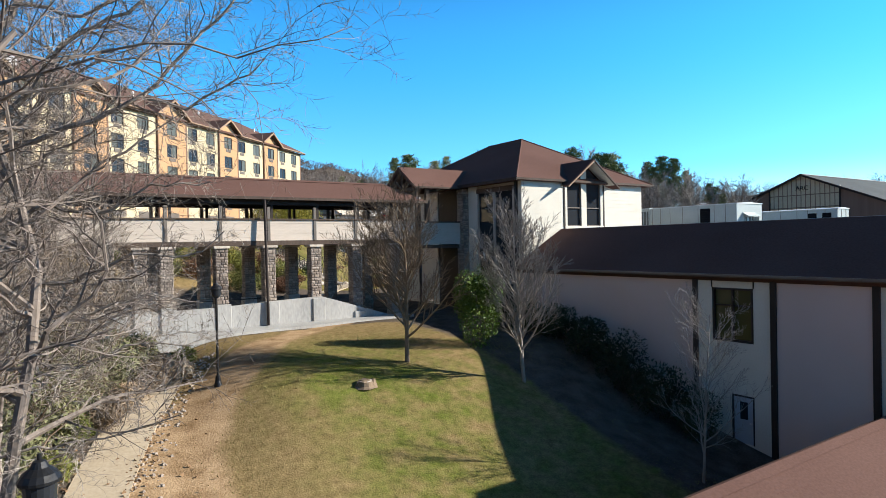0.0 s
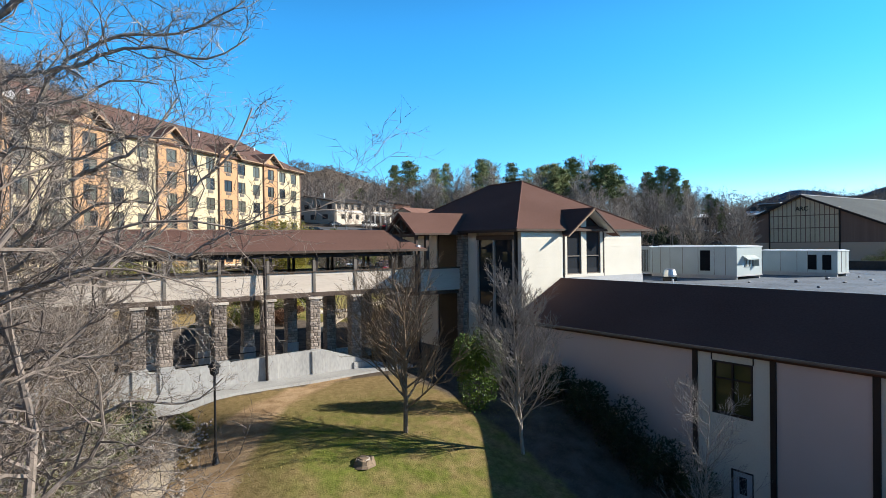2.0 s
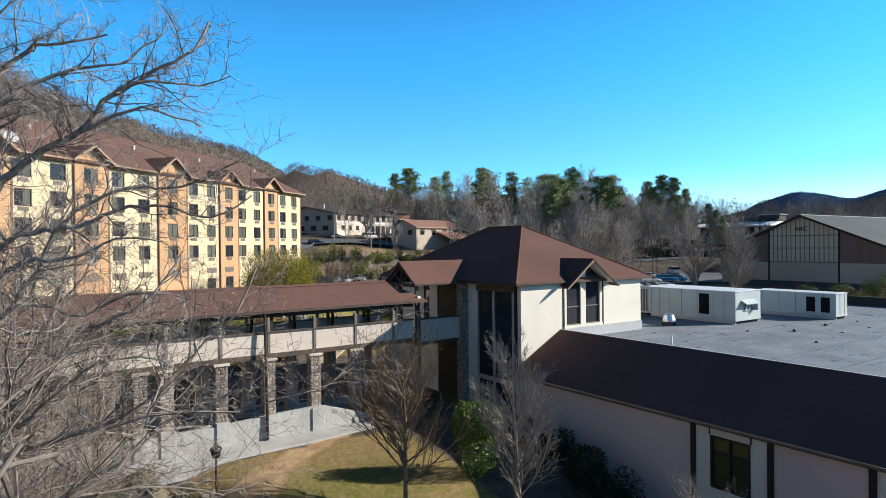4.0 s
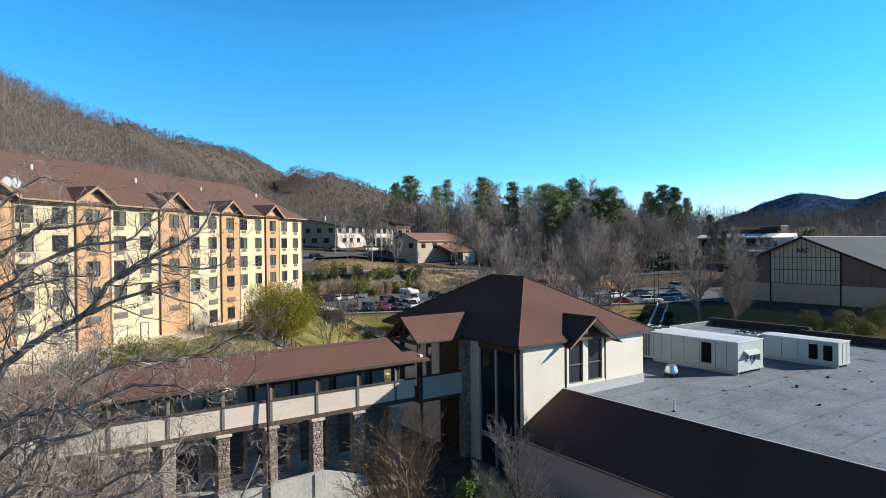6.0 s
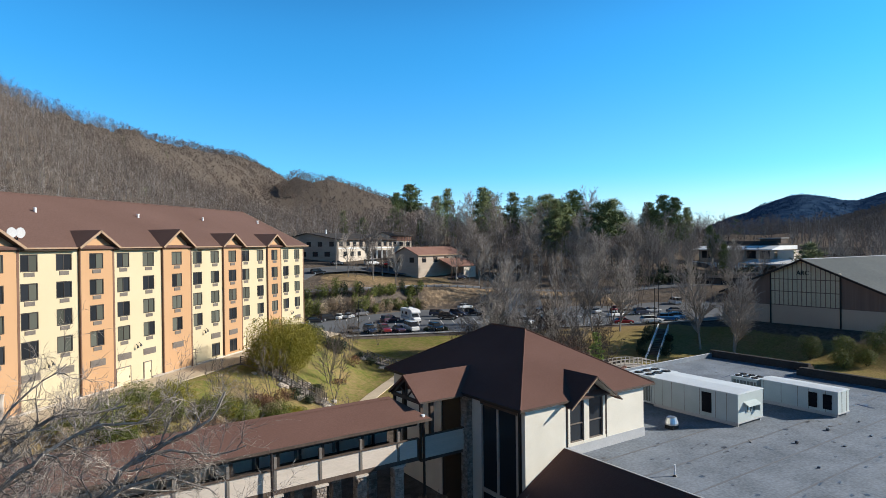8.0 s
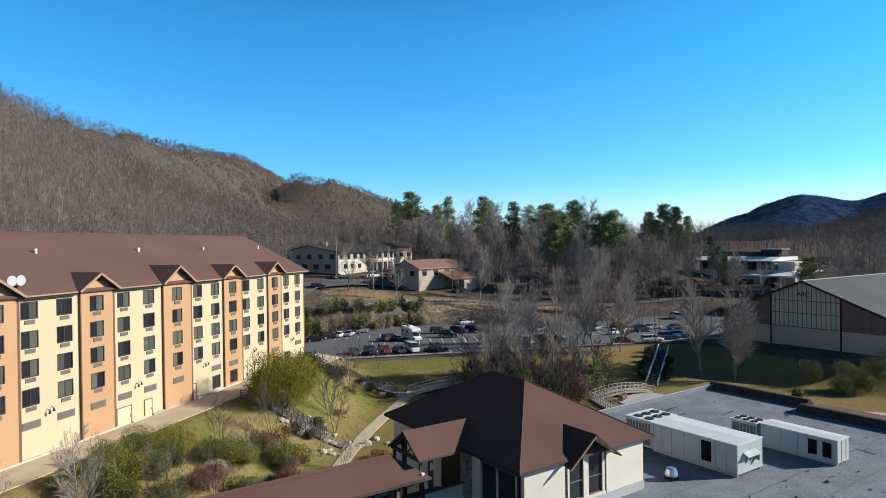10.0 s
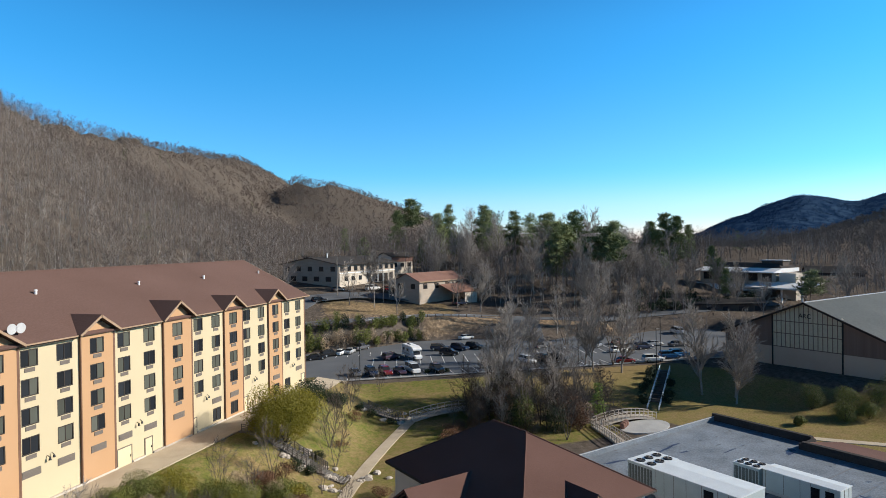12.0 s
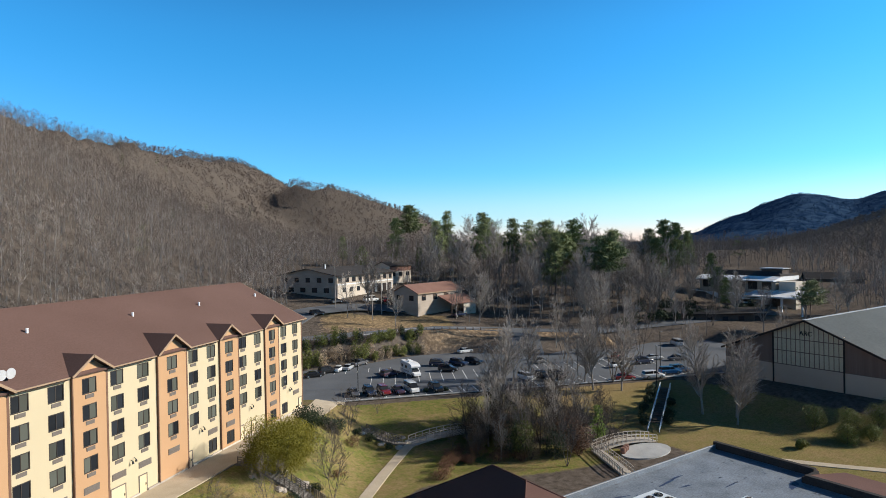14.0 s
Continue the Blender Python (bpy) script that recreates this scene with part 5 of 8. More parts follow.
tagged(letters, "dark letters spelling ARC")


# ---- houses above the road ----
def house(name, label, at, turn, length, depth, wall_h, rise, wall, roof, rows, cols, gable_cols=2, over=0.6, flat=False):
    """A house whose long wall runs along its own x, with real window openings as frames and panes."""
    h = thing(name, label, "house", at, turn)
    part("wall", Mesh().box(0, length, 0, 0.3, -2.5, wall_h), wall, h)
    part("wall", Mesh().box(0, length, depth - 0.3, depth, -2.5, wall_h), wall, h)
    for x in (0, length - 0.3):
        pts = [(0.3, -2.5), (depth - 0.3, -2.5), (depth - 0.3, wall_h), (depth / 2, wall_h + rise * (1 - 0.6 / depth)), (0.3, wall_h)]
        part("wall", Mesh().loft([[(q, y, z) for y, z in pts] for q in (x, x + 0.3)]), wall, h)
    for sy, y0 in ((0, -over), (1, depth + over)):
        part("roof", Mesh().slab([(-over, y0, wall_h - 0.1), (length + over, y0, wall_h - 0.1), (length + over, depth / 2, wall_h + rise), (-over, depth / 2, wall_h + rise)], 0.2), roof, h)
    part("eave_board", Mesh().box(-over, length + over, -over - 0.06, -over, wall_h - 0.4, wall_h - 0.06), TRIM if roof is ROOF_DARK else FASCIA, h)
    fm = Mesh().box(-1.0, -0.92, -0.06, 0.0, 0, 1.7).box(0.92, 1.0, -0.06, 0.0, 0, 1.7).box(-0.92, 0.92, -0.06, 0.0, 1.6, 1.7).box(-0.92, 0.92, -0.06, 0.0, 0, 0.1).data("window", WOOD)
    pm = Mesh().box(-0.92, 0.92, -0.03, -0.01, 0.1, 1.6).data("pane", GLASS_DARK)
    for z in rows:
        for i in range(cols):
            w = part("window", fm, WHITE, h, at=pose(length * (i + 0.5) / cols, 0, z))
            part("pane", pm, GLASS_DARK, w)
        for i in range(gable_cols):
            w = part("window", fm, WHITE, h, at=pose(0, depth * (i + 0.5) / gable_cols, z, 0, 0, -90))
            part("pane", pm, GLASS_DARK, w)
    return h


h2 = house("house", "tan two-storey house with rust-brown gable roof", (106.0, 171.0, 12.4), 15, 22.5, 11.5, 7.0, 2.6, HOUSE_TAN, ROOF_RUST, (4.4,), 4, 2)
part("annex_roof", Mesh().slab([(9.0, -7.0, 3.1), (22.6, -7.0, 3.1), (22.6, -0.65, 5.6), (9.0, -0.65, 5.6)], 0.25), ROOF_RUST, h2, "rust-brown lean-to roof")
part("annex_wall", Mesh().box(15.5, 22.0, -6.4, -6.1, -2.5, 3.0).box(21.7, 22.0, -6.1, -0.05, -2.5, 3.9), HOUSE_CREAM, h2, "cream lean-to wall")
for x in (9.3, 12.3):
    part("carport_post", Mesh().box(x, x + 0.25, -6.4, -6.15, -2.5, 3.0), WOOD, h2)
for x in (2.2, 7.2, 12.8):
    part("vent_panel", Mesh().box(x, x + 1.4, -0.05, -0.004, 5.6, 6.3), WOOD, h2)
h1 = house("apartment_house", "cream two-storey apartment house with dark low roof", (89.7, 197.2, 18.4), 26, 34, 26, 6.6, 2.4, HOUSE_TAN, ROOF_DARK, (4.0,), 9, 5, 1.0)
# sunlight on the front is painted as a lighter colour than the tan walls
part("front_wall", Mesh().box(0.4, 33.6, -0.12, -0.004, -2.5, 3.5), HOUSE_CREAM, h1, "cream ground-floor front, made brighter for its sunlight")
part("storey_band", Mesh().box(0.2, 33.8, -0.25, -0.12, 3.2, 3.6), WHITE, h1, "white band between the storeys")
# flat dark panels paint the shade inside open garage bays
for k in range(5):
    gd = part("garage_door", Mesh().box(16.0 + k * 3.5, 18.5 + k * 3.5, -0.2, -0.12, -0.6, 2.4), TRIM, h1, "dark panel painted as a shaded open garage bay")
    part("door_frame", Mesh().box(15.85 + k * 3.5, 16.0 + k * 3.5, -0.26, -0.12, -0.6, 2.5).box(18.5 + k * 3.5, 18.65 + k * 3.5, -0.26, -0.12, -0.6, 2.5), WHITE, gd)
for k in range(3):
    part("porch_window", Mesh().box(3 + k * 4, 4.8 + k * 4, -0.18, -0.12, 0.6, 2.2), GLASS_DARK, h1)
for k in range(4):
    w = part("gable_window", Mesh().box(-0.06, -0.004, 3.4 + k * 5.4, 5.8 + k * 5.4, 0.5, 2.2), BRONZE, h1)
    part("pane", Mesh().box(-0.08, -0.06, 3.5 + k * 5.4, 5.7 + k * 5.4, 0.6, 2.1), GLASS_DARK, w)
part("chimney", Mesh().tube((7, 11, 7.6), (7, 11, 10.2), 0.3, n=10), WHITE, h1)
h3 = house("house", "red-brown house with white lower storey among the trees", (124, 221, 21.5), 14, 12, 9, 5.2, 1.6, HOUSE_CREAM, ROOF_DARK, (0.8,), 3)
part("upper_siding", Mesh().box(-0.06, 12.06, -0.08, -0.004, 2.9, 5.0), ROOF_RUST, h3, "red-brown upper siding")
house("low_house", "long low dark house among bare trees", (176, 128, 7.0), -34, 32, 10, 3.6, 1.4, WOOD, ROOF_DARK, (0.9,), 6)
h4 = house("house", "brown wooden house with dark gable roof", (288, 138, 11.5), -56, 22, 10, 5.0, 2.8, WOOD, ROOF_DARK, (1.2,), 4)
# lighter sheet over the brown gable end paints the sun falling on it
part("gable_siding", Mesh().loft([[(x, 0.3, -2.5), (x, 9.7, -2.5), (x, 9.7, 4.8), (x, 5.0, 7.0), (x, 0.3, 4.8)] for x in (22.004, 22.06)]), HOUSE_TAN, h4, "gable end in lighter tan, painted for the sun on it")
# a long lodge: an upper storey with a white fascia over a stepped lower terrace roof
lodge = thing("lodge", "long pale two-level lodge with white roof edges", "building", (227.8, 150.5, 0), -92)
part("upper_wall", Mesh().box(0, 31, 0, 14, 8, 19.6), HOUSE_TAN, lodge, "grey-tan upper wall")
part("upper_fascia", Mesh().loft([[(x, -2.6, 19.5), (x, 3.0, 20.8), (x, 14.5, 20.8), (x, 14.5, 19.4), (x, -2.6, 19.2)] for x in (-0.8, 31.8)]), WHITE, lodge, "broad white sloped roof edge")
part("roof", Mesh().loft([[(-0.4, 3.2, 20.8), (31.4, 3.2, 20.8), (31.4, 14.3, 20.8), (-0.4, 14.3, 20.8)], [(4, 7, 22.6), (28, 7, 22.6), (28, 10, 22.6), (4, 10, 22.6)]]), ROOF_DARK, lodge, "dark low hipped roof")
lift = part("lift_house", Mesh().box(22, 30, 6.5, 11, 20.9, 23.4, 0.05), WOOD, lodge, "brown roof-top plant house")
part("cap", Mesh().box(21.6, 30.4, 6.1, 11.4, 23.4, 23.7), COPING, lift)
for x in (1.5, 6.2, 15.6, 20.6, 26.0):
    w = part("window", Mesh().box(x, x + 3.6, -0.1, -0.004, 16.0, 18.9), BRONZE, lodge)
    for q in (0.15, 1.9):
        part("pane", Mesh().box(x + q, x + q + 1.55, -0.13, -0.1, 16.2, 18.7), GLASS_DARK, w)
part("terrace_roof", Mesh().loft([[(x, -9.0, z), (x, -0.05, z + 1.5), (x, -0.05, z + 1.2), (x, -9.0, z - 0.4)] for x, z in ((-3, 13.2), (3, 12.7), (10, 12.8), (20, 13.1), (32, 13.7))]), WHITE, lodge, "pale curved terrace roof")
# shade under the terrace roof is put into this wall's dark colour
part("terrace_wall", Mesh().box(2, 33, -3.0, -0.1, 6, 13.2), WOOD, lodge, "lower storey in dark brown standing in for shade")
for x in (14.5, 18.0, 22.0, 26.0):
    part("terrace_post", Mesh().box(x, x + 0.45, -8.2, -7.8, 6, 13.5), WHITE, lodge)
for z in (9.4, 11.6):
    part("terrace_rail", Mesh().box(14.5, 26.4, -8.12, -7.9, z, z + 0.35), WHITE, lodge)
part("entry_canopy", Mesh().loft([[(x, -9.5, 14.5), (x, 4.0, 16.4), (x, 4.0, 16.0), (x, -9.5, 14.0)] for x in (24, 46)]), WHITE, lodge, "white entry canopy")
part("entry_block", Mesh().box(32, 38, 0.5, 8, 8, 19.2, 0.05), HOUSE_CREAM, lodge, "cream entry block")
for x in (30, 37, 44):
    part("canopy_post", Mesh().box(x, x + 0.5, -7.5, -7.0, 6, 14.2), WHITE, lodge)

# ---- steps, railings, footbridges, lamps ----
def stairs(name, label, a, b, width, n, rail):
    """Steps from a low point to a high one, with two slanting rails."""
    a, b = Vector(a), Vector(b)
    d = Vector((b.x - a.x, b.y - a.y, 0))
    run, turn = d.length, math.degrees(math.atan2(d.y, d.x))
    st = thing(name, label, "stairs", a, turn)
    up = (b.z - a.z) / n
    for i in range(n):
        part("step", Mesh().box(run * i / n, run * (i + 1) / n + 0.05, -width / 2, width / 2, up * i - 0.5, up * (i + 1)), WOOD if rail is WHITE else STEPSTONE, st)
    for sy in (-1, 1):
        rl = part("railing", Mesh().tube((0, sy * width / 2, 1.0), (run, sy * width / 2, b.z - a.z + 1.0), 0.09 if rail is WHITE else 0.05, n=6).tube((0, sy * width / 2, 0.5), (run, sy * width / 2, b.z - a.z + 0.5), 0.05, n=6), rail, st)
        k = max(3, int(run / 1.6))
        for i in range(k + 1):
            x = run * i / k
            part("baluster", Mesh().tube((x, sy * width / 2, (b.z - a.z) * i / k - 0.4), (x, sy * width / 2, (b.z - a.z) * i / k + 1.05), 0.05, n=6), rail, rl)
    return st


stairs("outdoor_stairs", "concrete hillside stairs with pale painted handrails", (92.2, 70.8, 0.9), (111.8, 82.6, 4.1), 2.0, 20, WHITE)


def garden_steps(label, a, b, width, n, flights):
    """Stone treads that follow the slope, each flight with dark railings of its own."""
    d = Vector((b[0] - a[0], b[1] - a[1], 0))
    run, turn = d.length, math.degrees(math.atan2(d.y, d.x))
    d.normalize()
    z0 = float(height(*a))
    st = thing("outdoor_stairs", label, "stairs", (*a, z0), turn)
    top = lambda x: float(height(a[0] + d.x * x, a[1] + d.y * x)) - z0 + 0.16
    for i in range(n):
        x = run * i / n
        wid = width * sr.uniform(0.92, 1.1)
        part("step", Mesh().box(x, x + run / n + 0.06, -wid / 2, wid / 2, top(x) - 0.7, top(x + run / n), 0.02), STEPSTONE, st)
    for k0, k1 in flights:
        for sy in (-1, 1):
            m = 5
            xs = [run * (k0 + (k1 - k0) * i / m) for i in range(m + 1)]
            rod = lambda hh: Mesh().loft([[(p, sy * width * 0.52 + e, top(p) + hh + g) for e, g in ((-0.04, -0.04), (0.04, -0.04), (0.04, 0.04), (-0.04, 0.04))] for p in xs])
            rl = part("railing", rod(1.0), GREYPOST, st, "dark grey-brown railing")
            for hh in (0.45, 0.72):
                part("rail", rod(hh), GREYPOST, rl)
            for p in xs:
                part("post", Mesh().box(p - 0.05, p + 0.05, sy * width * 0.52 - 0.05, sy * width * 0.52 + 0.05, top(p) - 0.5, top(p) + 1.05), GREYPOST, rl)
    return st


sr = random.Random(3)
garden_steps("stone garden steps with dark railings between boulders", (33.2, 72.2), (23.5, 83.3), 1.7, 34, ((0.2, 0.3), (0.34, 0.56), (0.66, 0.97)))
garden_steps("stone garden steps with dark railings between boulders", (53.0, 90.6), (48.9, 98.2), 1.5, 14, ((0.12, 0.45), (0.5, 0.95)))


def boulder(x, y, r):
    z = float(height(x, y))
    o = thing("boulder", "rough pale garden boulder set in the slope", "boulder", (x, y, z), sr.uniform(0, 360), group="garden boulders")
    rings = []
    for k, h in ((0.9, -0.35), (1.05, 0.1), (0.85, 0.45), (0.4, 0.62)):
        rings.append([(r * k * sr.uniform(0.8, 1.2) * math.cos(i * 0.785) * 1.25, r * k * sr.uniform(0.8, 1.2) * math.sin(i * 0.785), r * h * sr.uniform(0.85, 1.15)) for i in range(8)])
    part("rock", Mesh().loft(rings), STONE_PALE, o)


for ax, ay, bx, by, n, w in ((33.2, 72.2, 23.5, 83.3, 26, 1.5), (53.0, 90.6, 48.9, 98.2, 14, 1.35), (35.5, 70.2, 38.5, 72.0, 10, 1.0), (32.2, 71.2, 30.5, 72.6, 8, 1.2)):
    for i in range(n):
        f = sr.random() ** 1.5
        nx, ny = (by - ay), -(bx - ax)
        ln = math.hypot(nx, ny)
        o = sr.choice((-1, 1)) * w * sr.uniform(0.85, 1.7)
        boulder(ax + (bx - ax) * f + nx / ln * o, ay + (by - ay) * f + ny / ln * o, sr.uniform(0.25, 0.6))


def footbridge(name, label, a, b, arch, width, mat):
    a, b = Vector(a), Vector(b)
    d = Vector((b.x - a.x, b.y - a.y, 0))
    run, turn = d.length, math.degrees(math.atan2(d.y, d.x))
    fb = thing(name, label, "footbridge", a, turn)
    line = lambda x: (b.z - a.z) * x / run + arch * 4 * (x / run) * (1 - x / run)
    n = 26
    for i in range(n):
        x0, x1 = run * i / n, run * (i + 0.94) / n
        part("plank", Mesh().loft([[(x, -width / 2, line(x)), (x, width / 2, line(x)), (x, width / 2, line(x) - 0.1), (x, -width / 2, line(x) - 0.1)] for x in (x0, x1)]), mat, fb)
    for sy in (-1, 1):
        pts = [(run * i / n, sy * width / 2, line(run * i / n)) for i in range(n + 1)]
        sq = lambda p, h, r: [(p[0], p[1] - r, p[2] + h - r), (p[0], p[1] + r, p[2] + h - r), (p[0], p[1] + r, p[2] + h + r), (p[0], p[1] - r, p[2] + h + r)]
        rl = part("railing", Mesh().loft([sq(p, 1.0, 0.05) for p in pts]).loft([sq(p, 0.5, 0.04) for p in pts]).loft([sq(p, -0.18, 0.1) for p in pts]), mat, fb)
        for p in pts[::2]:
            part("baluster", Mesh().box(p[0] - 0.05, p[0] + 0.05, p[1] - 0.05, p[1] + 0.05, p[2] - 0.3, p[2] + 1.05), mat, rl)
    return fb


footbridge("footbridge", "pale timber arched footbridge with railings", (53.9, 90.4, 1.75), (69.8, 86.0, 1.9), 1.0, 2.2, PALEWOOD)
footbridge("footbridge", "pale timber arched footbridge with railings", (77.0, 70.4, 1.4), (88.6, 68.2, 1.3), 0.7, 2.0, PALEWOOD)
footbridge("footbridge", "short timber footbridge with railings", (72.0, 59.8, 1.5), (76.6, 69.9, 1.5), 0.1, 1.8, PALEWOOD)
terrace = thing("terrace", "round pale concrete terrace by the stream", "terrace", (82.6, 65.0, 0))
part("slab", Mesh().prism([(4.9 * math.cos(i * math.pi / 16), 3.0 * math.sin(i * math.pi / 16)) for i in range(32)], 0.4, 1.5), CONCRETE, terrace)
for i in range(3):
    b = thing("planter", "rounded rust-red clay planter on the terrace", "planter", (78.6 + 0.9 * i, 66.2 + 0.4 * i, 1.5), group="terrace drums")
    part("drum", Mesh().loft([ring_at(0, 0, r, z) for r, z in ((0.3, 0), (0.38, 0.1), (0.44, 0.4), (0.4, 0.75), (0.28, 0.85))]), ROOF_RUST, b)
    part("rim", Mesh().loft([ring_at(0, 0, r, z) for r, z in ((0.32, 0.83), (0.32, 0.9), (0.26, 0.9))]), ROOF_RUST, b)


def path_lamp(at, high):
    p = thing("lamp_post", "dark green iron lamp post with a lantern head", "street lamp", at, group="path lamps")
    part("pole", Mesh().tube((0, 0, 0), (0, 0, 0.5), 0.11, 0.09, n=10).tube((0, 0, 0.5), (0, 0, high - 0.7), 0.06, 0.05, n=10), DARKMETAL, p)
    part("base", Mesh().loft([ring_at(0, 0, r, z) for r, z in ((0.18, 0), (0.18, 0.1), (0.12, 0.3), (0.1, 0.55))]), DARKMETAL, p)
    hd = part("lantern", Mesh().loft([ring_at(0, 0, r, z + high - 0.7) for r, z in ((0.1, 0.0), (0.17, 0.06), (0.2, 0.12), (0.22, 0.4))]), GLASS_DARK, p, "dark lantern glass")
    part("hood", Mesh().loft([ring_at(0, 0, r, z + high - 0.7) for r, z in ((0.27, 0.38), (0.27, 0.42), (0.22, 0.5), (0.12, 0.58), (0.08, 0.66), (0.03, 0.68), (0.03, 0.76))]), DARKMETAL, hd)
    return p


path_lamp((6.9, 29.0, float(height(6.9, 29.0)) - 0.05), 4.7)
path_lamp((-0.15, 10.4, float(height(-0.15, 10.4)) - 0.05), 7.6)
stump = thing("tree_stump", "weathered brown tree stump in the lawn", "stump", (12.5, 25.5, float(height(12.5, 25.5)) - 0.1))
rim = [0.42 * sr.uniform(0.8, 1.2) for _ in range(14)]
part("wood", Mesh().loft([[(r * k * math.cos(i * math.pi / 7), r * k * math.sin(i * math.pi / 7), z + (sr.uniform(-0.07, 0.07) if z > 0.2 else 0)) for i, r in enumerate(rim)] for k, z in ((1.5, 0), (1.15, 0.1), (1, 0.26), (0.75, 0.28))]), BARK_BROWN, stump)
part("cut_face", Mesh().prism([(r * 0.7 * math.cos(i * math.pi / 7), r * 0.7 * math.sin(i * math.pi / 7)) for i, r in enumerate(rim)], 0.26, 0.3), STONE_PALE, stump)
poles = [(96.5, 178, 13), (90, 172, 12), (84, 186, 15), (101, 182, 13), (111.5, 84.5, 9), (127, 95, 9), (101.5, 97.5, 8), (60, 122, 6.5)]
for i, (x, y, hgt) in enumerate(poles):
    u = thing("utility_pole", "grey wooden utility pole by the road" if i < 4 else "dark car park lamp post with flat head", "pole", (x, y, float(height(x, y)) - 0.2), group="poles" if i < 4 else "car park lamps")
    part("pole", Mesh().tube((0, 0, 0), (0, 0, hgt), 0.16 if i < 4 else 0.09, 0.1 if i < 4 else 0.07, n=8), BARK_PALE if i < 4 else DARKMETAL, u)
    part("arm", Mesh().box(-0.9, 0.9, -0.07, 0.07, hgt - 0.7, hgt - 0.55) if i < 4 else Mesh().box(-0.1, 0.9, -0.14, 0.14, hgt - 0.05, hgt + 0.08, 0.02), WOOD if i < 4 else DARKMETAL, u)


rail = thing("guard_rail", "low guard rail on dark posts beside the road", "guard rail", (0, 0, 0))
gl_pts = []
for k in range(16):
    x, y, _ = lot_point(6 + k * 2.4, float(lot_back(6 + k * 2.4)) + 6.9)
    gl_pts.append((x, y, float(height(x, y))))
for x, y, z in gl_pts:
    part("post", Mesh().box(x - 0.1, x + 0.1, y - 0.1, y + 0.1, z - 0.3, z + 0.75), WOOD, rail)
for a, b in zip(gl_pts, gl_pts[1:]):
    part("rail_beam", Mesh().tube((a[0], a[1], a[2] + 0.6), (b[0], b[1], b[2] + 0.6), 0.09, n=6), COPING, rail)
# ---- vehicles ----
paint_of = {}


def paint(rgb):
    if rgb not in paint_of:
        m = material("car_paint", tuple(c * 0.9 for c in rgb), rgb, 0.25, 0.8, 20.0, 0.0, spec=0.6)
        m.node_tree.nodes["Principled BSDF"].inputs["Coat Weight"].default_value = 0.6
        paint_of[rgb] = m
    return paint_of[rgb]


TYRE = material("tyre_rubber", (0.012, 0.012, 0.013), (0.025, 0.025, 0.027), 0.9)
LAMP_RED = material("tail_lamp_plastic", (0.3, 0.02, 0.015), (0.4, 0.03, 0.02), 0.25)
LAMP_CLEAR = material("head_lamp_plastic", (0.6, 0.61, 0.62), (0.75, 0.76, 0.77), 0.15)


def wheel(parent, x, y, r):
    t = part("wheel", Mesh().loft([[(x + k * math.cos(i * math.pi / 8), y + o, r + k * math.sin(i * math.pi / 8)) for i in range(16)] for k, o in ((r * 0.8, -0.11), (r, -0.08), (r, 0.08), (r * 0.8, 0.11))]), TYRE, parent)
    part("rim", Mesh().loft([[(x + k * math.cos(i * math.pi / 6), y + o, r + k * math.sin(i * math.pi / 6)) for i in range(12)] for k, o in ((r * 0.62, -0.12), (r * 0.62, 0.12))]), STEEL, t)


def section(x, half, z0, z1, tuck=0.08):
    """A rounded cross-section of the body at x."""
    return [(x, -half + tuck, z0), (x, half - tuck, z0), (x, half, z0 + 0.18), (x, half, z1 - 0.14), (x, half - 0.1, z1), (x, -half + 0.1, z1), (x, -half, z1 - 0.14), (x, -half, z0 + 0.18)]


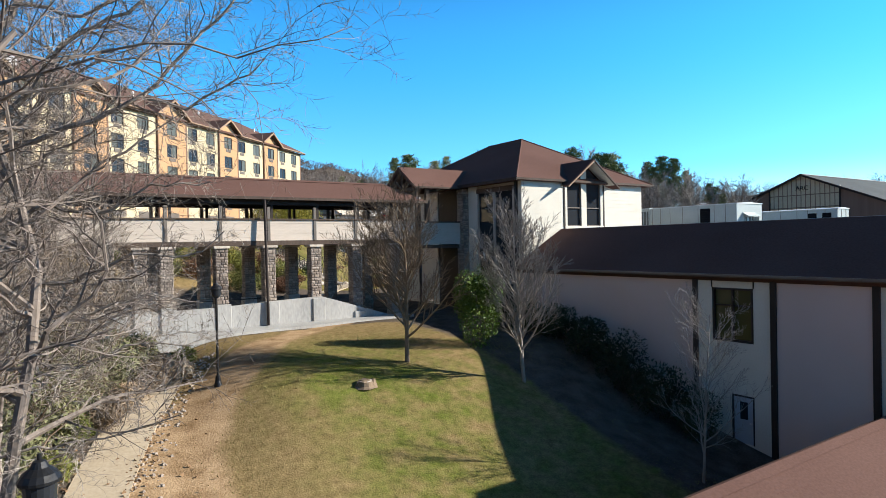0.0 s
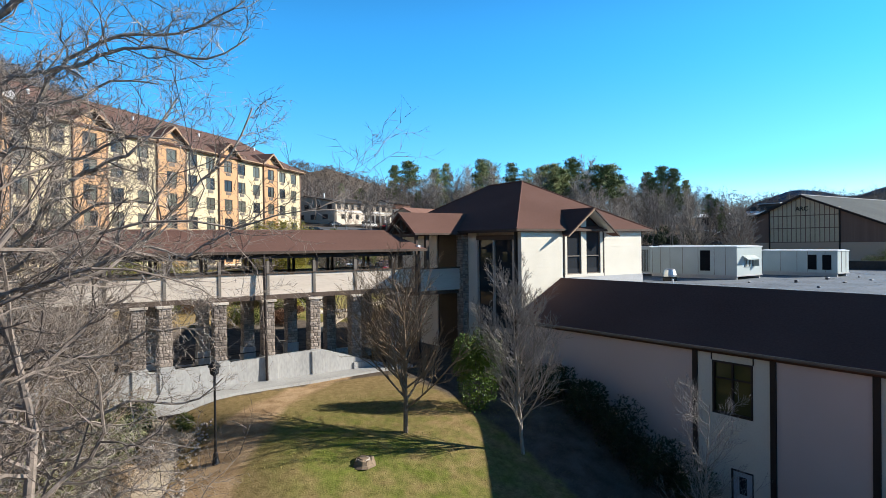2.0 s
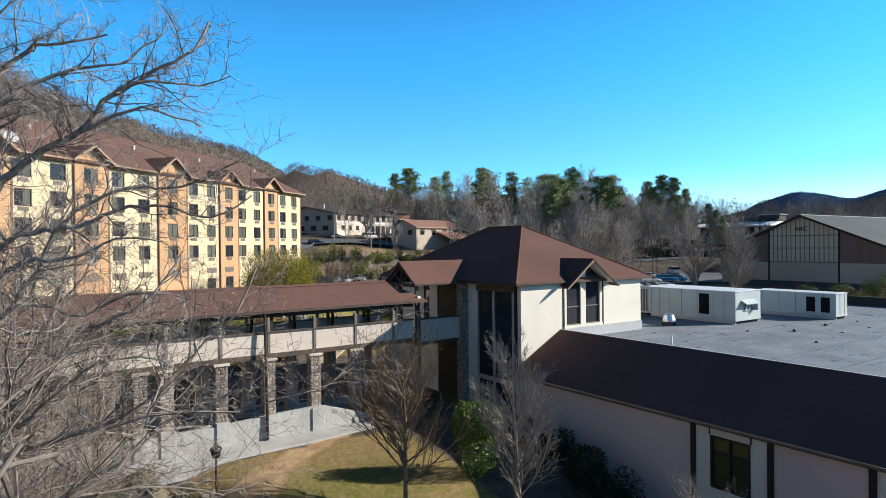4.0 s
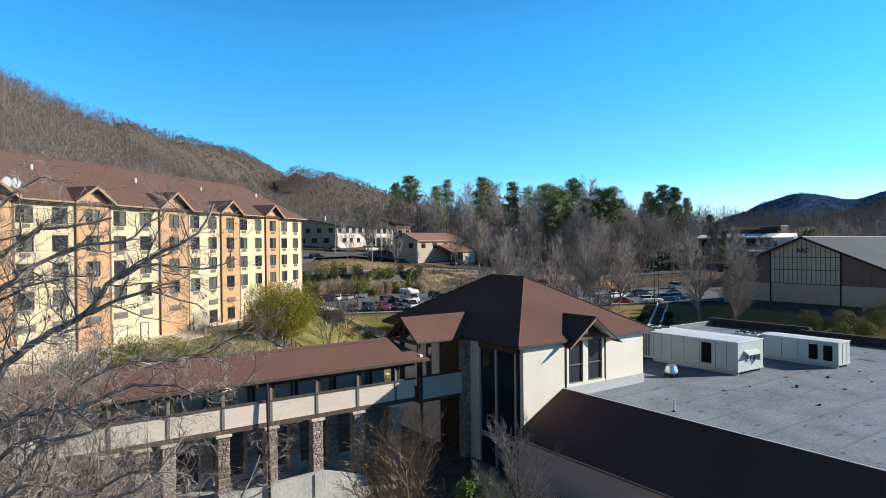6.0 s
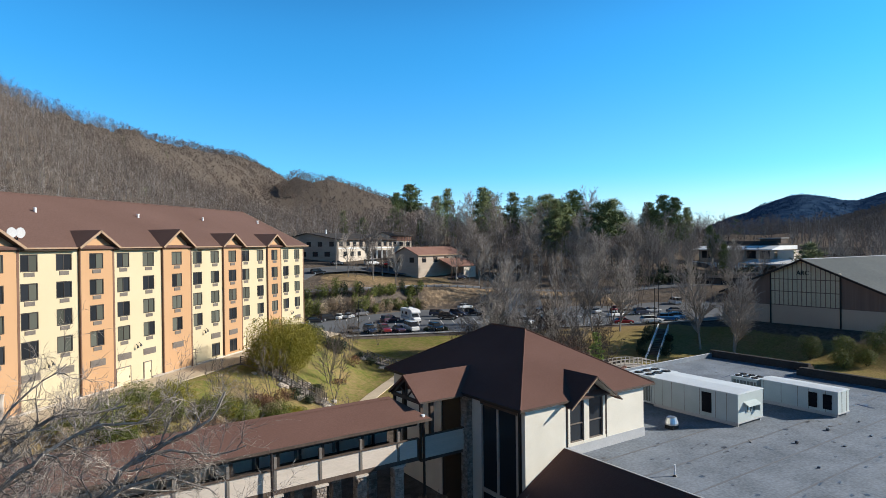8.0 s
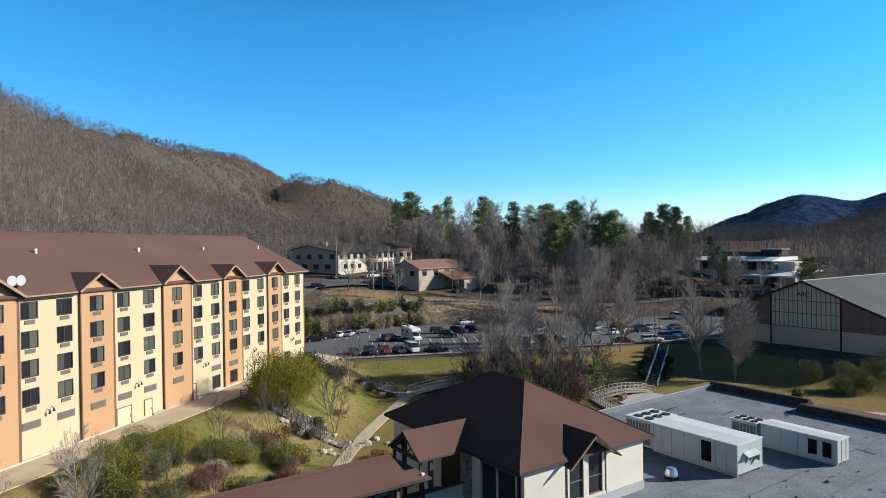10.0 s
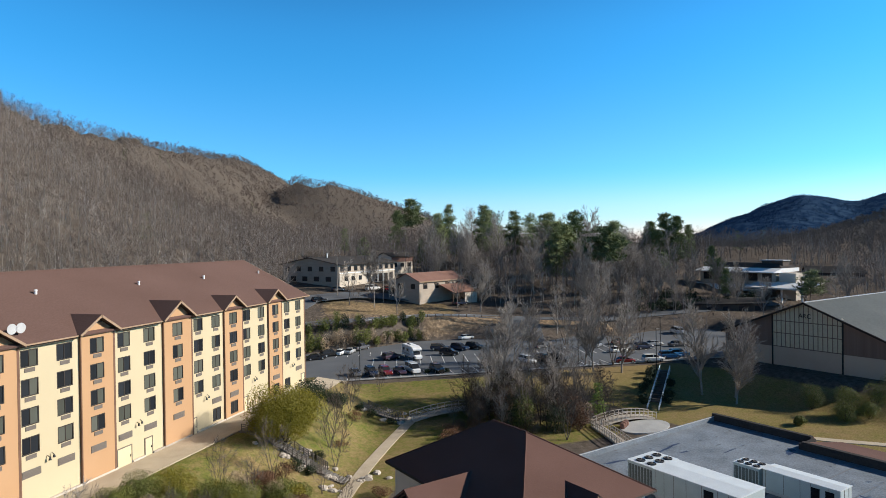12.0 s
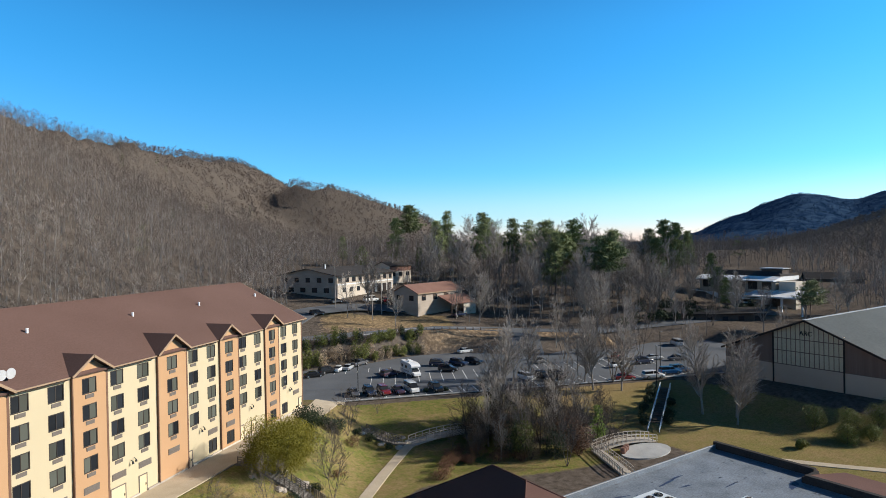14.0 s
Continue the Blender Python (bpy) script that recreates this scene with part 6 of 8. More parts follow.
SHAPES = {
    "sedan": dict(l=4.7, w=0.9, body=[(-2.35, 0.7, 0.35, 0.78), (-2.2, 0.86, 0.25, 0.92), (-1.4, 0.9, 0.22, 0.98), (0.6, 0.9, 0.22, 0.96), (1.6, 0.88, 0.22, 0.86), (2.2, 0.82, 0.25, 0.72), (2.35, 0.68, 0.35, 0.6)],
                  cab=[(-1.75, 0.74, 0.93, 0.97), (-1.0, 0.7, 0.93, 1.38), (0.15, 0.68, 0.93, 1.42), (1.15, 0.76, 0.9, 0.94)], roof=(-1.05, 0.3, 1.38, 0.64)),
    "suv": dict(l=4.9, w=0.96, body=[(-2.45, 0.8, 0.45, 1.0), (-2.35, 0.93, 0.35, 1.12), (-1.4, 0.96, 0.3, 1.15), (0.9, 0.96, 0.3, 1.12), (1.8, 0.94, 0.3, 1.04), (2.35, 0.88, 0.34, 0.92), (2.48, 0.74, 0.45, 0.8)],
                cab=[(-2.38, 0.82, 1.08, 1.14), (-2.1, 0.78, 1.08, 1.7), (0.2, 0.76, 1.08, 1.74), (1.15, 0.84, 1.05, 1.1)], roof=(-2.1, 0.35, 1.7, 0.72)),
    "van": dict(l=5.3, w=1.0, body=[(-2.65, 0.86, 0.45, 1.25), (-2.55, 0.98, 0.35, 1.3), (1.2, 1.0, 0.32, 1.3), (2.1, 0.96, 0.34, 1.15), (2.6, 0.84, 0.42, 0.95)],
                cab=[(-2.6, 0.9, 1.26, 1.3), (-2.5, 0.86, 1.26, 2.05), (0.9, 0.84, 1.26, 2.1), (2.0, 0.9, 1.1, 1.16)], roof=(-2.5, 1.0, 2.06, 0.82)),
    "pickup": dict(l=5.6, w=0.98, body=[(-2.8, 0.86, 0.5, 1.05), (-2.7, 0.96, 0.42, 1.12), (0.9, 0.98, 0.36, 1.12), (2.2, 0.96, 0.38, 1.08), (2.75, 0.84, 0.45, 0.85)],
                   cab=[(-0.9, 0.84, 1.08, 1.12), (-0.75, 0.8, 1.08, 1.78), (0.6, 0.78, 1.08, 1.8), (1.35, 0.86, 1.05, 1.1)], roof=(-0.75, 0.7, 1.77, 0.76)),
}


def car(kind, x, y, turn, rgb, label, z=None, cat="car"):
    s = SHAPES[kind]
    z = LOT_Z if z is None else z
    c = thing("pickup_truck" if kind == "pickup" else "van" if kind == "van" else "car", label, cat, (x, y, z), turn, group="parked vehicles")
    part("body", Mesh().loft([section(*q) for q in s["body"]]), paint(rgb), c)
    part("cabin_glass", Mesh().loft([[(q[0], -q[1], q[2]), (q[0], q[1], q[2]), (q[0], q[1] * 0.93, q[3]), (q[0], -q[1] * 0.93, q[3])] for q in s["cab"]]), GLASS_DARK, c, "dark tinted windows")
    a, b, rz, rw = s["roof"]
    part("roof", Mesh().loft([[(q, -rw + e, rz + k), (q, rw - e, rz + k), (q, rw - e - 0.08, rz + k + 0.07), (q, -rw + e + 0.08, rz + k + 0.07)] for q, e, k in ((a - 0.12, 0.06, -0.03), (a + 0.2, 0.0, 0.0), (b - 0.2, 0.0, 0.01), (b + 0.12, 0.06, -0.03))]), paint(rgb), c)
    for sx in (-1, 1):
        for wy in (-1, 1):
            wheel(c, sx * s["l"] * 0.31, wy * (s["w"] - 0.1), 0.34 if kind == "sedan" else 0.38)
    f, r = s["body"][-2], s["body"][1]
    for wy in (-1, 1):
        part("headlight", Mesh().box(f[0] - 0.05, f[0] + 0.09, wy * (f[1] - 0.22) - 0.16, wy * (f[1] - 0.22) + 0.16, f[3] - 0.26, f[3] - 0.08, 0.02), LAMP_CLEAR, c)
        part("taillight", Mesh().box(r[0] - 0.08, r[0] + 0.05, wy * (r[1] - 0.14) - 0.1, wy * (r[1] - 0.14) + 0.1, r[3] - 0.38, r[3] - 0.1, 0.02), LAMP_RED, c)
        part("pillar", Mesh().box(-0.35, -0.25, wy * (s["cab"][1][1] - 0.04) - 0.03, wy * (s["cab"][1][1] - 0.04) + 0.03, s["cab"][1][2], rz), paint(rgb), c)
        part("mirror", Mesh().box(s["cab"][2][0] + 0.45, s["cab"][2][0] + 0.58, wy * (s["w"] + 0.08) - 0.09, wy * (s["w"] + 0.08) + 0.09, s["cab"][2][2], s["cab"][2][2] + 0.16, 0.02), TRIM, c)
    return c


BLACK, GREY, SILVER, WHT, RED, NAVY, BLUE, PURPLE = (0.012, 0.013, 0.015), (0.1, 0.1, 0.105), (0.4, 0.41, 0.42), (0.75, 0.75, 0.74), (0.2, 0.02, 0.025), (0.02, 0.03, 0.06), (0.04, 0.16, 0.33), (0.07, 0.04, 0.06)
IN, AWAY = 69 + 190, 69  # nose to the kerb, nose away from it
for kind, x, y, turn, rgb, label in [
    ("sedan", 57.0, 139.2, -10, BLACK, "black sedan parked under the bank"), ("suv", 61.6, 141.4, 5, BLACK, "black SUV parked under the bank"),
    ("sedan", 64.8, 142.0, 40, WHT, "white sedan parked under the bank"), ("sedan", 67.4, 142.2, 45, SILVER, "silver sedan parked under the bank"),
    ("pickup", 71.8, 145.0, 25, GREY, "dark grey pickup parked under the bank"),
    ("sedan", 56.6, 117.4, IN, GREY, "grey-brown sedan nosed to the kerb"), ("suv", 59.4, 115.6, IN, NAVY, "dark blue SUV nosed to the kerb"),
    ("suv", 62.1, 114.4, IN, RED, "dark red SUV nosed to the kerb"), ("sedan", 65.0, 113.3, IN, PURPLE, "dark purple sedan nosed to the kerb"),
    ("van", 67.6, 112.4, IN, WHT, "white passenger van nosed to the kerb"), ("suv", 72.0, 109.8, IN, BLACK, "black SUV nosed to the kerb"),
    ("suv", 71.6, 128.6, AWAY - 60, PURPLE, "dark purple SUV in a middle stall"), ("suv", 87.4, 131.5, -50, NAVY, "dark blue SUV in a middle stall"),
    ("suv", 85.4, 124.4, -50, BLACK, "black SUV in a middle stall"), ("suv", 91.6, 128.8, -70, NAVY, "dark blue SUV in a middle stall"),
    ("suv", 95.6, 127.8, -70, BLACK, "black SUV in a middle stall"), ("sedan", 103.6, 142.4, 0, WHT, "white hatchback at the back of the car park"),
    ("suv", 93.6, 105.6, IN + 10, WHT, "white SUV nosed to the kerb"), ("suv", 97.0, 103.6, IN + 5, BLACK, "black off-roader nosed to the kerb"),
    ("suv", 99.9, 102.2, IN + 5, BLACK, "black SUV nosed to the kerb"), ("sedan", 109.4, 118.2, 10, GREY, "grey sedan in a middle stall"),
    ("sedan", 110.6, 92.2, -25, RED, "dark red sedan beside the steps"), ("suv", 116.6, 89.2, -25, WHT, "white large SUV by the top of the steps"),
    ("suv", 123.2, 89.6, -30, BLUE, "blue SUV beside the white one"), ("suv", 126.8, 89.6, -30, BLUE, "bright blue SUV beside the lawn"),
    ("sedan", 122.2, 110.6, 20, SILVER, "silver sedan in a middle stall"), ("sedan", 120.3, 102.2, -10, WHT, "white sedan in a middle stall"),
    ("suv", 125.0, 102.8, -15, SILVER, "silver SUV in a middle stall"), ("suv", 128.6, 101.2, -15, NAVY, "dark blue SUV in a middle stall"),
    ("sedan", 130.2, 110.5, 10, RED, "red sedan in a middle stall"), ("sedan", 134.6, 102.6, -20, SILVER, "silver sedan beside the kerbed island"),
    ("sedan", 138.5, 98.5, -20, GREY, "grey sedan beside the kerbed island"),
]:
    car(kind, x, y, turn, rgb, label)
for kind, x, y, turn, rgb, label in [("van", 158, 112.5, 60, WHT, "white van standing by the road"), ("suv", 76.0, 182, 10, BLACK, "black SUV by the apartment house"),
                                     ("sedan", 87, 192, 10, GREY, "grey sedan by the apartment house"), ("van", 99.5, 191, 5, WHT, "white delivery van by the apartment house"),
                                     ("pickup", 119, 166.5, 10, NAVY, "dark blue pickup under the carport"), ("suv", 104, 190, 80, RED, "dark red SUV by the apartment house"), ("suv", 108, 190.5, 80, BLACK, "black SUV by the apartment house")]:
    car(kind, x, y, turn, rgb, label, float(height(x, y)) + 0.12)

rv = thing("motorhome", "white motorhome with a cab-over bed, parked", "motorhome", (76.2, 126.6, LOT_Z), 69 + 180 + 12, group="parked vehicles")
part("coach_body", Mesh().loft([[(x, -1.2, z0), (x, 1.2, z0), (x, 1.2, 2.95), (x, 1.1, 3.1), (x, -1.1, 3.1), (x, -1.2, 2.95)] for x, z0 in ((-3.9, 0.55), (1.6, 0.55))]), WHITE, rv)
part("cab_over", Mesh().loft([[(x, -1.15, z0), (x, 1.15, z0), (x, 1.1, z1), (x, -1.1, z1)] for x, z0, z1 in ((1.6, 2.0, 3.05), (2.6, 2.1, 2.9), (2.95, 2.3, 2.6))]), WHITE, rv)
part("cab", Mesh().loft([section(x, h, 0.45, z) for x, h, z in ((1.6, 1.0, 2.0), (2.3, 1.0, 1.9), (2.8, 0.98, 1.25), (3.7, 0.92, 1.1), (3.85, 0.8, 0.9))]), WHITE, rv)
part("windscreen", Mesh().slab([(2.36, -0.82, 1.92), (2.36, 0.82, 1.92), (2.86, 0.86, 1.26), (2.86, -0.86, 1.26)], 0.03), GLASS_DARK, rv)
for wy in (-1, 1):
    for x0, x1 in ((-3.2, -2.2), (-0.9, 0.4)):
        part("window", Mesh().box(x0, x1, wy * 1.2 - 0.02, wy * 1.2 + 0.02, 1.7, 2.4), GLASS_DARK, rv)
    for x in (-2.4, 2.9):
        wheel(rv, x, wy * 1.0, 0.4)
    part("stripe", Mesh().box(-3.9, 1.6, wy * 1.2 - 0.015, wy * 1.2 + 0.015, 1.05, 1.3), COPING, rv)
    part("headlight", Mesh().box(3.78, 3.88, wy * 0.66 - 0.14, wy * 0.66 + 0.14, 0.75, 0.95), LAMP_CLEAR, rv)
part("roof_unit", Mesh().box(-1.2, -0.3, -0.4, 0.4, 3.1, 3.38, 0.05), WHITE, rv)
part("roof_hatch", Mesh().box(-2.9, -2.3, -0.3, 0.3, 3.1, 3.2, 0.03), GLASS_DARK, rv)

# ---- trees and shrubs ----
def grow(rng, high, radius, levels, counts, ratio, rise, wander, angle, first=0.25, lean=(0, 0), stems=1, flare=0.0, joints=(7, 6, 5, 3, 1), thin=0.55, least=0.0, narrowing=0.55, reach=1.15):
    """Twigs of a bare tree as (from, to, radius, radius, level), from the ground at the origin."""
    segs = []

    def branch(p, d, length, r, lvl):
        n = joints[lvl] if lvl < levels else joints[-1]
        step = length / n
        tips = [(first if lvl == 0 else 0.2) + (1 - (first if lvl == 0 else 0.2)) * (i + rng.random()) / counts[lvl] for i in range(counts[lvl])] if lvl < levels else []
        for i in range(n):
            d = (d + Vector((rng.gauss(0, 1), rng.gauss(0, 1), rng.gauss(0, 0.6))) * wander * (0.4 if lvl == 0 else 1) + Vector((0, 0, rise[lvl] * 0.3))).normalized()
            q = p + d * step
            ra, rb = r * (1 - 0.75 * i / n), r * (1 - 0.75 * (i + 1) / n)
            if i == n - 1 and lvl == levels:
                rb = 0.0
            segs.append((p, q, ra, rb, lvl))
            for f in tips:
                if i / n <= f < (i + 1) / n:
                    a = d.orthogonal().normalized()
                    side = (Matrix.Rotation(rng.uniform(0, 2 * math.pi), 3, d) @ a)
                    ang = angle[lvl] * rng.uniform(0.75, 1.25)
                    nd = d * math.cos(ang) + side * math.sin(ang)
                    branch(p.lerp(q, f * n - i), nd.normalized(), length * ratio[lvl] * rng.uniform(0.65, 1.15) * (reach - narrowing * f), max(ra * thin, least), lvl + 1)
            p = q

    for s in range(stems):
        a = 2 * math.pi * (s + rng.random() * 0.6) / stems
        d = Vector((lean[0] + flare * math.cos(a), lean[1] + flare * math.sin(a), 1)).normalized()
        branch(Vector((0, 0, -0.2)), d, high * rng.uniform(0.88, 1.0), radius if stems == 1 else radius * rng.uniform(0.5, 0.8), 0)
    return segs


def tube_mesh(segs, sides=(8, 5, 3, 3, 3, 3)):
    me = Mesh()
    for a, b, ra, rb, lvl in segs:
        n = sides[lvl]
        w = b - a
        u = w.orthogonal().normalized()
        s = w.normalized().cross(u)
        k = len(me.v)
        for p, r in ((a, ra), (b, rb))[:1 if rb == 0.0 else 2]:
            for i in range(n):
                c = 2 * math.pi * i / n
                o = u * (math.cos(c) * r) + s * (math.sin(c) * r)
                me.v.append((p.x + o.x, p.y + o.y, p.z + o.z))
        if rb == 0.0:
            me.v.append((b.x, b.y, b.z))
        for i in range(n):
            j = (i + 1) % n
            me.f.append((k + i, k + j, k + n) if rb == 0.0 else (k + i, k + j, k + n + j, k + n + i))
    return me


def bare_tree(label, x, y, segs, mat, turn=0.0, group="", base=None, name="bare_tree"):
    t = thing(name, label, "tree", (x, y, float(height(x, y)) if base is None else base), turn, group=group)
    part("trunk", tube_mesh([s for s in segs if s[4] <= 1]), mat, t)
    part("crown", tube_mesh([s for s in segs if s[4] > 1]), mat, t, "bare twigs")
    return t


R = random.Random
def limbed_tree(rng, trunk, limbs):
    """A tree with hand-set crooked limbs, each given by its radius and a few points; side branches and twigs grow from them."""
    segs = []

    def shoot(p, d, length, r, lvl):
        n = {2: 6, 3: 4, 4: 2}[lvl]
        for i in range(n):
            d = (d + Vector((rng.gauss(0, 1), rng.gauss(0, 1), rng.gauss(0, 0.8))) * 0.3 + Vector((0, 0, 0.05))).normalized()
            q = p + d * (length / n)
            ra, rb = r * (1 - 0.8 * i / n), r * (1 - 0.8 * (i + 1) / n)
            segs.append((p, q, ra, rb, lvl))
            if lvl < 4:
                for _ in range(2 if lvl == 3 else rng.choice((1, 1, 2))):
                    side = Matrix.Rotation(rng.uniform(0, 6.283), 3, d) @ d.orthogonal().normalized()
                    ang = rng.uniform(0.5, 1.1)
                    shoot(p.lerp(q, rng.random()), (d * math.cos(ang) + side * math.sin(ang)).normalized(), length * rng.uniform(0.3, 0.6), max(ra * 0.55, 0.005), lvl + 1)
            p = q

    def line(points, r0, r1, lvl, gap):
        pts = [Vector(p) for p in points]
        fine = []
        for i, (a, b) in enumerate(zip(pts, pts[1:])):
            k = max(2, int((b - a).length / 0.3))
            before, after = pts[max(i - 1, 0)], pts[min(i + 2, len(pts) - 1)]
            for j in range(k):
                u = j / k
                h = (2 * u ** 3 - 3 * u ** 2 + 1, u ** 3 - 2 * u ** 2 + u, -2 * u ** 3 + 3 * u ** 2, u ** 3 - u ** 2)
                c = a * h[0] + (b - before) * 0.5 * h[1] + b * h[2] + (after - a) * 0.5 * h[3]
                fine.append(c + Vector((rng.gauss(0, 1), rng.gauss(0, 1), rng.gauss(0, 1))) * 0.035)
        fine.append(pts[-1])
        n = len(fine) - 1
        for i, (a, b) in enumerate(zip(fine, fine[1:])):
            ra, rb = r0 + (r1 - r0) * i / n, r0 + (r1 - r0) * (i + 1) / n
            segs.append((a, b, ra, rb, lvl))
            if i > 1 and rng.random() < (b - a).length / gap:
                d = (b - a).normalized()
                side = Matrix.Rotation(rng.uniform(0, 6.283), 3, d) @ d.orthogonal().normalized()
                ang = rng.uniform(0.5, 1.2)
                shoot(a, (d * math.cos(ang) + side * math.sin(ang) + Vector((0, 0, 0.2))).normalized(), rng.uniform(0.8, 2.6) * (1.1 - 0.5 * i / n), max(min(ra * 0.6, 0.03), 0.012), 2)

    line(trunk, 0.3, 0.07, 0, 1.2)
    for r0, points in limbs:
        line(points, r0, max(0.012, r0 * 0.22), 1, 0.25)
    return segs


# the large trees beside the path
LIMB_LINES = [
    (0.1, [(-1.2, 19.0, 8.6), (-0.6, 18.7, 9.6), (0.1, 18.2, 10.3), (0.6, 17.8, 11.2), (1.1, 17.5, 11.6), (2.2, 16.8, 12.2), (3.0, 16.4, 13.4)]),
    (0.085, [(-1.2, 19.0, 7.6), (-0.6, 18.1, 8.7), (0.3, 17.5, 9.0), (1.4, 16.7, 9.5), (2.2, 16.2, 9.9), (3.1, 15.6, 11.1), (3.9, 15.0, 12.0), (4.3, 14.8, 13.0)]),
    (0.04, [(2.1, 16.25, 9.85), (3.0, 15.6, 9.6), (3.6, 15.2, 10.0), (4.2, 14.8, 10.4), (4.5, 14.6, 10.7)]),
    (0.045, [(-1.1, 18.8, 1.2), (-0.8, 17.0, 1.8), (-0.1, 16.5, 2.0), (1.1, 15.7, 2.2), (2.5, 14.7, 2.7)]),
    (0.07, [(-1.0, 19.0, 5.0), (-0.3, 18.2, 5.5), (0.7, 17.4, 5.6), (1.9, 16.6, 6.2), (2.9, 15.9, 6.1), (3.7, 15.4, 6.7)]),
    (0.06, [(-1.1, 19.0, 3.2), (-0.2, 18.3, 3.6), (0.8, 17.5, 3.5), (2.0, 16.7, 4.1), (3.0, 16.0, 4.0)]),
    (0.1, [(-1.4, 19.0, 15.6), (-1.0, 18.6, 17.4), (-0.3, 18.1, 18.0), (0.1, 17.8, 18.35), (0.9, 17.2, 18.4), (1.5, 16.8, 18.6)]),
    (0.11, [(-1.3, 19.0, 14.2), (-0.4, 18.1, 15.4), (1.0, 17.2, 16.4), (1.6, 16.8, 17.2), (2.5, 16.2, 17.8), (3.2, 15.7, 18.2), (3.5, 15.5, 18.9)]),
    (0.06, [(0.9, 17.25, 16.3), (1.9, 16.5, 16.8), (2.5, 16.2, 16.8), (3.3, 15.6, 16.4)]),
    (0.065, [(-1.4, 19.2, 14.8), (-1.1, 19.8, 16.2), (-0.2, 19.2, 16.9), (0.5, 18.8, 17.1), (1.3, 18.2, 17.2)]),
    (0.045, [(1.6, 16.75, 17.2), (2.4, 16.2, 17.5), (3.0, 15.8, 17.4), (3.9, 15.2, 17.6)]),
    (0.05, [(-1.2, 18.8, 16.9), (-1.0, 17.9, 18.3), (-0.4, 17.5, 19.1), (0.3, 17.1, 19.7)]),
    (0.085, [(-1.2, 19.1, 10.6), (-0.6, 19.3, 11.9), (0.1, 18.8, 13.1), (0.7, 18.4, 14.3), (1.8, 17.7, 15.0), (3.3, 16.7, 15.1), (3.9, 16.3, 15.5), (4.5, 15.9, 15.9)]),
    (0.075, [(-1.3, 19.0, 13.0), (-0.3, 18.4, 13.9), (0.9, 17.5, 14.1), (2.2, 16.8, 14.6), (3.6, 15.8, 14.3), (4.4, 15.3, 14.8)]),
    (0.07, [(-1.3, 19.0, 11.4), (-0.2, 18.3, 12.2), (1.0, 17.6, 12.0), (2.0, 17.0, 12.5), (3.1, 16.3, 12.3)]),
    (0.075, [(-1.4, 19.0, 16.2), (-0.4, 18.2, 17.2), (0.8, 17.9, 17.9), (1.8, 17.2, 18.1), (2.7, 16.7, 18.8)]),
    (0.07, [(-1.0, 19.0, 6.4), (0.0, 18.0, 7.3), (1.2, 17.3, 7.2), (2.3, 16.5, 7.8), (3.5, 15.8, 7.9)]),
    (0.07, [(-1.1, 19.0, 8.8), (-0.2, 18.2, 9.4), (1.0, 17.5, 10.6), (2.0, 16.9, 10.9), (3.0, 16.3, 10.7)]),
    (0.055, [(-1.1, 19.0, 4.2), (-0.1, 18.0, 4.6), (1.1, 17.3, 4.9), (2.3, 16.5, 5.2), (3.3, 15.9, 5.0)]),
    (0.07, [(-1.2, 19.1, 12.4), (-0.2, 18.6, 13.2), (0.8, 17.8, 13.3), (1.7, 17.2, 13.8), (2.6, 16.5, 13.7)]),
]
at0 = Vector((-1.1, 18.9, float(height(-1.1, 18.9))))
shifted = [(r0, [Vector(p) - at0 for p in pts]) for r0, pts in LIMB_LINES]
big = limbed_tree(R(21), [Vector((0, 0, -0.2)), Vector((0.05, 0.1, 4.5)), Vector((-0.15, 0.15, 10.0)), Vector((-0.3, 0.1, 15.5)), Vector((-0.2, 0.0, 18.6)), Vector((0.1, 0.1, 21.0))], shifted)
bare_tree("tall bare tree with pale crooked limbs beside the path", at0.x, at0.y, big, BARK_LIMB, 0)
big2 = grow(R(8), 14.5, 0.19, 4, (16, 10, 7, 6), (0.46, 0.5, 0.46, 0.45), (0.22, 0.12, 0.05, 0.02, 0.0), 0.32, (1.05, 0.8, 0.8, 0.8), 0.36, (0.03, 0.0), joints=(8, 8, 5, 3, 1), thin=0.55, least=0.005, narrowing=0.0, reach=0.9)
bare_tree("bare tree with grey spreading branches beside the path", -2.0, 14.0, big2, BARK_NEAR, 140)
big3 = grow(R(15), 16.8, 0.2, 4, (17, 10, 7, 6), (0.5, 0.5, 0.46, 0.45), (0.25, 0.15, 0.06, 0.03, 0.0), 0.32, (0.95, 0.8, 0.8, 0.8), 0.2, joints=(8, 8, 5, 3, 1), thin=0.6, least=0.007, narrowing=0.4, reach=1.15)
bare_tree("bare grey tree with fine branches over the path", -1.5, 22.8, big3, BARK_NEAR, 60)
for source, x, y, turn in (("bare_tree.002", -4.0, 26.5, 200), ("bare_tree.002", -3.4, 20.6, 130), ("bare_tree.001", -1.3, 16.4, 250), ("bare_tree.001", -3.0, 17.5, 60)):
    copy_thing(bpy.data.objects[source], pose(x, y, float(height(x, y)), 0, 0, turn))
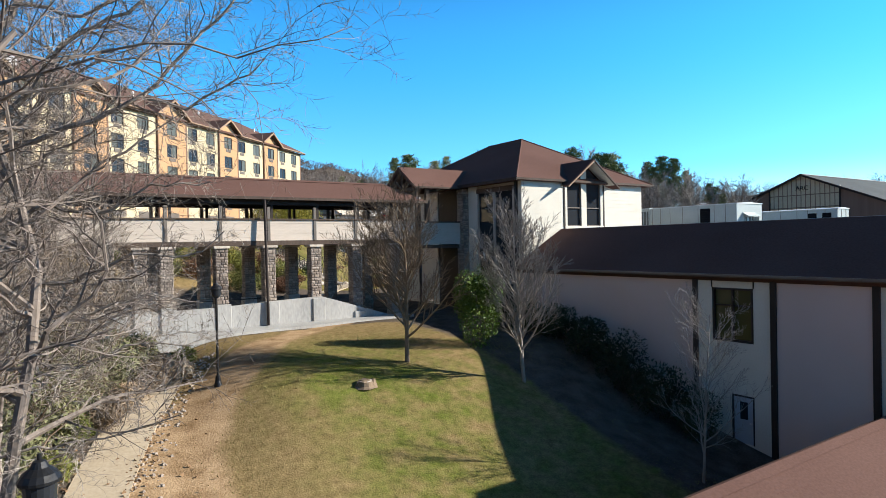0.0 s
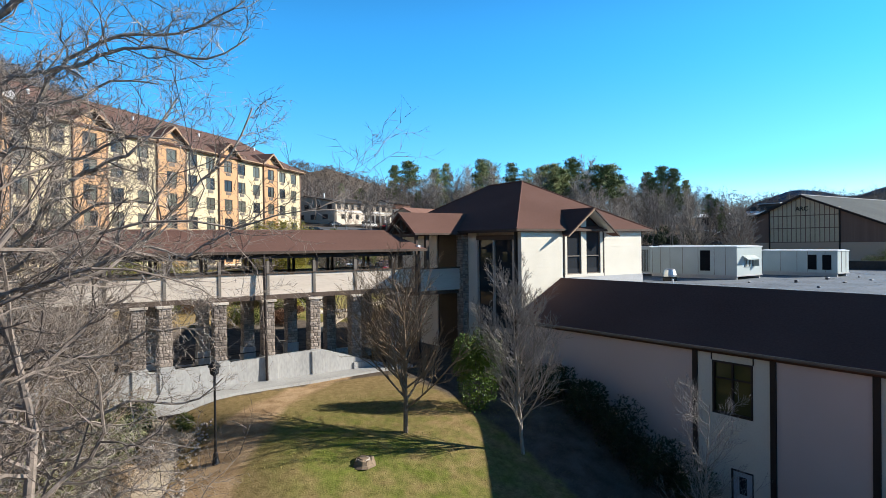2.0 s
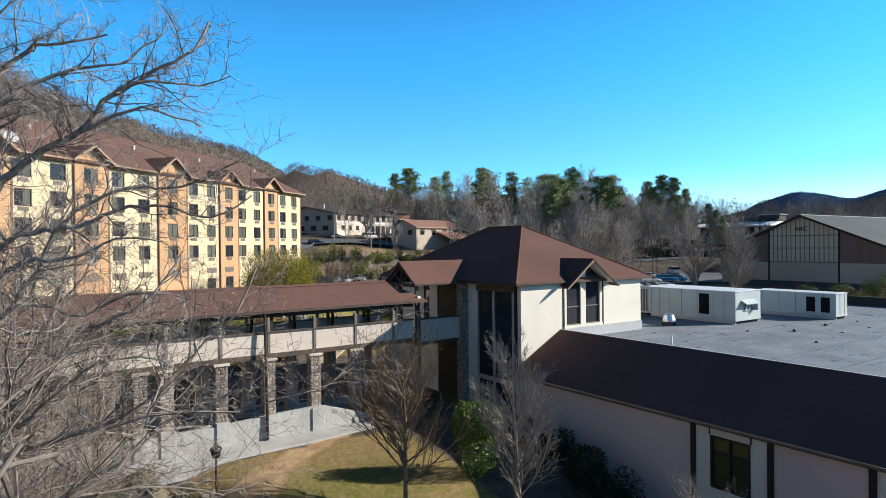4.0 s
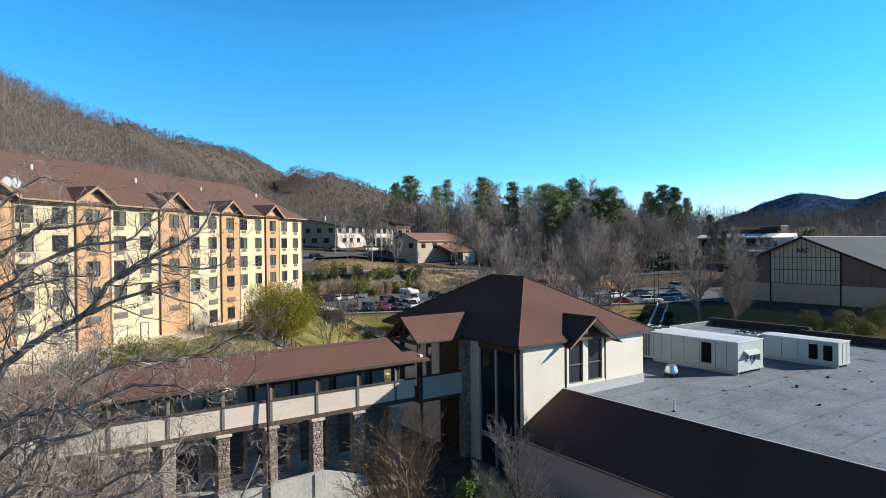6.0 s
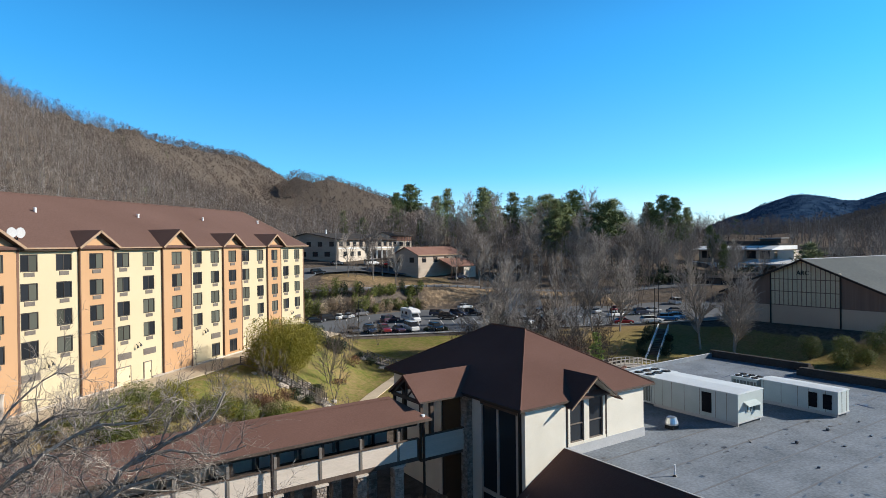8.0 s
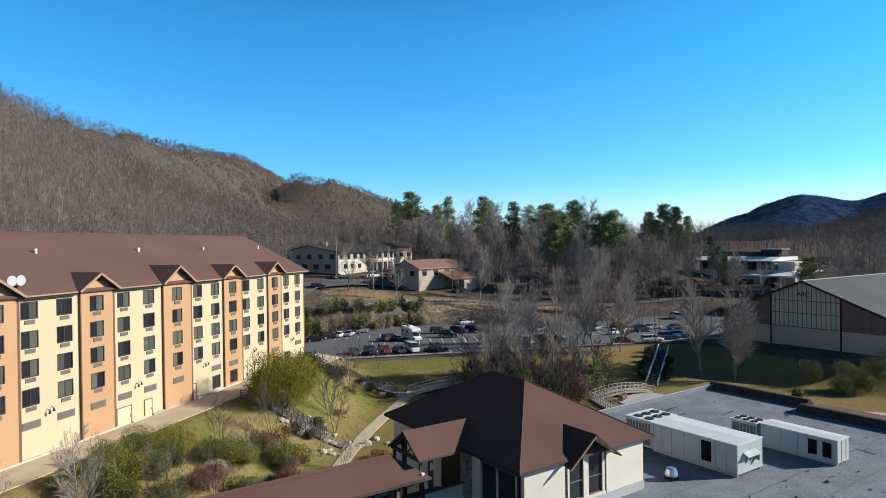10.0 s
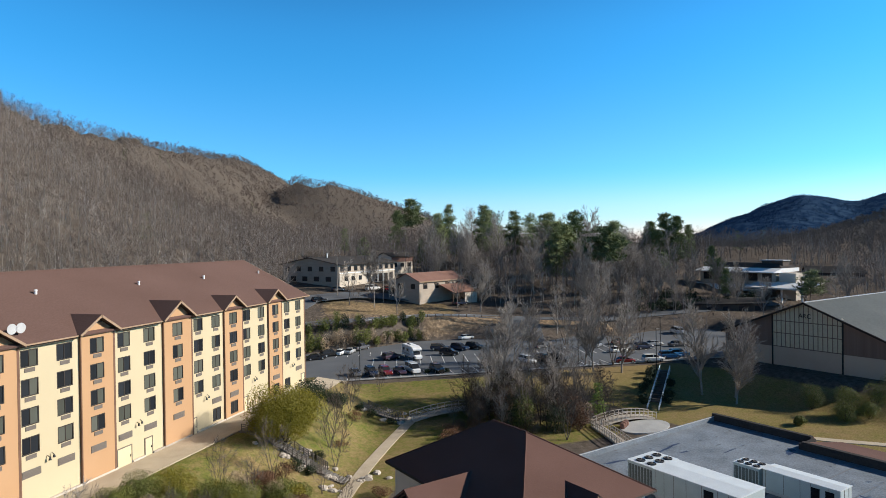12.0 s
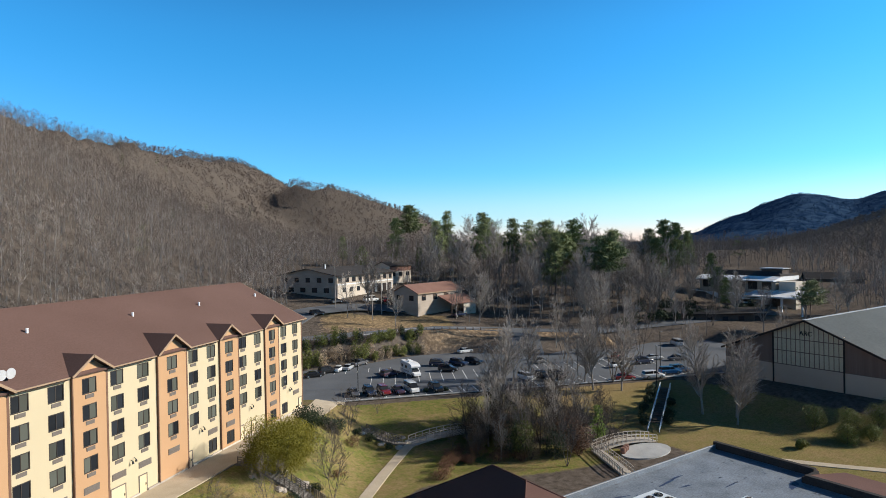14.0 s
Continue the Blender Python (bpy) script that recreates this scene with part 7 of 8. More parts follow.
for i, (x, y, hgt, sd) in enumerate([(0.4, 26.4, 14, 1), (-0.8, 27.6, 15, 2), (1.2, 29.5, 12, 3), (-3.2, 24.5, 15, 4), (-1.8, 31.5, 14, 5), (-4.6, 29, 14, 6), (2.4, 33.8, 10, 7), (-2.6, 35, 13, 8), (-5, 33, 14, 9)]):
    sg = grow(R(100 + sd), hgt, 0.1, 3, (20, 9, 7), (0.36, 0.55, 0.5), (0.3, 0.2, 0.1, 0.0), 0.14, (0.8, 0.7, 0.7), 0.15)
    bare_tree("slender bare tree in the thicket beside the lawn", x, y, sg, BARK_PALE if i % 2 else BARK, sd * 50, "thicket trees")
for i, (x, y, hgt) in enumerate([(2.9, 35.0, 3.4), (0.6, 34.2, 3.8), (-1.4, 32.6, 3.6), (3.9, 33.9, 2.6), (-3.0, 34.6, 4.0), (-0.6, 28.8, 3.2), (-2.4, 26.0, 3.4), (0.0, 31.5, 3.4), (4.6, 37.0, 3.0), (-2.0, 22.5, 2.8)]):
    sg = grow(R(140 + i), hgt, 0.04, 3, (7, 6, 5), (0.55, 0.55, 0.5), (0.2, 0.1, 0.05, 0.0), 0.2, (0.7, 0.7, 0.7), 0.1, (0, 0), 4, 0.6)
    bare_tree("tangled grey undergrowth shrub in the thicket", x, y, sg, BARK if i % 2 else BARK_BROWN, 0, "thicket undergrowth", name="bare_shrub")
for i, (x, y, hgt) in enumerate([(-1.0, 20.0, 9.5), (-0.5, 23.2, 9.0), (0.3, 26.0, 8.5), (1.3, 28.4, 7.5), (-1.9, 17.8, 10.0), (-2.6, 21.6, 11.0), (-1.6, 25.4, 10.0), (2.2, 31.0, 6.5)]):
    sg = grow(R(160 + i), hgt, 0.07, 4, (15, 8, 6, 5), (0.5, 0.52, 0.48, 0.45), (0.3, 0.15, 0.08, 0.03, 0.0), 0.26, (0.9, 0.8, 0.8, 0.8), 0.14, joints=(7, 6, 4, 2, 1), thin=0.6, least=0.006)
    bare_tree("brown tangled small tree between path and thicket", x, y, sg, BARK_BROWN if i % 2 else BARK_NEAR, 40 * i, "path thicket")
# lawn trees
bare_tree("bare brown lawn tree with dense upright branches", 15.6, 27.05, grow(R(31), 7.6, 0.13, 4, (40, 10, 7, 4), (0.66, 0.5, 0.5, 0.5), (0.34, 0.32, 0.28, 0.2, 0.1), 0.1, (0.82, 0.55, 0.55, 0.5), 0.2, least=0.009), BARK_BROWN, 0, base=0.42)
bare_tree("bare pale lawn tree with upright branches", 20.3, 23.6, grow(R(32), 8.3, 0.1, 4, (42, 10, 7, 4), (0.5, 0.5, 0.5, 0.5), (0.45, 0.45, 0.35, 0.2, 0.1), 0.08, (0.76, 0.55, 0.5, 0.5), 0.2, least=0.0095), BARK_PALE, 0)
bare_tree("small bare pale tree beside the wall", 21.9, 14.9, grow(R(33), 7.2, 0.06, 4, (30, 8, 5, 3), (0.4, 0.45, 0.5, 0.5), (0.5, 0.35, 0.2, 0.1, 0.1), 0.08, (0.95, 0.6, 0.6, 0.6), 0.15, least=0.006), BARK_PALE, 0)
# bare trees of the valley and the car park
far_joints = (6, 4, 2, 1)
valley = grow(R(41), 14, 0.18, 3, (16, 8, 8), (0.45, 0.5, 0.5), (0.3, 0.35, 0.25, 0.1), 0.12, (0.75, 0.6, 0.6), 0.22, joints=far_joints, thin=0.62, least=0.026)
vase = grow(R(42), 12.5, 0.2, 3, (9, 7, 6), (0.5, 0.5, 0.5), (0.5, 0.4, 0.3, 0.2), 0.09, (0.6, 0.5, 0.5), 0.3, (0, 0), 3, 0.34, far_joints, 0.62, 0.024)
small = grow(R(43), 6.5, 0.08, 3, (8, 6, 5), (0.5, 0.5, 0.5), (0.5, 0.3, 0.2, 0.1), 0.12, (0.7, 0.6, 0.6), 0.2, (0, 0), 3, 0.4, far_joints, 0.6, 0.016)
kinds = {"valley": (bare_tree("tall bare pale tree in the stream valley", 70.7, 88.5, valley, BARK_PALE, 10, "valley trees")),
         "vase": (bare_tree("bare vase-shaped tree on the bank", 134, 119, vase, BARK, 30, "bank trees")),
         "small": (bare_tree("small bare shrubby tree in the garden", 33.5, 76.0, small, BARK, 0, "garden trees")),
         "thick": (bare_tree("dark twiggy tree in the stream thicket", 70, 76, grow(R(44), 9.5, 0.11, 3, (11, 7, 7), (0.5, 0.55, 0.5), (0.4, 0.25, 0.1, 0.0), 0.15, (0.8, 0.7, 0.7), 0.12, (0, 0), 2, 0.25, far_joints, 0.62, 0.024), BARK_DARK, 0, "thicket"))}


kinds["full"] = bare_tree("full-crowned bare pale tree with fine twigs", 107.5, 64.2, grow(R(45), 12.5, 0.2, 3, (32, 11, 10), (0.48, 0.5, 0.5), (0.36, 0.3, 0.2, 0.1), 0.12, (0.66, 0.55, 0.6), 0.16, joints=far_joints, thin=0.6, least=0.024), BARK_PALE, 0, "bank trees")


def plant(kind, x, y, scale, turn, label="", up=1.0):
    c = copy_thing(kinds[kind], pose(x, y, float(height(x, y)) - 0.05, 0, 0, turn) @ Matrix.Diagonal((scale, scale, scale * up, 1)))
    if label:
        tagged(c, label)
    return c


pr = R(77)
for x, y, k, s in [(88.7, 104.0, "valley", 1.05), (94.6, 106.1, "full", 0.9), (101.4, 95.4, "full", 1.0), (99.1, 90.9, "full", 1.05), (103.5, 87.2, "full", 0.95), (107, 92.5, "vase", 1.0), (109.2, 108.2, "valley", 0.7), (132.1, 104.7, "vase", 0.95),
                   (107.6, 71.2, "full", 1.12), (111.0, 66.4, "full", 1.15), (70.5, 87.2, "full", 1.15), (163.8, 143.6, "valley", 1.1), (162, 132.7, "valley", 1.0), (141.3, 183.1, "vase", 1.0), (177.3, 92, "valley", 0.8), (150, 122, "valley", 0.9), (118, 118, "vase", 0.9),
                   (97.5, 188, "vase", 1.15), (113, 182, "small", 1.2), (120, 168, "small", 1.1), (92, 178, "small", 1.0), (86, 176, "small", 1.0), (140, 172, "vase", 1.1), (132, 178, "valley", 1.0), (150, 160, "valley", 1.1), (155, 150, "valley", 1.0),
                   (64, 82, "valley", 0.9), (66.5, 76, "vase", 0.7), (69, 79, "valley", 0.75), (71, 73, "vase", 0.75), (73.5, 77, "valley", 0.7), (75.5, 72.5, "vase", 0.65), (77, 80, "valley", 0.8), (80, 84, "vase", 0.75), (84, 82, "valley", 0.7), (68, 68, "vase", 0.6), (76, 86, "valley", 0.8), (88, 88, "small", 1.3),
                   (44.6, 95.0, "small", 1.05), (47, 99, "small", 0.8), (24.0, 72.6, "small", 0.9), (20, 68, "small", 0.8), (34.6, 80.4, "small", 1.15), (30, 66, "small", 0.6), (17, 69, "small", 0.8), (55, 104, "small", 0.7), (58, 84, "small", 0.6), (60, 80, "small", 0.7),
                   (186, 134, "valley", 0.9), (178, 137, "valley", 1.0), (196, 116, "valley", 0.8), (170, 141, "vase", 1.1), (205, 112, "valley", 0.8), (182, 116, "vase", 0.8), (174, 124, "valley", 0.9), (166, 128, "vase", 0.9), (212, 124, "vase", 0.8), (97, 189, "full", 1.1), (120, 157, "full", 1.2), (93, 163, "valley", 0.9), (118, 140, "valley", 0.9), (140.5, 127, "full", 1.15), (138, 115, "valley", 1.1), (126, 129, "valley", 1.0), (185, 138, "full", 1.1), (201, 120, "full", 0.9), (188, 103, "valley", 0.9), (84, 177, "valley", 0.9), (116, 164, "valley", 0.8), (160, 150, "full", 1.3), (150, 165, "full", 1.3), (170, 160, "full", 1.2), (178, 150, "full", 1.2), (142, 188, "full", 1.3), (130, 196, "full", 1.2), (196, 150, "full", 1.1), (152, 140, "full", 1.2), (4, 61, "small", 0.7), (10, 62, "small", 0.7), (-3, 58, "small", 0.8), (3, 57, "valley", 0.6), (-6, 55, "valley", 0.8), (9, 56, "small", 1.0), (14, 60, "small", 0.9), (-10, 50, "valley", 0.9), (205, 128, "full", 1.0), (211, 134, "valley", 1.0), (216, 127, "full", 0.8), (196, 134, "full", 1.1), (190, 141, "valley", 1.1), (184, 146, "full", 1.2), (218, 105, "full", 1.0), (222, 97, "valley", 1.0), (233, 98, "full", 1.1), (246, 92, "valley", 1.2), (170, 176, "valley", 1.6), (180, 190, "full", 1.7), (190, 172, "valley", 1.6), (200, 186, "full", 1.8), (176, 218, "valley", 1.7), (166, 202, "full", 1.7), (212, 180, "valley", 1.6), (224, 176, "full", 1.5), (158, 240, "valley", 1.7), (186, 246, "full", 1.8), (206, 208, "valley", 1.8), (196, 160, "full", 1.5), (178, 164, "valley", 1.5), (148, 206, "full", 1.5), (138, 214, "valley", 1.5), (232, 168, "valley", 1.5)]:
    plant(k, x, y, s, pr.uniform(0, 360), up=pr.uniform(0.9, 1.12))


for i in range(30):
    a, q = pr.uniform(0, 6.283), pr.random() ** 0.5
    x, y = 73 + 12 * q * math.cos(a) + 3 * q * math.sin(a), 79 + 10 * q * math.sin(a) - 5 * q * math.cos(a)
    plant("thick" if i % 4 else "valley", x, y, pr.uniform(0.5, 0.9) if i % 4 else pr.uniform(0.45, 0.65), pr.uniform(0, 360), up=pr.uniform(0.85, 1.15))


def leaves(rng, lumps, count, size, narrow=0.5, shell=0.55):
    """A cloud of small leaf blades round lumps (x, y, z, radius, height)."""
    me = Mesh()
    size *= 1.08
    for _ in range(int(count * 0.8)):
        x, y, z, r, hh = rng.choices(lumps, [q[3] ** 2 for q in lumps])[0]
        d = Vector((rng.gauss(0, 1), rng.gauss(0, 1), rng.gauss(0, 1))).normalized()
        k = shell + (1 - shell) * rng.random() ** 0.5
        k *= 1 + 0.18 * noise.noise(d * 2.3 + Vector((x, y, z)))
        p = Vector((x + d.x * r * k, y + d.y * r * k, max(0.03, z + d.z * hh * k)))
        a = (d * 0.3 + Vector((rng.gauss(0, 0.8), rng.gauss(0, 0.8), rng.gauss(0.15, 0.8)))).normalized()
        b = (d + Vector((rng.gauss(0, 0.45), rng.gauss(0, 0.45), rng.gauss(0, 0.45)))).cross(a).normalized()
        s = size * rng.uniform(0.6, 1.4)
        me.face(p - a * s * 0.5, p + b * s * narrow * 0.5, p + a * s * 0.5, p - b * s * narrow * 0.5)
    return me


def shrub(label, x, y, r, hgt, mat, count, size, seed, narrow=0.5, name="shrub", lumps=5, group="", base=None):
    rng = R(seed)
    t = thing(name, label, "shrub", (x, y, (float(height(x, y)) if base is None else base) - 0.05), group=group)
    ls = [(0, 0, hgt * 0.5, r * 0.72, hgt * 0.5)] + [(rng.uniform(-0.5, 0.5) * r, rng.uniform(-0.5, 0.5) * r, hgt * rng.uniform(0.3, 0.75), r * rng.uniform(0.35, 0.55), hgt * rng.uniform(0.22, 0.36)) for _ in range(lumps)]
    part("foliage", leaves(rng, ls, count, size, narrow), mat, t)
    stems = grow(R(seed + 1), hgt * 0.85, max(0.03, r * 0.03), 1, (3,), (0.5,), (0.2, 0.2), 0.1, (0.6,), 0.2, (0, 0), 4, 0.5, (3, 2))
    part("stem", tube_mesh(stems, (5, 3)), BARK_DARK, t)
    return t


shrub("bright green upright holly bush on the lawn's edge", 20.9, 27.9, 1.75, 4.7, HOLLY, 13000, 0.125, 1, base=0.35)
shrub("large olive-green evergreen bush by the hotel steps", 28.2, 79.9, 5.7, 7.9, BUSH, 80000, 0.135, 2, 0.6, lumps=22)
for i, (x, y, r, hgt) in enumerate([(26.0, 24.6, 1.7, 2.6), (26.2, 22.2, 1.8, 3.4), (25.9, 20.0, 1.7, 3.0), (26.3, 18.0, 1.5, 2.6), (26.2, 27.2, 1.6, 2.2), (25.7, 29.6, 1.6, 2.0)]):
    shrub("dark juniper shrub along the shaded wall", x, y, r, hgt, JUNIPER, 4200, 0.16, 20 + i, 0.35, group="wall shrubs", lumps=6)
for i, (x, y, r, hgt) in enumerate([(3.4, 34.2, 1.8, 2.6), (1.2, 33, 2.0, 3.0), (-1.2, 34.5, 2.2, 3.2), (-3.5, 32, 2.2, 3.0), (-0.5, 30, 1.8, 2.6), (1.8, 36.5, 2.0, 2.8), (-3.6, 36.5, 2.2, 3.2), (-2.4, 28.2, 1.6, 2.2), (4.8, 36.2, 1.3, 1.8), (-2.6, 24.2, 1.4, 1.8), (-1.6, 20.8, 1.2, 1.5)]):
    shrub("olive-grey laurel shrub in the thicket by the path", x, y, r, hgt, OLIVE if i % 3 else JUNIPER, 2600, 0.24, 40 + i, 0.3, group="thicket shrubs")
for i, (x, y, r, hgt) in enumerate([(2.0, 30.2, 2.1, 3.2), (0.6, 28.2, 2.0, 3.4), (3.3, 31.9, 1.8, 2.6), (-0.6, 26.0, 1.9, 3.4), (-1.4, 23.6, 1.8, 3.2), (1.6, 32.6, 2.0, 3.2)]):
    shrub("grey-green laurel bush in the thicket by the path", x, y, r, hgt, LAUREL, 4200, 0.26, 380 + i, 0.26, group="thicket laurels", lumps=7)
for i, (x, y, r, hgt, mat) in enumerate([(9, 67.5, 2.6, 3.0, OLIVE), (12.5, 68, 2.8, 3.2, BUSH), (16, 67, 2.6, 3.0, OLIVE), (19, 67.5, 2.4, 2.6, OLIVE), (6, 65, 2.4, 2.8, OLIVE), (22, 70.5, 2.0, 2.2, RUSSET), (14, 63, 2.4, 2.4, RUSSET), (18, 62, 2.4, 2.2, OLIVE), (22.5, 64, 2.0, 1.8, RUSSET), (10, 60.5, 2.4, 2.4, OLIVE), (25, 68, 1.5, 1.6, RUSSET)]):
    shrub("loose green and brown shrub in the hotel garden", x, y, r, hgt, mat, 8000, 0.125, 60 + i, 0.45, group="garden shrubs", lumps=9)
for i, (x, y, r, hgt, mat) in enumerate([(37, 92, 1.8, 2.0, JUNIPER), (40, 94, 1.6, 1.8, JUNIPER), (43.8, 91.6, 1.7, 2.0, RUSSET), (48.6, 94.8, 1.2, 1.5, JUNIPER), (50.0, 90.6, 0.9, 1.1, JUNIPER), (47.4, 96.6, 1.0, 1.2, JUNIPER), (27.6, 74.2, 1.3, 1.8, JUNIPER), (29.2, 74.0, 1.1, 1.4, JUNIPER), (31.6, 77.2, 1.2, 1.3, JUNIPER), (25.2, 72.6, 1.9, 2.2, RUSSET), (36.4, 81.6, 2.0, 0.6, RUSSET), (69.8, 110.2, 0.8, 1.1, JUNIPER), (72.2, 109.0, 0.9, 1.2, JUNIPER), (73.6, 108.6, 0.8, 1.1, JUNIPER), (44, 70, 1.6, 1.2, RUSSET), (61, 76, 2.4, 1.4, RUSSET), (57, 79, 2.0, 1.4, RUSSET), (64, 74, 2.0, 1.6, RUSSET), (35, 66, 1.6, 1.2, RUSSET)]):
    shrub("clipped dark evergreen shrub by the steps" if mat is JUNIPER else "low russet winter shrub in the grass", x, y, r, hgt, mat, 1500, 0.14, 90 + i, 0.45, group="low shrubs")
for i, (x, y, r, hgt) in enumerate([(114.0, 54.0, 2.4, 4.6), (111.6, 47.8, 2.3, 3.4), (115.0, 48.6, 2.8, 4.6), (118.2, 46.0, 2.8, 4.4), (121, 44.0, 2.6, 4.2), (114.6, 45.4, 2.2, 3.0), (103.5, 51, 1.2, 1.6)]):
    shrub("rounded olive-brown shrub on the lawn by the sports hall", x, y, r, hgt, OLIVE, 5200, 0.26, 130 + i, 0.16, group="hall shrubs", lumps=9)
BANK = {OLIVE: "olive-green shrub on the bank above the car park", JUNIPER: "dark evergreen shrub on the bank above the car park", BANKGRASS: "tall tan ornamental grass clump on the bank", BARK_BROWN: "brown twiggy shrub on the bank above the car park"}
for i in range(58):
    t = -16 + (i // 2) * 1.4 + pr.uniform(-0.5, 0.5)
    back = i % 2
    x, y, _ = lot_point(t, float(lot_back(t)) + (pr.uniform(3.6, 5.2) if back else pr.uniform(0.8, 2.2)))
    mat = pr.choice([OLIVE, OLIVE, JUNIPER, BARK_BROWN]) if back else pr.choice([BANKGRASS, BANKGRASS, BARK_BROWN, OLIVE])
    tall = pr.uniform(3.9, 5.4) * (1.0 if t < 8 else 0.75)
    shrub(BANK[mat], x, y, pr.uniform(1.3, 1.9), tall, mat, 700, 0.55 if mat is BANKGRASS else 0.36, 150 + i, 0.12 if mat in (BARK_BROWN, BANKGRASS) else 0.4, group="bank shrubs", lumps=4)
for i, (x, y) in enumerate([(95.4, 75.6), (98.6, 77.8), (102, 79.4), (105.5, 81.6), (93.5, 73.6), (97.5, 71.5), (101, 73.8), (105, 76.4), (108.4, 83.6)]):
    shrub("dark evergreen shrub beside the hillside stairs", x, y, 1.3, 1.9, JUNIPER, 1100, 0.22, 200 + i, 0.4, group="stair shrubs")


# dark shrubs added along the bank to stand in for the thicket's shade
for i, (x, y, r, hgt) in enumerate([(157, 131, 2.6, 3.4), (162, 130, 2.8, 4.0), (167, 129, 2.8, 3.6), (172, 127.6, 3.0, 4.2), (177, 126.4, 2.8, 3.6), (182, 125, 3.0, 4.4), (187, 123.6, 2.8, 3.8), (192, 122, 3.0, 4.4), (197, 120.4, 2.8, 4.0), (203, 118.6, 3.0, 4.6), (208, 116, 2.6, 3.6), (176, 139, 3.2, 4.6), (184, 135, 3.2, 4.6), (192, 131, 3.2, 4.8), (214, 121, 2.6, 3.8)]):
    shrub("dark evergreen shrub added for the shaded thicket below the lodge", x, y, r, hgt, JUNIPER, 900, 0.5, 420 + i, 0.4, group="lodge hedge")
for i in range(40):
    a, q = pr.uniform(0, 6.283), pr.random() ** 0.5
    x, y = 73 + 11 * q * math.cos(a) + 3 * q * math.sin(a), 79 + 9 * q * math.sin(a) - 5 * q * math.cos(a)
    if (x * 0.826 - y * 0.563) > 0.215 * (x * 0.563 + y * 0.826):
        continue
    mat = (BROWNLEAF, RUSSET, BARK_BROWN, OLIVE, BROWNLEAF, JUNIPER)[i % 6]
    shrub({JUNIPER: "dark evergreen shrub in the stream thicket", OLIVE: "olive-green shrub in the stream thicket"}.get(mat, "brown twiggy brush in the stream thicket"), x, y, pr.uniform(1.8, 3.0), pr.uniform(3.2, 6.6), mat, 2000, 0.25, 230 + i, 0.2 if mat is BARK_BROWN else 0.4, group="thicket brush")
for i, (x, y) in enumerate([(54, 79), (57, 78), (60, 79.5), (63, 77), (52, 77), (65.5, 78), (56, 81), (61, 81.5), (58.5, 82.5), (50, 75)]):
    shrub("low russet-pink brush beside the stream", x, y, 1.9, 1.7, RUSSET, 1300, 0.3, 270 + i, 0.14, group="stream brush")
for i in range(30):
    x = pr.uniform(2, 27)
    y = pr.uniform(58, 63) + x * 0.36
    mat = (OLIVE, BANKGRASS, BUSH, BARK_BROWN, OLIVE)[i % 5]
    shrub({BANKGRASS: "tan dry grass clump in the hotel garden", BARK_BROWN: "brown twiggy winter shrub in the hotel garden"}.get(mat, "loose green shrub in the hotel garden"), x, y, pr.uniform(1.3, 2.4), pr.uniform(1.6, 3.2), mat, 3200, 0.3 if mat in (BANKGRASS, BARK_BROWN) else 0.15, 300 + i, 0.08 if mat in (BANKGRASS, BARK_BROWN) else 0.45, group="garden shrubs")
for i, (x, y, r, hgt, mat) in enumerate([(3.4, 28.9, 1.0, 1.3, BANKGRASS), (4.5, 31.0, 1.0, 1.5, BARK_BROWN), (5.2, 33.0, 0.9, 1.3, BANKGRASS), (2.3, 27.2, 0.8, 1.1, BARK_BROWN), (5.9, 31.6, 0.7, 0.9, BANKGRASS), (6.6, 34.2, 0.8, 0.9, OLIVE), (0.4, 24.0, 0.9, 1.3, OLIVE), (-0.6, 21.8, 0.9, 1.2, OLIVE), (1.2, 26.6, 0.8, 1.2, OLIVE), (-0.9, 19.0, 0.9, 1.2, BANKGRASS)]):
    shrub("dry tangled brush over the footpath's edge", x, y, r, hgt, mat, 1500, 0.26, 360 + i, 0.12, group="path brush")
for x, y, s in ((36.4, 84.0, 0.75), (39.5, 89.5, 0.7), (31.5, 86, 0.6), (29, 70, 0.6)):
    plant("small", x, y, s, x * 40)
shrub("dark spreading evergreen above the garden steps", 37.5, 93.0, 3.2, 3.6, JUNIPER, 5200, 0.24, 340, 0.35, lumps=8)
shrub("dark spreading evergreen above the garden steps", 42.0, 93.6, 2.4, 2.6, JUNIPER, 3400, 0.24, 341, 0.35, lumps=7)


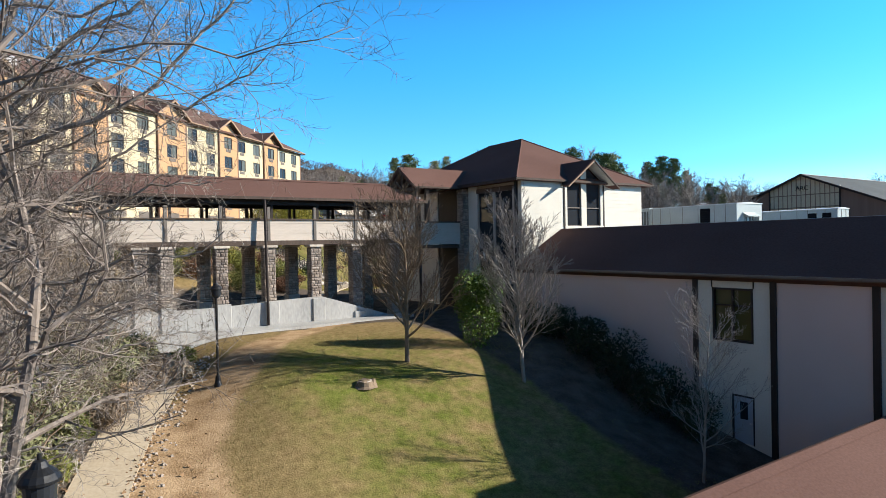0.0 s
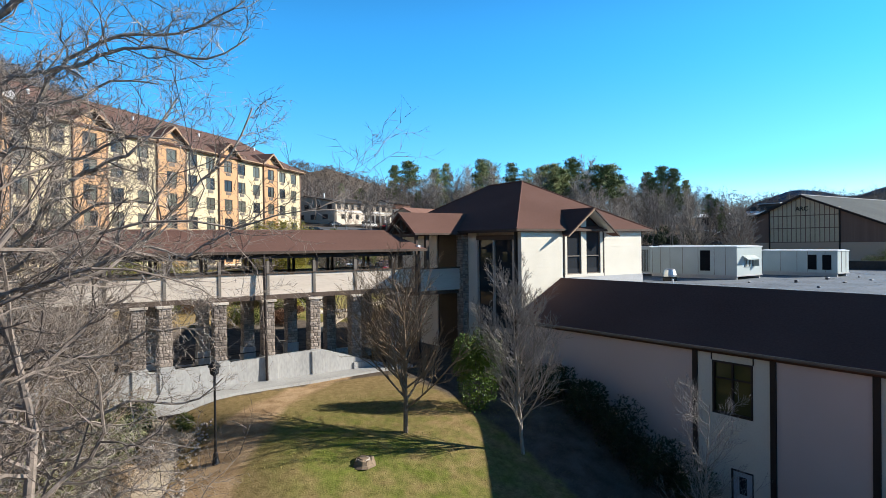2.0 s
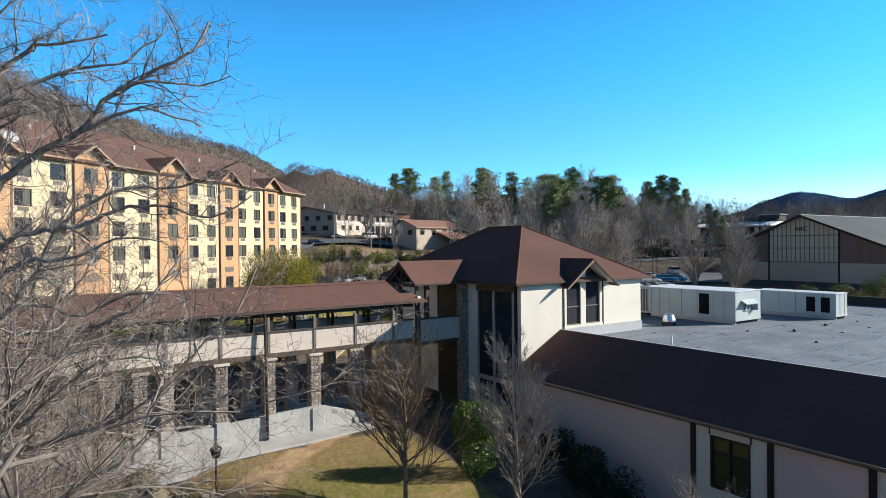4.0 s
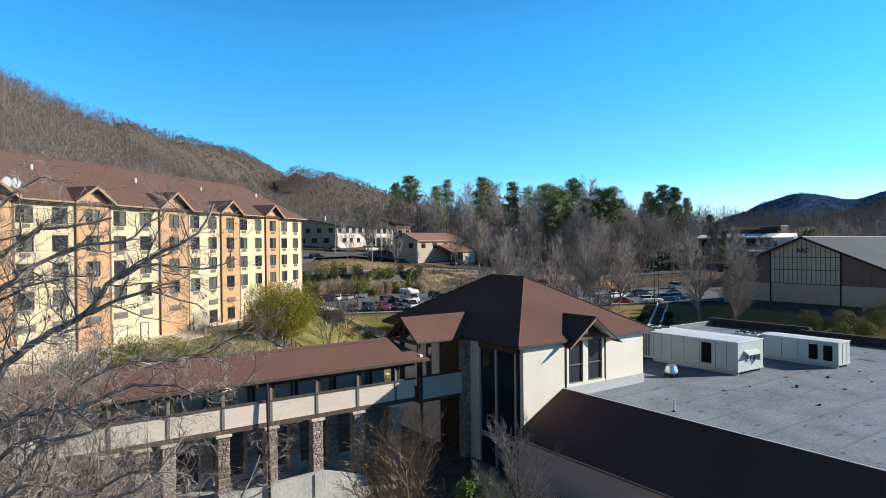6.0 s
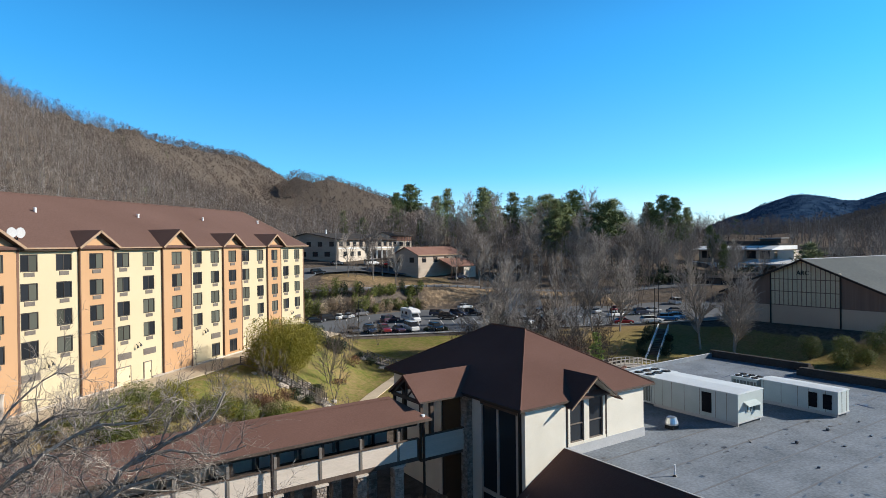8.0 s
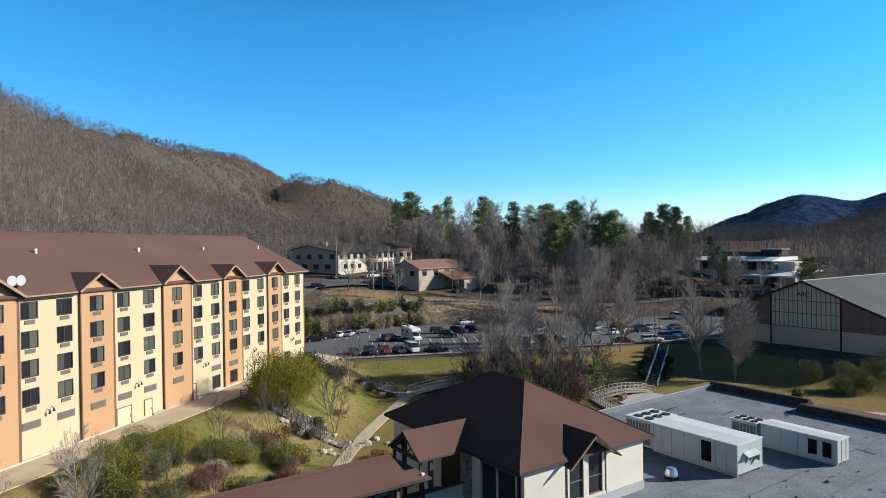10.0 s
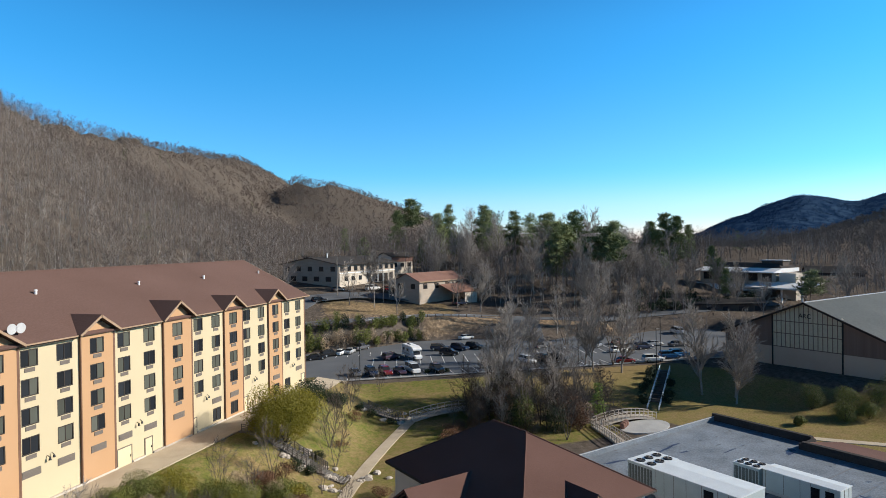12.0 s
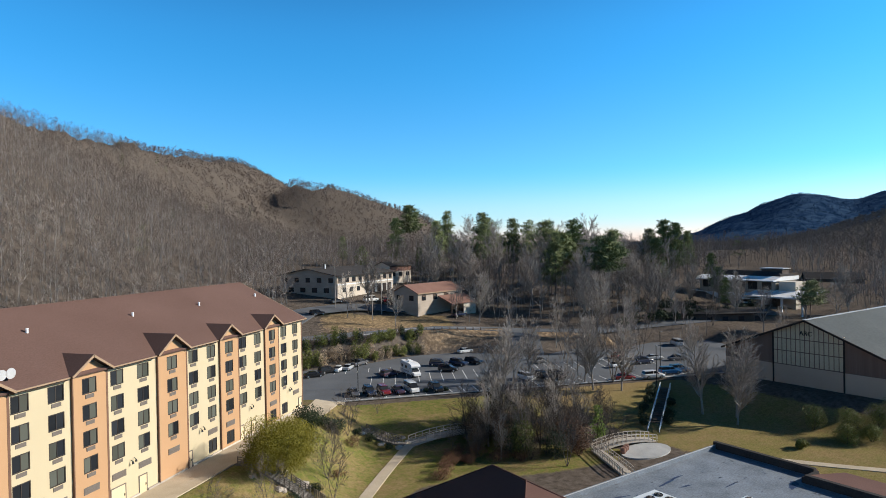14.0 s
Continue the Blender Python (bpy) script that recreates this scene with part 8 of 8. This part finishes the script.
# ---- conifers ----
def conifer(seed, high, radius, bare, whorls=11, limbs=5, blades=16, cone=0.8):
    """Trunk, whorls of uneven limbs, and flat needle tufts along the outer part of each limb."""
    rng = R(seed)
    wood, needles = [], Mesh()
    bend = Vector((rng.gauss(0, 0.02), rng.gauss(0, 0.02), 0)) * high
    wood.append((Vector((0, 0, -0.3)), bend * 0.5 + Vector((0, 0, high * 0.55)), high * 0.013, high * 0.008, 0))
    wood.append((wood[0][1], bend + Vector((0, 0, high)), high * 0.008, high * 0.001, 0))
    for k in range(whorls):
        f = bare + (1 - bare) * (k + rng.random() * 0.8) / whorls
        g = (f - bare) / (1 - bare)
        for j in range(rng.randint(max(2, limbs - 2), limbs + 1)):
            r = radius * ((1 - g) ** cone * 0.85 + 0.15) * rng.choice((0.45, 0.7, 0.85, 1.0, 1.15)) * (0.75 if g < 0.12 else 1)
            a = rng.uniform(0, 6.283)
            root = bend * f + Vector((0, 0, high * f))
            tip = root + Vector((r * math.cos(a), r * math.sin(a), r * rng.uniform(-0.1, 0.4)))
            wood.append((root, tip, high * 0.0025, high * 0.0008, 2))
            for q in range(max(2, int(4 * r / radius + 0.5))):
                c = root.lerp(tip, 1.0 - 0.62 * rng.random()) + Vector((rng.gauss(0, 0.09), rng.gauss(0, 0.09), rng.gauss(0.05, 0.05))) * radius
                for _ in range(blades):
                    d = Vector((rng.gauss(0, 1), rng.gauss(0, 1), rng.gauss(0.1, 0.45)))
                    p = c + d * radius * 0.1
                    e = (d + Vector((0, 0, 0.5))).normalized() * radius * rng.uniform(0.1, 0.2)
                    w = e.orthogonal().normalized() * radius * 0.027
                    needles.face(p - w, p + w, p + e)
    return wood, needles


pine_stock = []
for i, (hgt, rad, bare, cone) in enumerate([(25, 6.4, 0.5, 0.45), (24, 6.0, 0.36, 0.6), (25, 6.2, 0.2, 0.85), (23, 6.8, 0.54, 0.4), (24, 5.4, 0.25, 0.8)]):
    w, nd = conifer(300 + i, hgt, rad, bare, 11 if bare > 0.35 else 17, 7, 19, cone)
    pine_stock.append((tube_mesh(w).data("trunk", BARK), nd.data("crown", NEEDLE), hgt))
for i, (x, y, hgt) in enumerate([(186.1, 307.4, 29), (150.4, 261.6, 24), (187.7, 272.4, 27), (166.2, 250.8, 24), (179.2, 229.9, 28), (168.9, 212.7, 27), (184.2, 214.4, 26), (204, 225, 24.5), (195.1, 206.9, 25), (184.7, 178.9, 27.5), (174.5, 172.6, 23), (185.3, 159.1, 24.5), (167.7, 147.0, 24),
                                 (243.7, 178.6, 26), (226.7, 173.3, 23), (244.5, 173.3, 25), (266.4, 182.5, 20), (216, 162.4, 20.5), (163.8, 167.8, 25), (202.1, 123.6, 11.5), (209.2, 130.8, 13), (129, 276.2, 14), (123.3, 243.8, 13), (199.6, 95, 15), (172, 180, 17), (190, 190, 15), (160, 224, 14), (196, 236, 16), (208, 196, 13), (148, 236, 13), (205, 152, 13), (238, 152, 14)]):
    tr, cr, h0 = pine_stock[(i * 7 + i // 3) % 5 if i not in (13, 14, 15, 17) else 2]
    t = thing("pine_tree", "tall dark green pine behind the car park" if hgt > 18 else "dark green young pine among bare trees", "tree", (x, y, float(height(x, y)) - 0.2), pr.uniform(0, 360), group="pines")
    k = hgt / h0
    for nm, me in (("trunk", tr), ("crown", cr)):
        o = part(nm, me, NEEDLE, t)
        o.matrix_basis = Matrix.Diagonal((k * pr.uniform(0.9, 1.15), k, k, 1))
w, nd = conifer(350, 5.6, 1.7, 0.06, 12, 6, 22)
t = thing("young_pine", "bright green young pine by the footbridge", "tree", (81.6, 74.2, float(height(81.6, 74.2)) - 0.1))
part("trunk", tube_mesh(w), BARK_DARK, t)
part("crown", nd, LIME, t)


# ---- winter woods on the hills ----
def stock(seed, twigs, wide, limbs, short, fine):
    """A unit-high bare tree as thin blades, in two lots: trunk and crooked limbs; and fine twigs that fan out from them."""
    rng = R(seed)
    wood, spray = [], []

    def blade(lot, a, b, w):
        s = (b - a).cross(Vector((rng.gauss(0, 1), rng.gauss(0, 1), rng.gauss(0, 0.3)))).normalized() * w
        lot.append([a - s, a + s, b])

    def bar(a, b, wa, wb):
        for k in (Vector((1, 0, 0)), Vector((0, 1, 0))):
            s = (b - a).cross(k).normalized()
            wood.append([a - s * wa, a + s * wa, b + s * wb])
            wood.append([a - s * wa, b + s * wb, b - s * wb])

    bend = Vector((rng.gauss(0, 0.035), rng.gauss(0, 0.035), 0.5))
    tip = bend + Vector((rng.gauss(0, 0.05), rng.gauss(0, 0.05), 0.38))
    base = Vector((0, 0, -0.02))
    if limbs > 3:
        bar(base, bend, wide * 1.5, wide)
        bar(bend, tip, wide, wide * 0.3)
    else:
        blade(wood, base, tip, wide * 1.2)
    arms = [(bend, tip), (bend.lerp(tip, 0.4), tip)]
    for i in range(limbs):
        f = rng.uniform(0.3, 0.95)
        a = base.lerp(bend, f * 1.6) if f < 0.6 else bend.lerp(tip, (f - 0.6) * 2)
        ang = rng.uniform(0, 6.283)
        l = rng.uniform(0.13, 0.26) * (1.2 - 0.6 * f)
        out = Vector((math.cos(ang), math.sin(ang), 0))
        m = a + out * l * 0.8 + Vector((0, 0, l * rng.uniform(0.35, 1.0)))
        kink = Vector((math.cos(ang + rng.uniform(-1, 1)), math.sin(ang + rng.uniform(-1, 1)), 0))
        b = m + kink * l * 0.5 + Vector((0, 0, l * rng.uniform(0.5, 1.2)))
        blade(wood, a, a.lerp(m, 1.15), wide * 0.75)
        blade(wood, m, b, wide * 0.5)
        arms += [(a, m), (m, b), (m, b)]
    for i in range(twigs):
        a, b = rng.choice(arms)
        p = a.lerp(b, rng.uniform(0.25, 1.05))
        d = (b - a).normalized() * 0.5 + Vector((rng.gauss(0, 0.7), rng.gauss(0, 0.7), rng.uniform(-0.5, 0.8)))
        blade(spray, p, p + d.normalized() * rng.uniform(0.4, 1.2) * short, fine)
    return np.array(wood), np.array(spray)


def woods(name, label, places, highs, stocks, mat, seed):
    rng = np.random.default_rng(seed)
    blocks = []
    pick = rng.integers(0, len(stocks), len(places))
    turn = rng.uniform(0, 2 * np.pi, len(places))
    girth = rng.uniform(0.8, 1.25, len(places))
    for (x, y, z), hgt, k, a, g in zip(places, highs, pick, turn, girth):
        c, s = np.cos(a), np.sin(a)
        rot = np.array([[c, s, 0], [-s, c, 0], [0, 0, 1.0]])
        blocks.append((stocks[k].reshape(-1, 3) @ rot) * (hgt * np.array([g, g, 1.0])) + (x, y, z))
    v = np.concatenate(blocks).astype(np.float32)
    me = bpy.data.meshes.new(name)
    n = len(v)
    me.vertices.add(n), me.loops.add(n), me.polygons.add(n // 3)
    me.vertices.foreach_set("co", v.ravel())
    me.loops.foreach_set("vertex_index", np.arange(n, dtype=np.int32))
    me.polygons.foreach_set("loop_start", np.arange(0, n, 3, dtype=np.int32))
    me.update(calc_edges=True)
    me.materials.append(mat)
    return tagged(new(name, me), label, "woods", kind="stuff")


def scatter(seed, n, lo, hi, keep):
    rng = np.random.default_rng(seed)
    p = np.c_[rng.uniform(lo[0], hi[0], n), rng.uniform(lo[1], hi[1], n)]
    ok = keep(p[:, 0], p[:, 1], rng.random(n))
    p = p[ok]
    swell = np.array([noise.fractal((a * 0.012, b * 0.012, 0.3), 0.6, 2.1, 5) for a, b in p])
    far = np.hypot(p[:, 0], p[:, 1])
    return np.c_[p, height(p[:, 0], p[:, 1]) - 0.3 - 2.5 * smooth(far, 400, 750) - 7 * smooth(far, 1300, 2300) + swell * 2.5 * smooth(far, 220, 700)]


def ahead_of(x, y):
    return x * 0.826 - y * 0.563, x * 0.563 + y * 0.826


def near_woods(x, y, u):
    t, s = lot_axes(x, y)
    r, a = ahead_of(x, y)
    behind = (x - 41) * 0.639 - (y - 104.3) * 0.769 < -31
    wooded = np.where(t < -8, behind & (s > 20), s > lot_back(t) + np.where(t > 34, 19, 52))
    clear = (t > -14) & (t < 34) & (s < 98)
    homes = ((x - 100) ** 2 + (y - 215) ** 2 < 25 ** 2) | ((x - 298) ** 2 + (y - 132) ** 2 < 20 ** 2) | ((x - 228) ** 2 + (y - 112) ** 2 < 20 ** 2) | ((x - 116) ** 2 + (y - 176) ** 2 < 15 ** 2) | ((x - 245) ** 2 + (y - 135) ** 2 < 27 ** 2) | ((np.abs(y * 0.876 - x * 0.482) < 14) & (x > 175)) | ((x > 120) & (x < 195) & (y < 92)) | ((x - 188) ** 2 + (y - 122) ** 2 < 13 ** 2)
    return wooded & ~clear & ~homes & (a > 60) & (a < 330) & (np.abs(r) < a * 0.85 + 15) & (u < np.where(t > -8, 0.55, 0.85))


def mid_woods(x, y, u):
    r, a = ahead_of(x, y)
    return (a >= 300) & (a < 620) & (np.abs(r) < a * 0.8)


def upper_woods(x, y, u):
    r, a = ahead_of(x, y)
    return (a >= 600) & (a < 1300) & (np.abs(r) < a * 0.76)


def far_woods(x, y, u):
    r, a = ahead_of(x, y)
    return (a >= 1250) & (a < 3000) & (np.abs(r) < a * 0.78) & (height(x, y) > 55) & (u < np.interp(a, [850, 3000], [1.0, 0.5]))


NEAR = [stock(i, 185, 0.0044, 11, 0.1, 0.0014) for i in range(8)]
MID = [stock(20 + i, 84, 0.004, 5, 0.12, 0.0028) for i in range(7)]
FAR = [stock(40 + i, 30, 0.005, 2, 0.2, 0.017) for i in range(6)]
rg = np.random.default_rng(9)


def bare_woods(name, label, pts, lo, hi, stocks, trunk, twig, seed):
    """Trunks and twigs of one stand of bare trees."""
    highs = rg.uniform(lo, hi, len(pts))
    woods(name, label, pts, highs, [k[0] for k in stocks], trunk, seed)
    woods(name + "_twigs", "fine bare twigs of the " + name.replace("_", " "), pts, highs, [k[1] for k in stocks], twig, seed)


bare_woods("winter_woods", "grey leafless trunks behind the hotel and houses", scatter(1, 12500, (-260, 40), (340, 420), near_woods), 11, 20, NEAR, TRUNKS, TWIGS, 1)
bare_woods("hill_woods", "grey-brown leafless trees covering the hillside", scatter(2, 17000, (-320, 60), (760, 820), mid_woods), 9, 17, MID, TRUNKS, TWIGS, 2)
bare_woods("upper_woods", "grey-brown leafless trees on the upper slopes", scatter(6, 52000, (-500, 60), (1600, 1500), upper_woods), 7, 13, FAR, TWIGS, TWIGS, 6)
pts = scatter(3, 26000, (-300, 300), (3600, 2900), far_woods)
right = pts[:, 0] * 0.826 - pts[:, 1] * 0.563
side = (right > 450) & (pts[:, 0] * 0.563 + pts[:, 1] * 0.826 > 1400)
bare_woods("ridge_woods", "distant leafless trees along the ridges", pts[~side], 8, 14, FAR, TWIGS, TWIGS, 3)
ridge_pts = scatter(7, 26000, (1500, 500), (3100, 1900), far_woods)
bare_woods("far_pine_woods", "far-hill trees with blue distance haze in their colour", np.r_[pts[side], ridge_pts[ridge_pts[:, 0] * 0.826 - ridge_pts[:, 1] * 0.563 > 450]], 9, 17, FAR, RIDGE, RIDGE, 5)
pts = scatter(4, 260, (-200, 120), (420, 700), lambda x, y, u: (near_woods(x, y, u * 0) | mid_woods(x, y, u * 0)) & (u < 0.35))
EVER = []
for i in range(3):
    w, nd = conifer(400 + i, 1.0, 0.2, 0.3, 7, 4, 5)
    EVER.append(np.array([[nd.v[j] for j in f] for f in nd.f]))
woods("hill_evergreens", "scattered dark evergreens on the hillside", pts, rg.uniform(9, 17, len(pts)), EVER, NEEDLE, 4)

# ---- lawn blades, stones by the path ----
gr = np.random.default_rng(12)
n = 26000
p = np.c_[gr.uniform(4, 28, n), gr.uniform(9, 37.5, n)]
p = p[gr.random(n) < (1 - 0.85 * track_share(p[:, 0], p[:, 1]))]
z = height(p[:, 0], p[:, 1])
a = gr.uniform(0, 6.283, len(p))
hgt = gr.uniform(0.015, 0.05, len(p))
w = 0.02
v = np.stack([np.c_[p[:, 0] - w * np.cos(a), p[:, 1] - w * np.sin(a), z - 0.03], np.c_[p[:, 0] + w * np.cos(a), p[:, 1] + w * np.sin(a), z - 0.03], np.c_[p[:, 0] + gr.normal(0, 0.05, len(p)), p[:, 1] + gr.normal(0, 0.05, len(p)), z + hgt]], 1)
me = bpy.data.meshes.new("grass")
me.from_pydata(v.reshape(-1, 3).tolist(), [], np.arange(len(p) * 3).reshape(-1, 3).tolist())
me.materials.append(material("grass_blades", (0.12, 0.115, 0.035), (0.3, 0.27, 0.1), 0.8, 0.2, 2.0, 0.0, island=0.8))
tagged(new("grass", me), "tufts of green and straw-coloured lawn grass", "grass", kind="stuff")
stones = Mesh()
for _ in range(520):
    y = pr.uniform(17, 34)
    mid = np.interp(y, [17, 21, 24, 28, 32.3, 34.5], [0.2, 1.0, 1.8, 3.4, 5.4, 6.2])
    x = mid + (pr.uniform(0.9, 2.1) if pr.random() < 0.7 else -pr.uniform(0.9, 1.6))
    r = pr.uniform(0.02, 0.085)
    zz = float(height(x, y))
    stones.loft([[(x + k * r * math.cos(i * 1.2566 + 0.5) * pr.uniform(0.8, 1.2), y + k * r * math.sin(i * 1.2566 + 0.5), zz + h * r) for i in range(5)] for k, h in ((1.0, -0.3), (1.05, 0.4), (0.5, 0.9))])
lr = np.random.default_rng(31)
n = 9000
q = np.c_[lr.uniform(-3, 8.5, n), lr.uniform(15, 36, n)]
mid = np.interp(q[:, 1], [17, 21, 24, 28, 32.3, 34.5], [0.2, 1.0, 1.8, 3.4, 5.4, 6.2])
off = q[:, 0] - mid
keep = ((off > 0.85) & (off < 1.0 + np.abs(lr.normal(0, 0.6, n)))) | ((off < -0.85) & (off > -4.5)) | (lr.random(n) < 0.03)
q = q[keep & (off < 4)]
zq = height(q[:, 0], q[:, 1]) + 0.06
aq, lq = lr.uniform(0, 6.283, len(q)), lr.uniform(0.03, 0.075, len(q))
tilt = lr.normal(0, 0.5, len(q))
dx, dy = np.cos(aq) * lq, np.sin(aq) * lq
corner = lambda u, v: np.c_[q[:, 0] + dx * u - dy * v * 0.6, q[:, 1] + dy * u + dx * v * 0.6, zq + tilt * lq * v]
lv = np.stack([corner(-1, 0), corner(0, -1), corner(1, 0), corner(0, 1)], 1)
lm = bpy.data.meshes.new("leaf_litter")
lm.from_pydata(lv.reshape(-1, 3).tolist(), [], np.arange(len(q) * 4).reshape(-1, 4).tolist())
lm.materials.append(material("fallen_leaves", (0.1, 0.055, 0.03), (0.36, 0.23, 0.13), 0.9, 0.6, 3.0, 0.0, island=0.8))
tagged(new("leaf_litter", lm), "brown fallen leaves scattered beside the footpath", "leaves", kind="stuff")
tagged(new("stones", stones.data("stones", STONE)), "small pale stones along the footpath", "stones", kind="stuff")
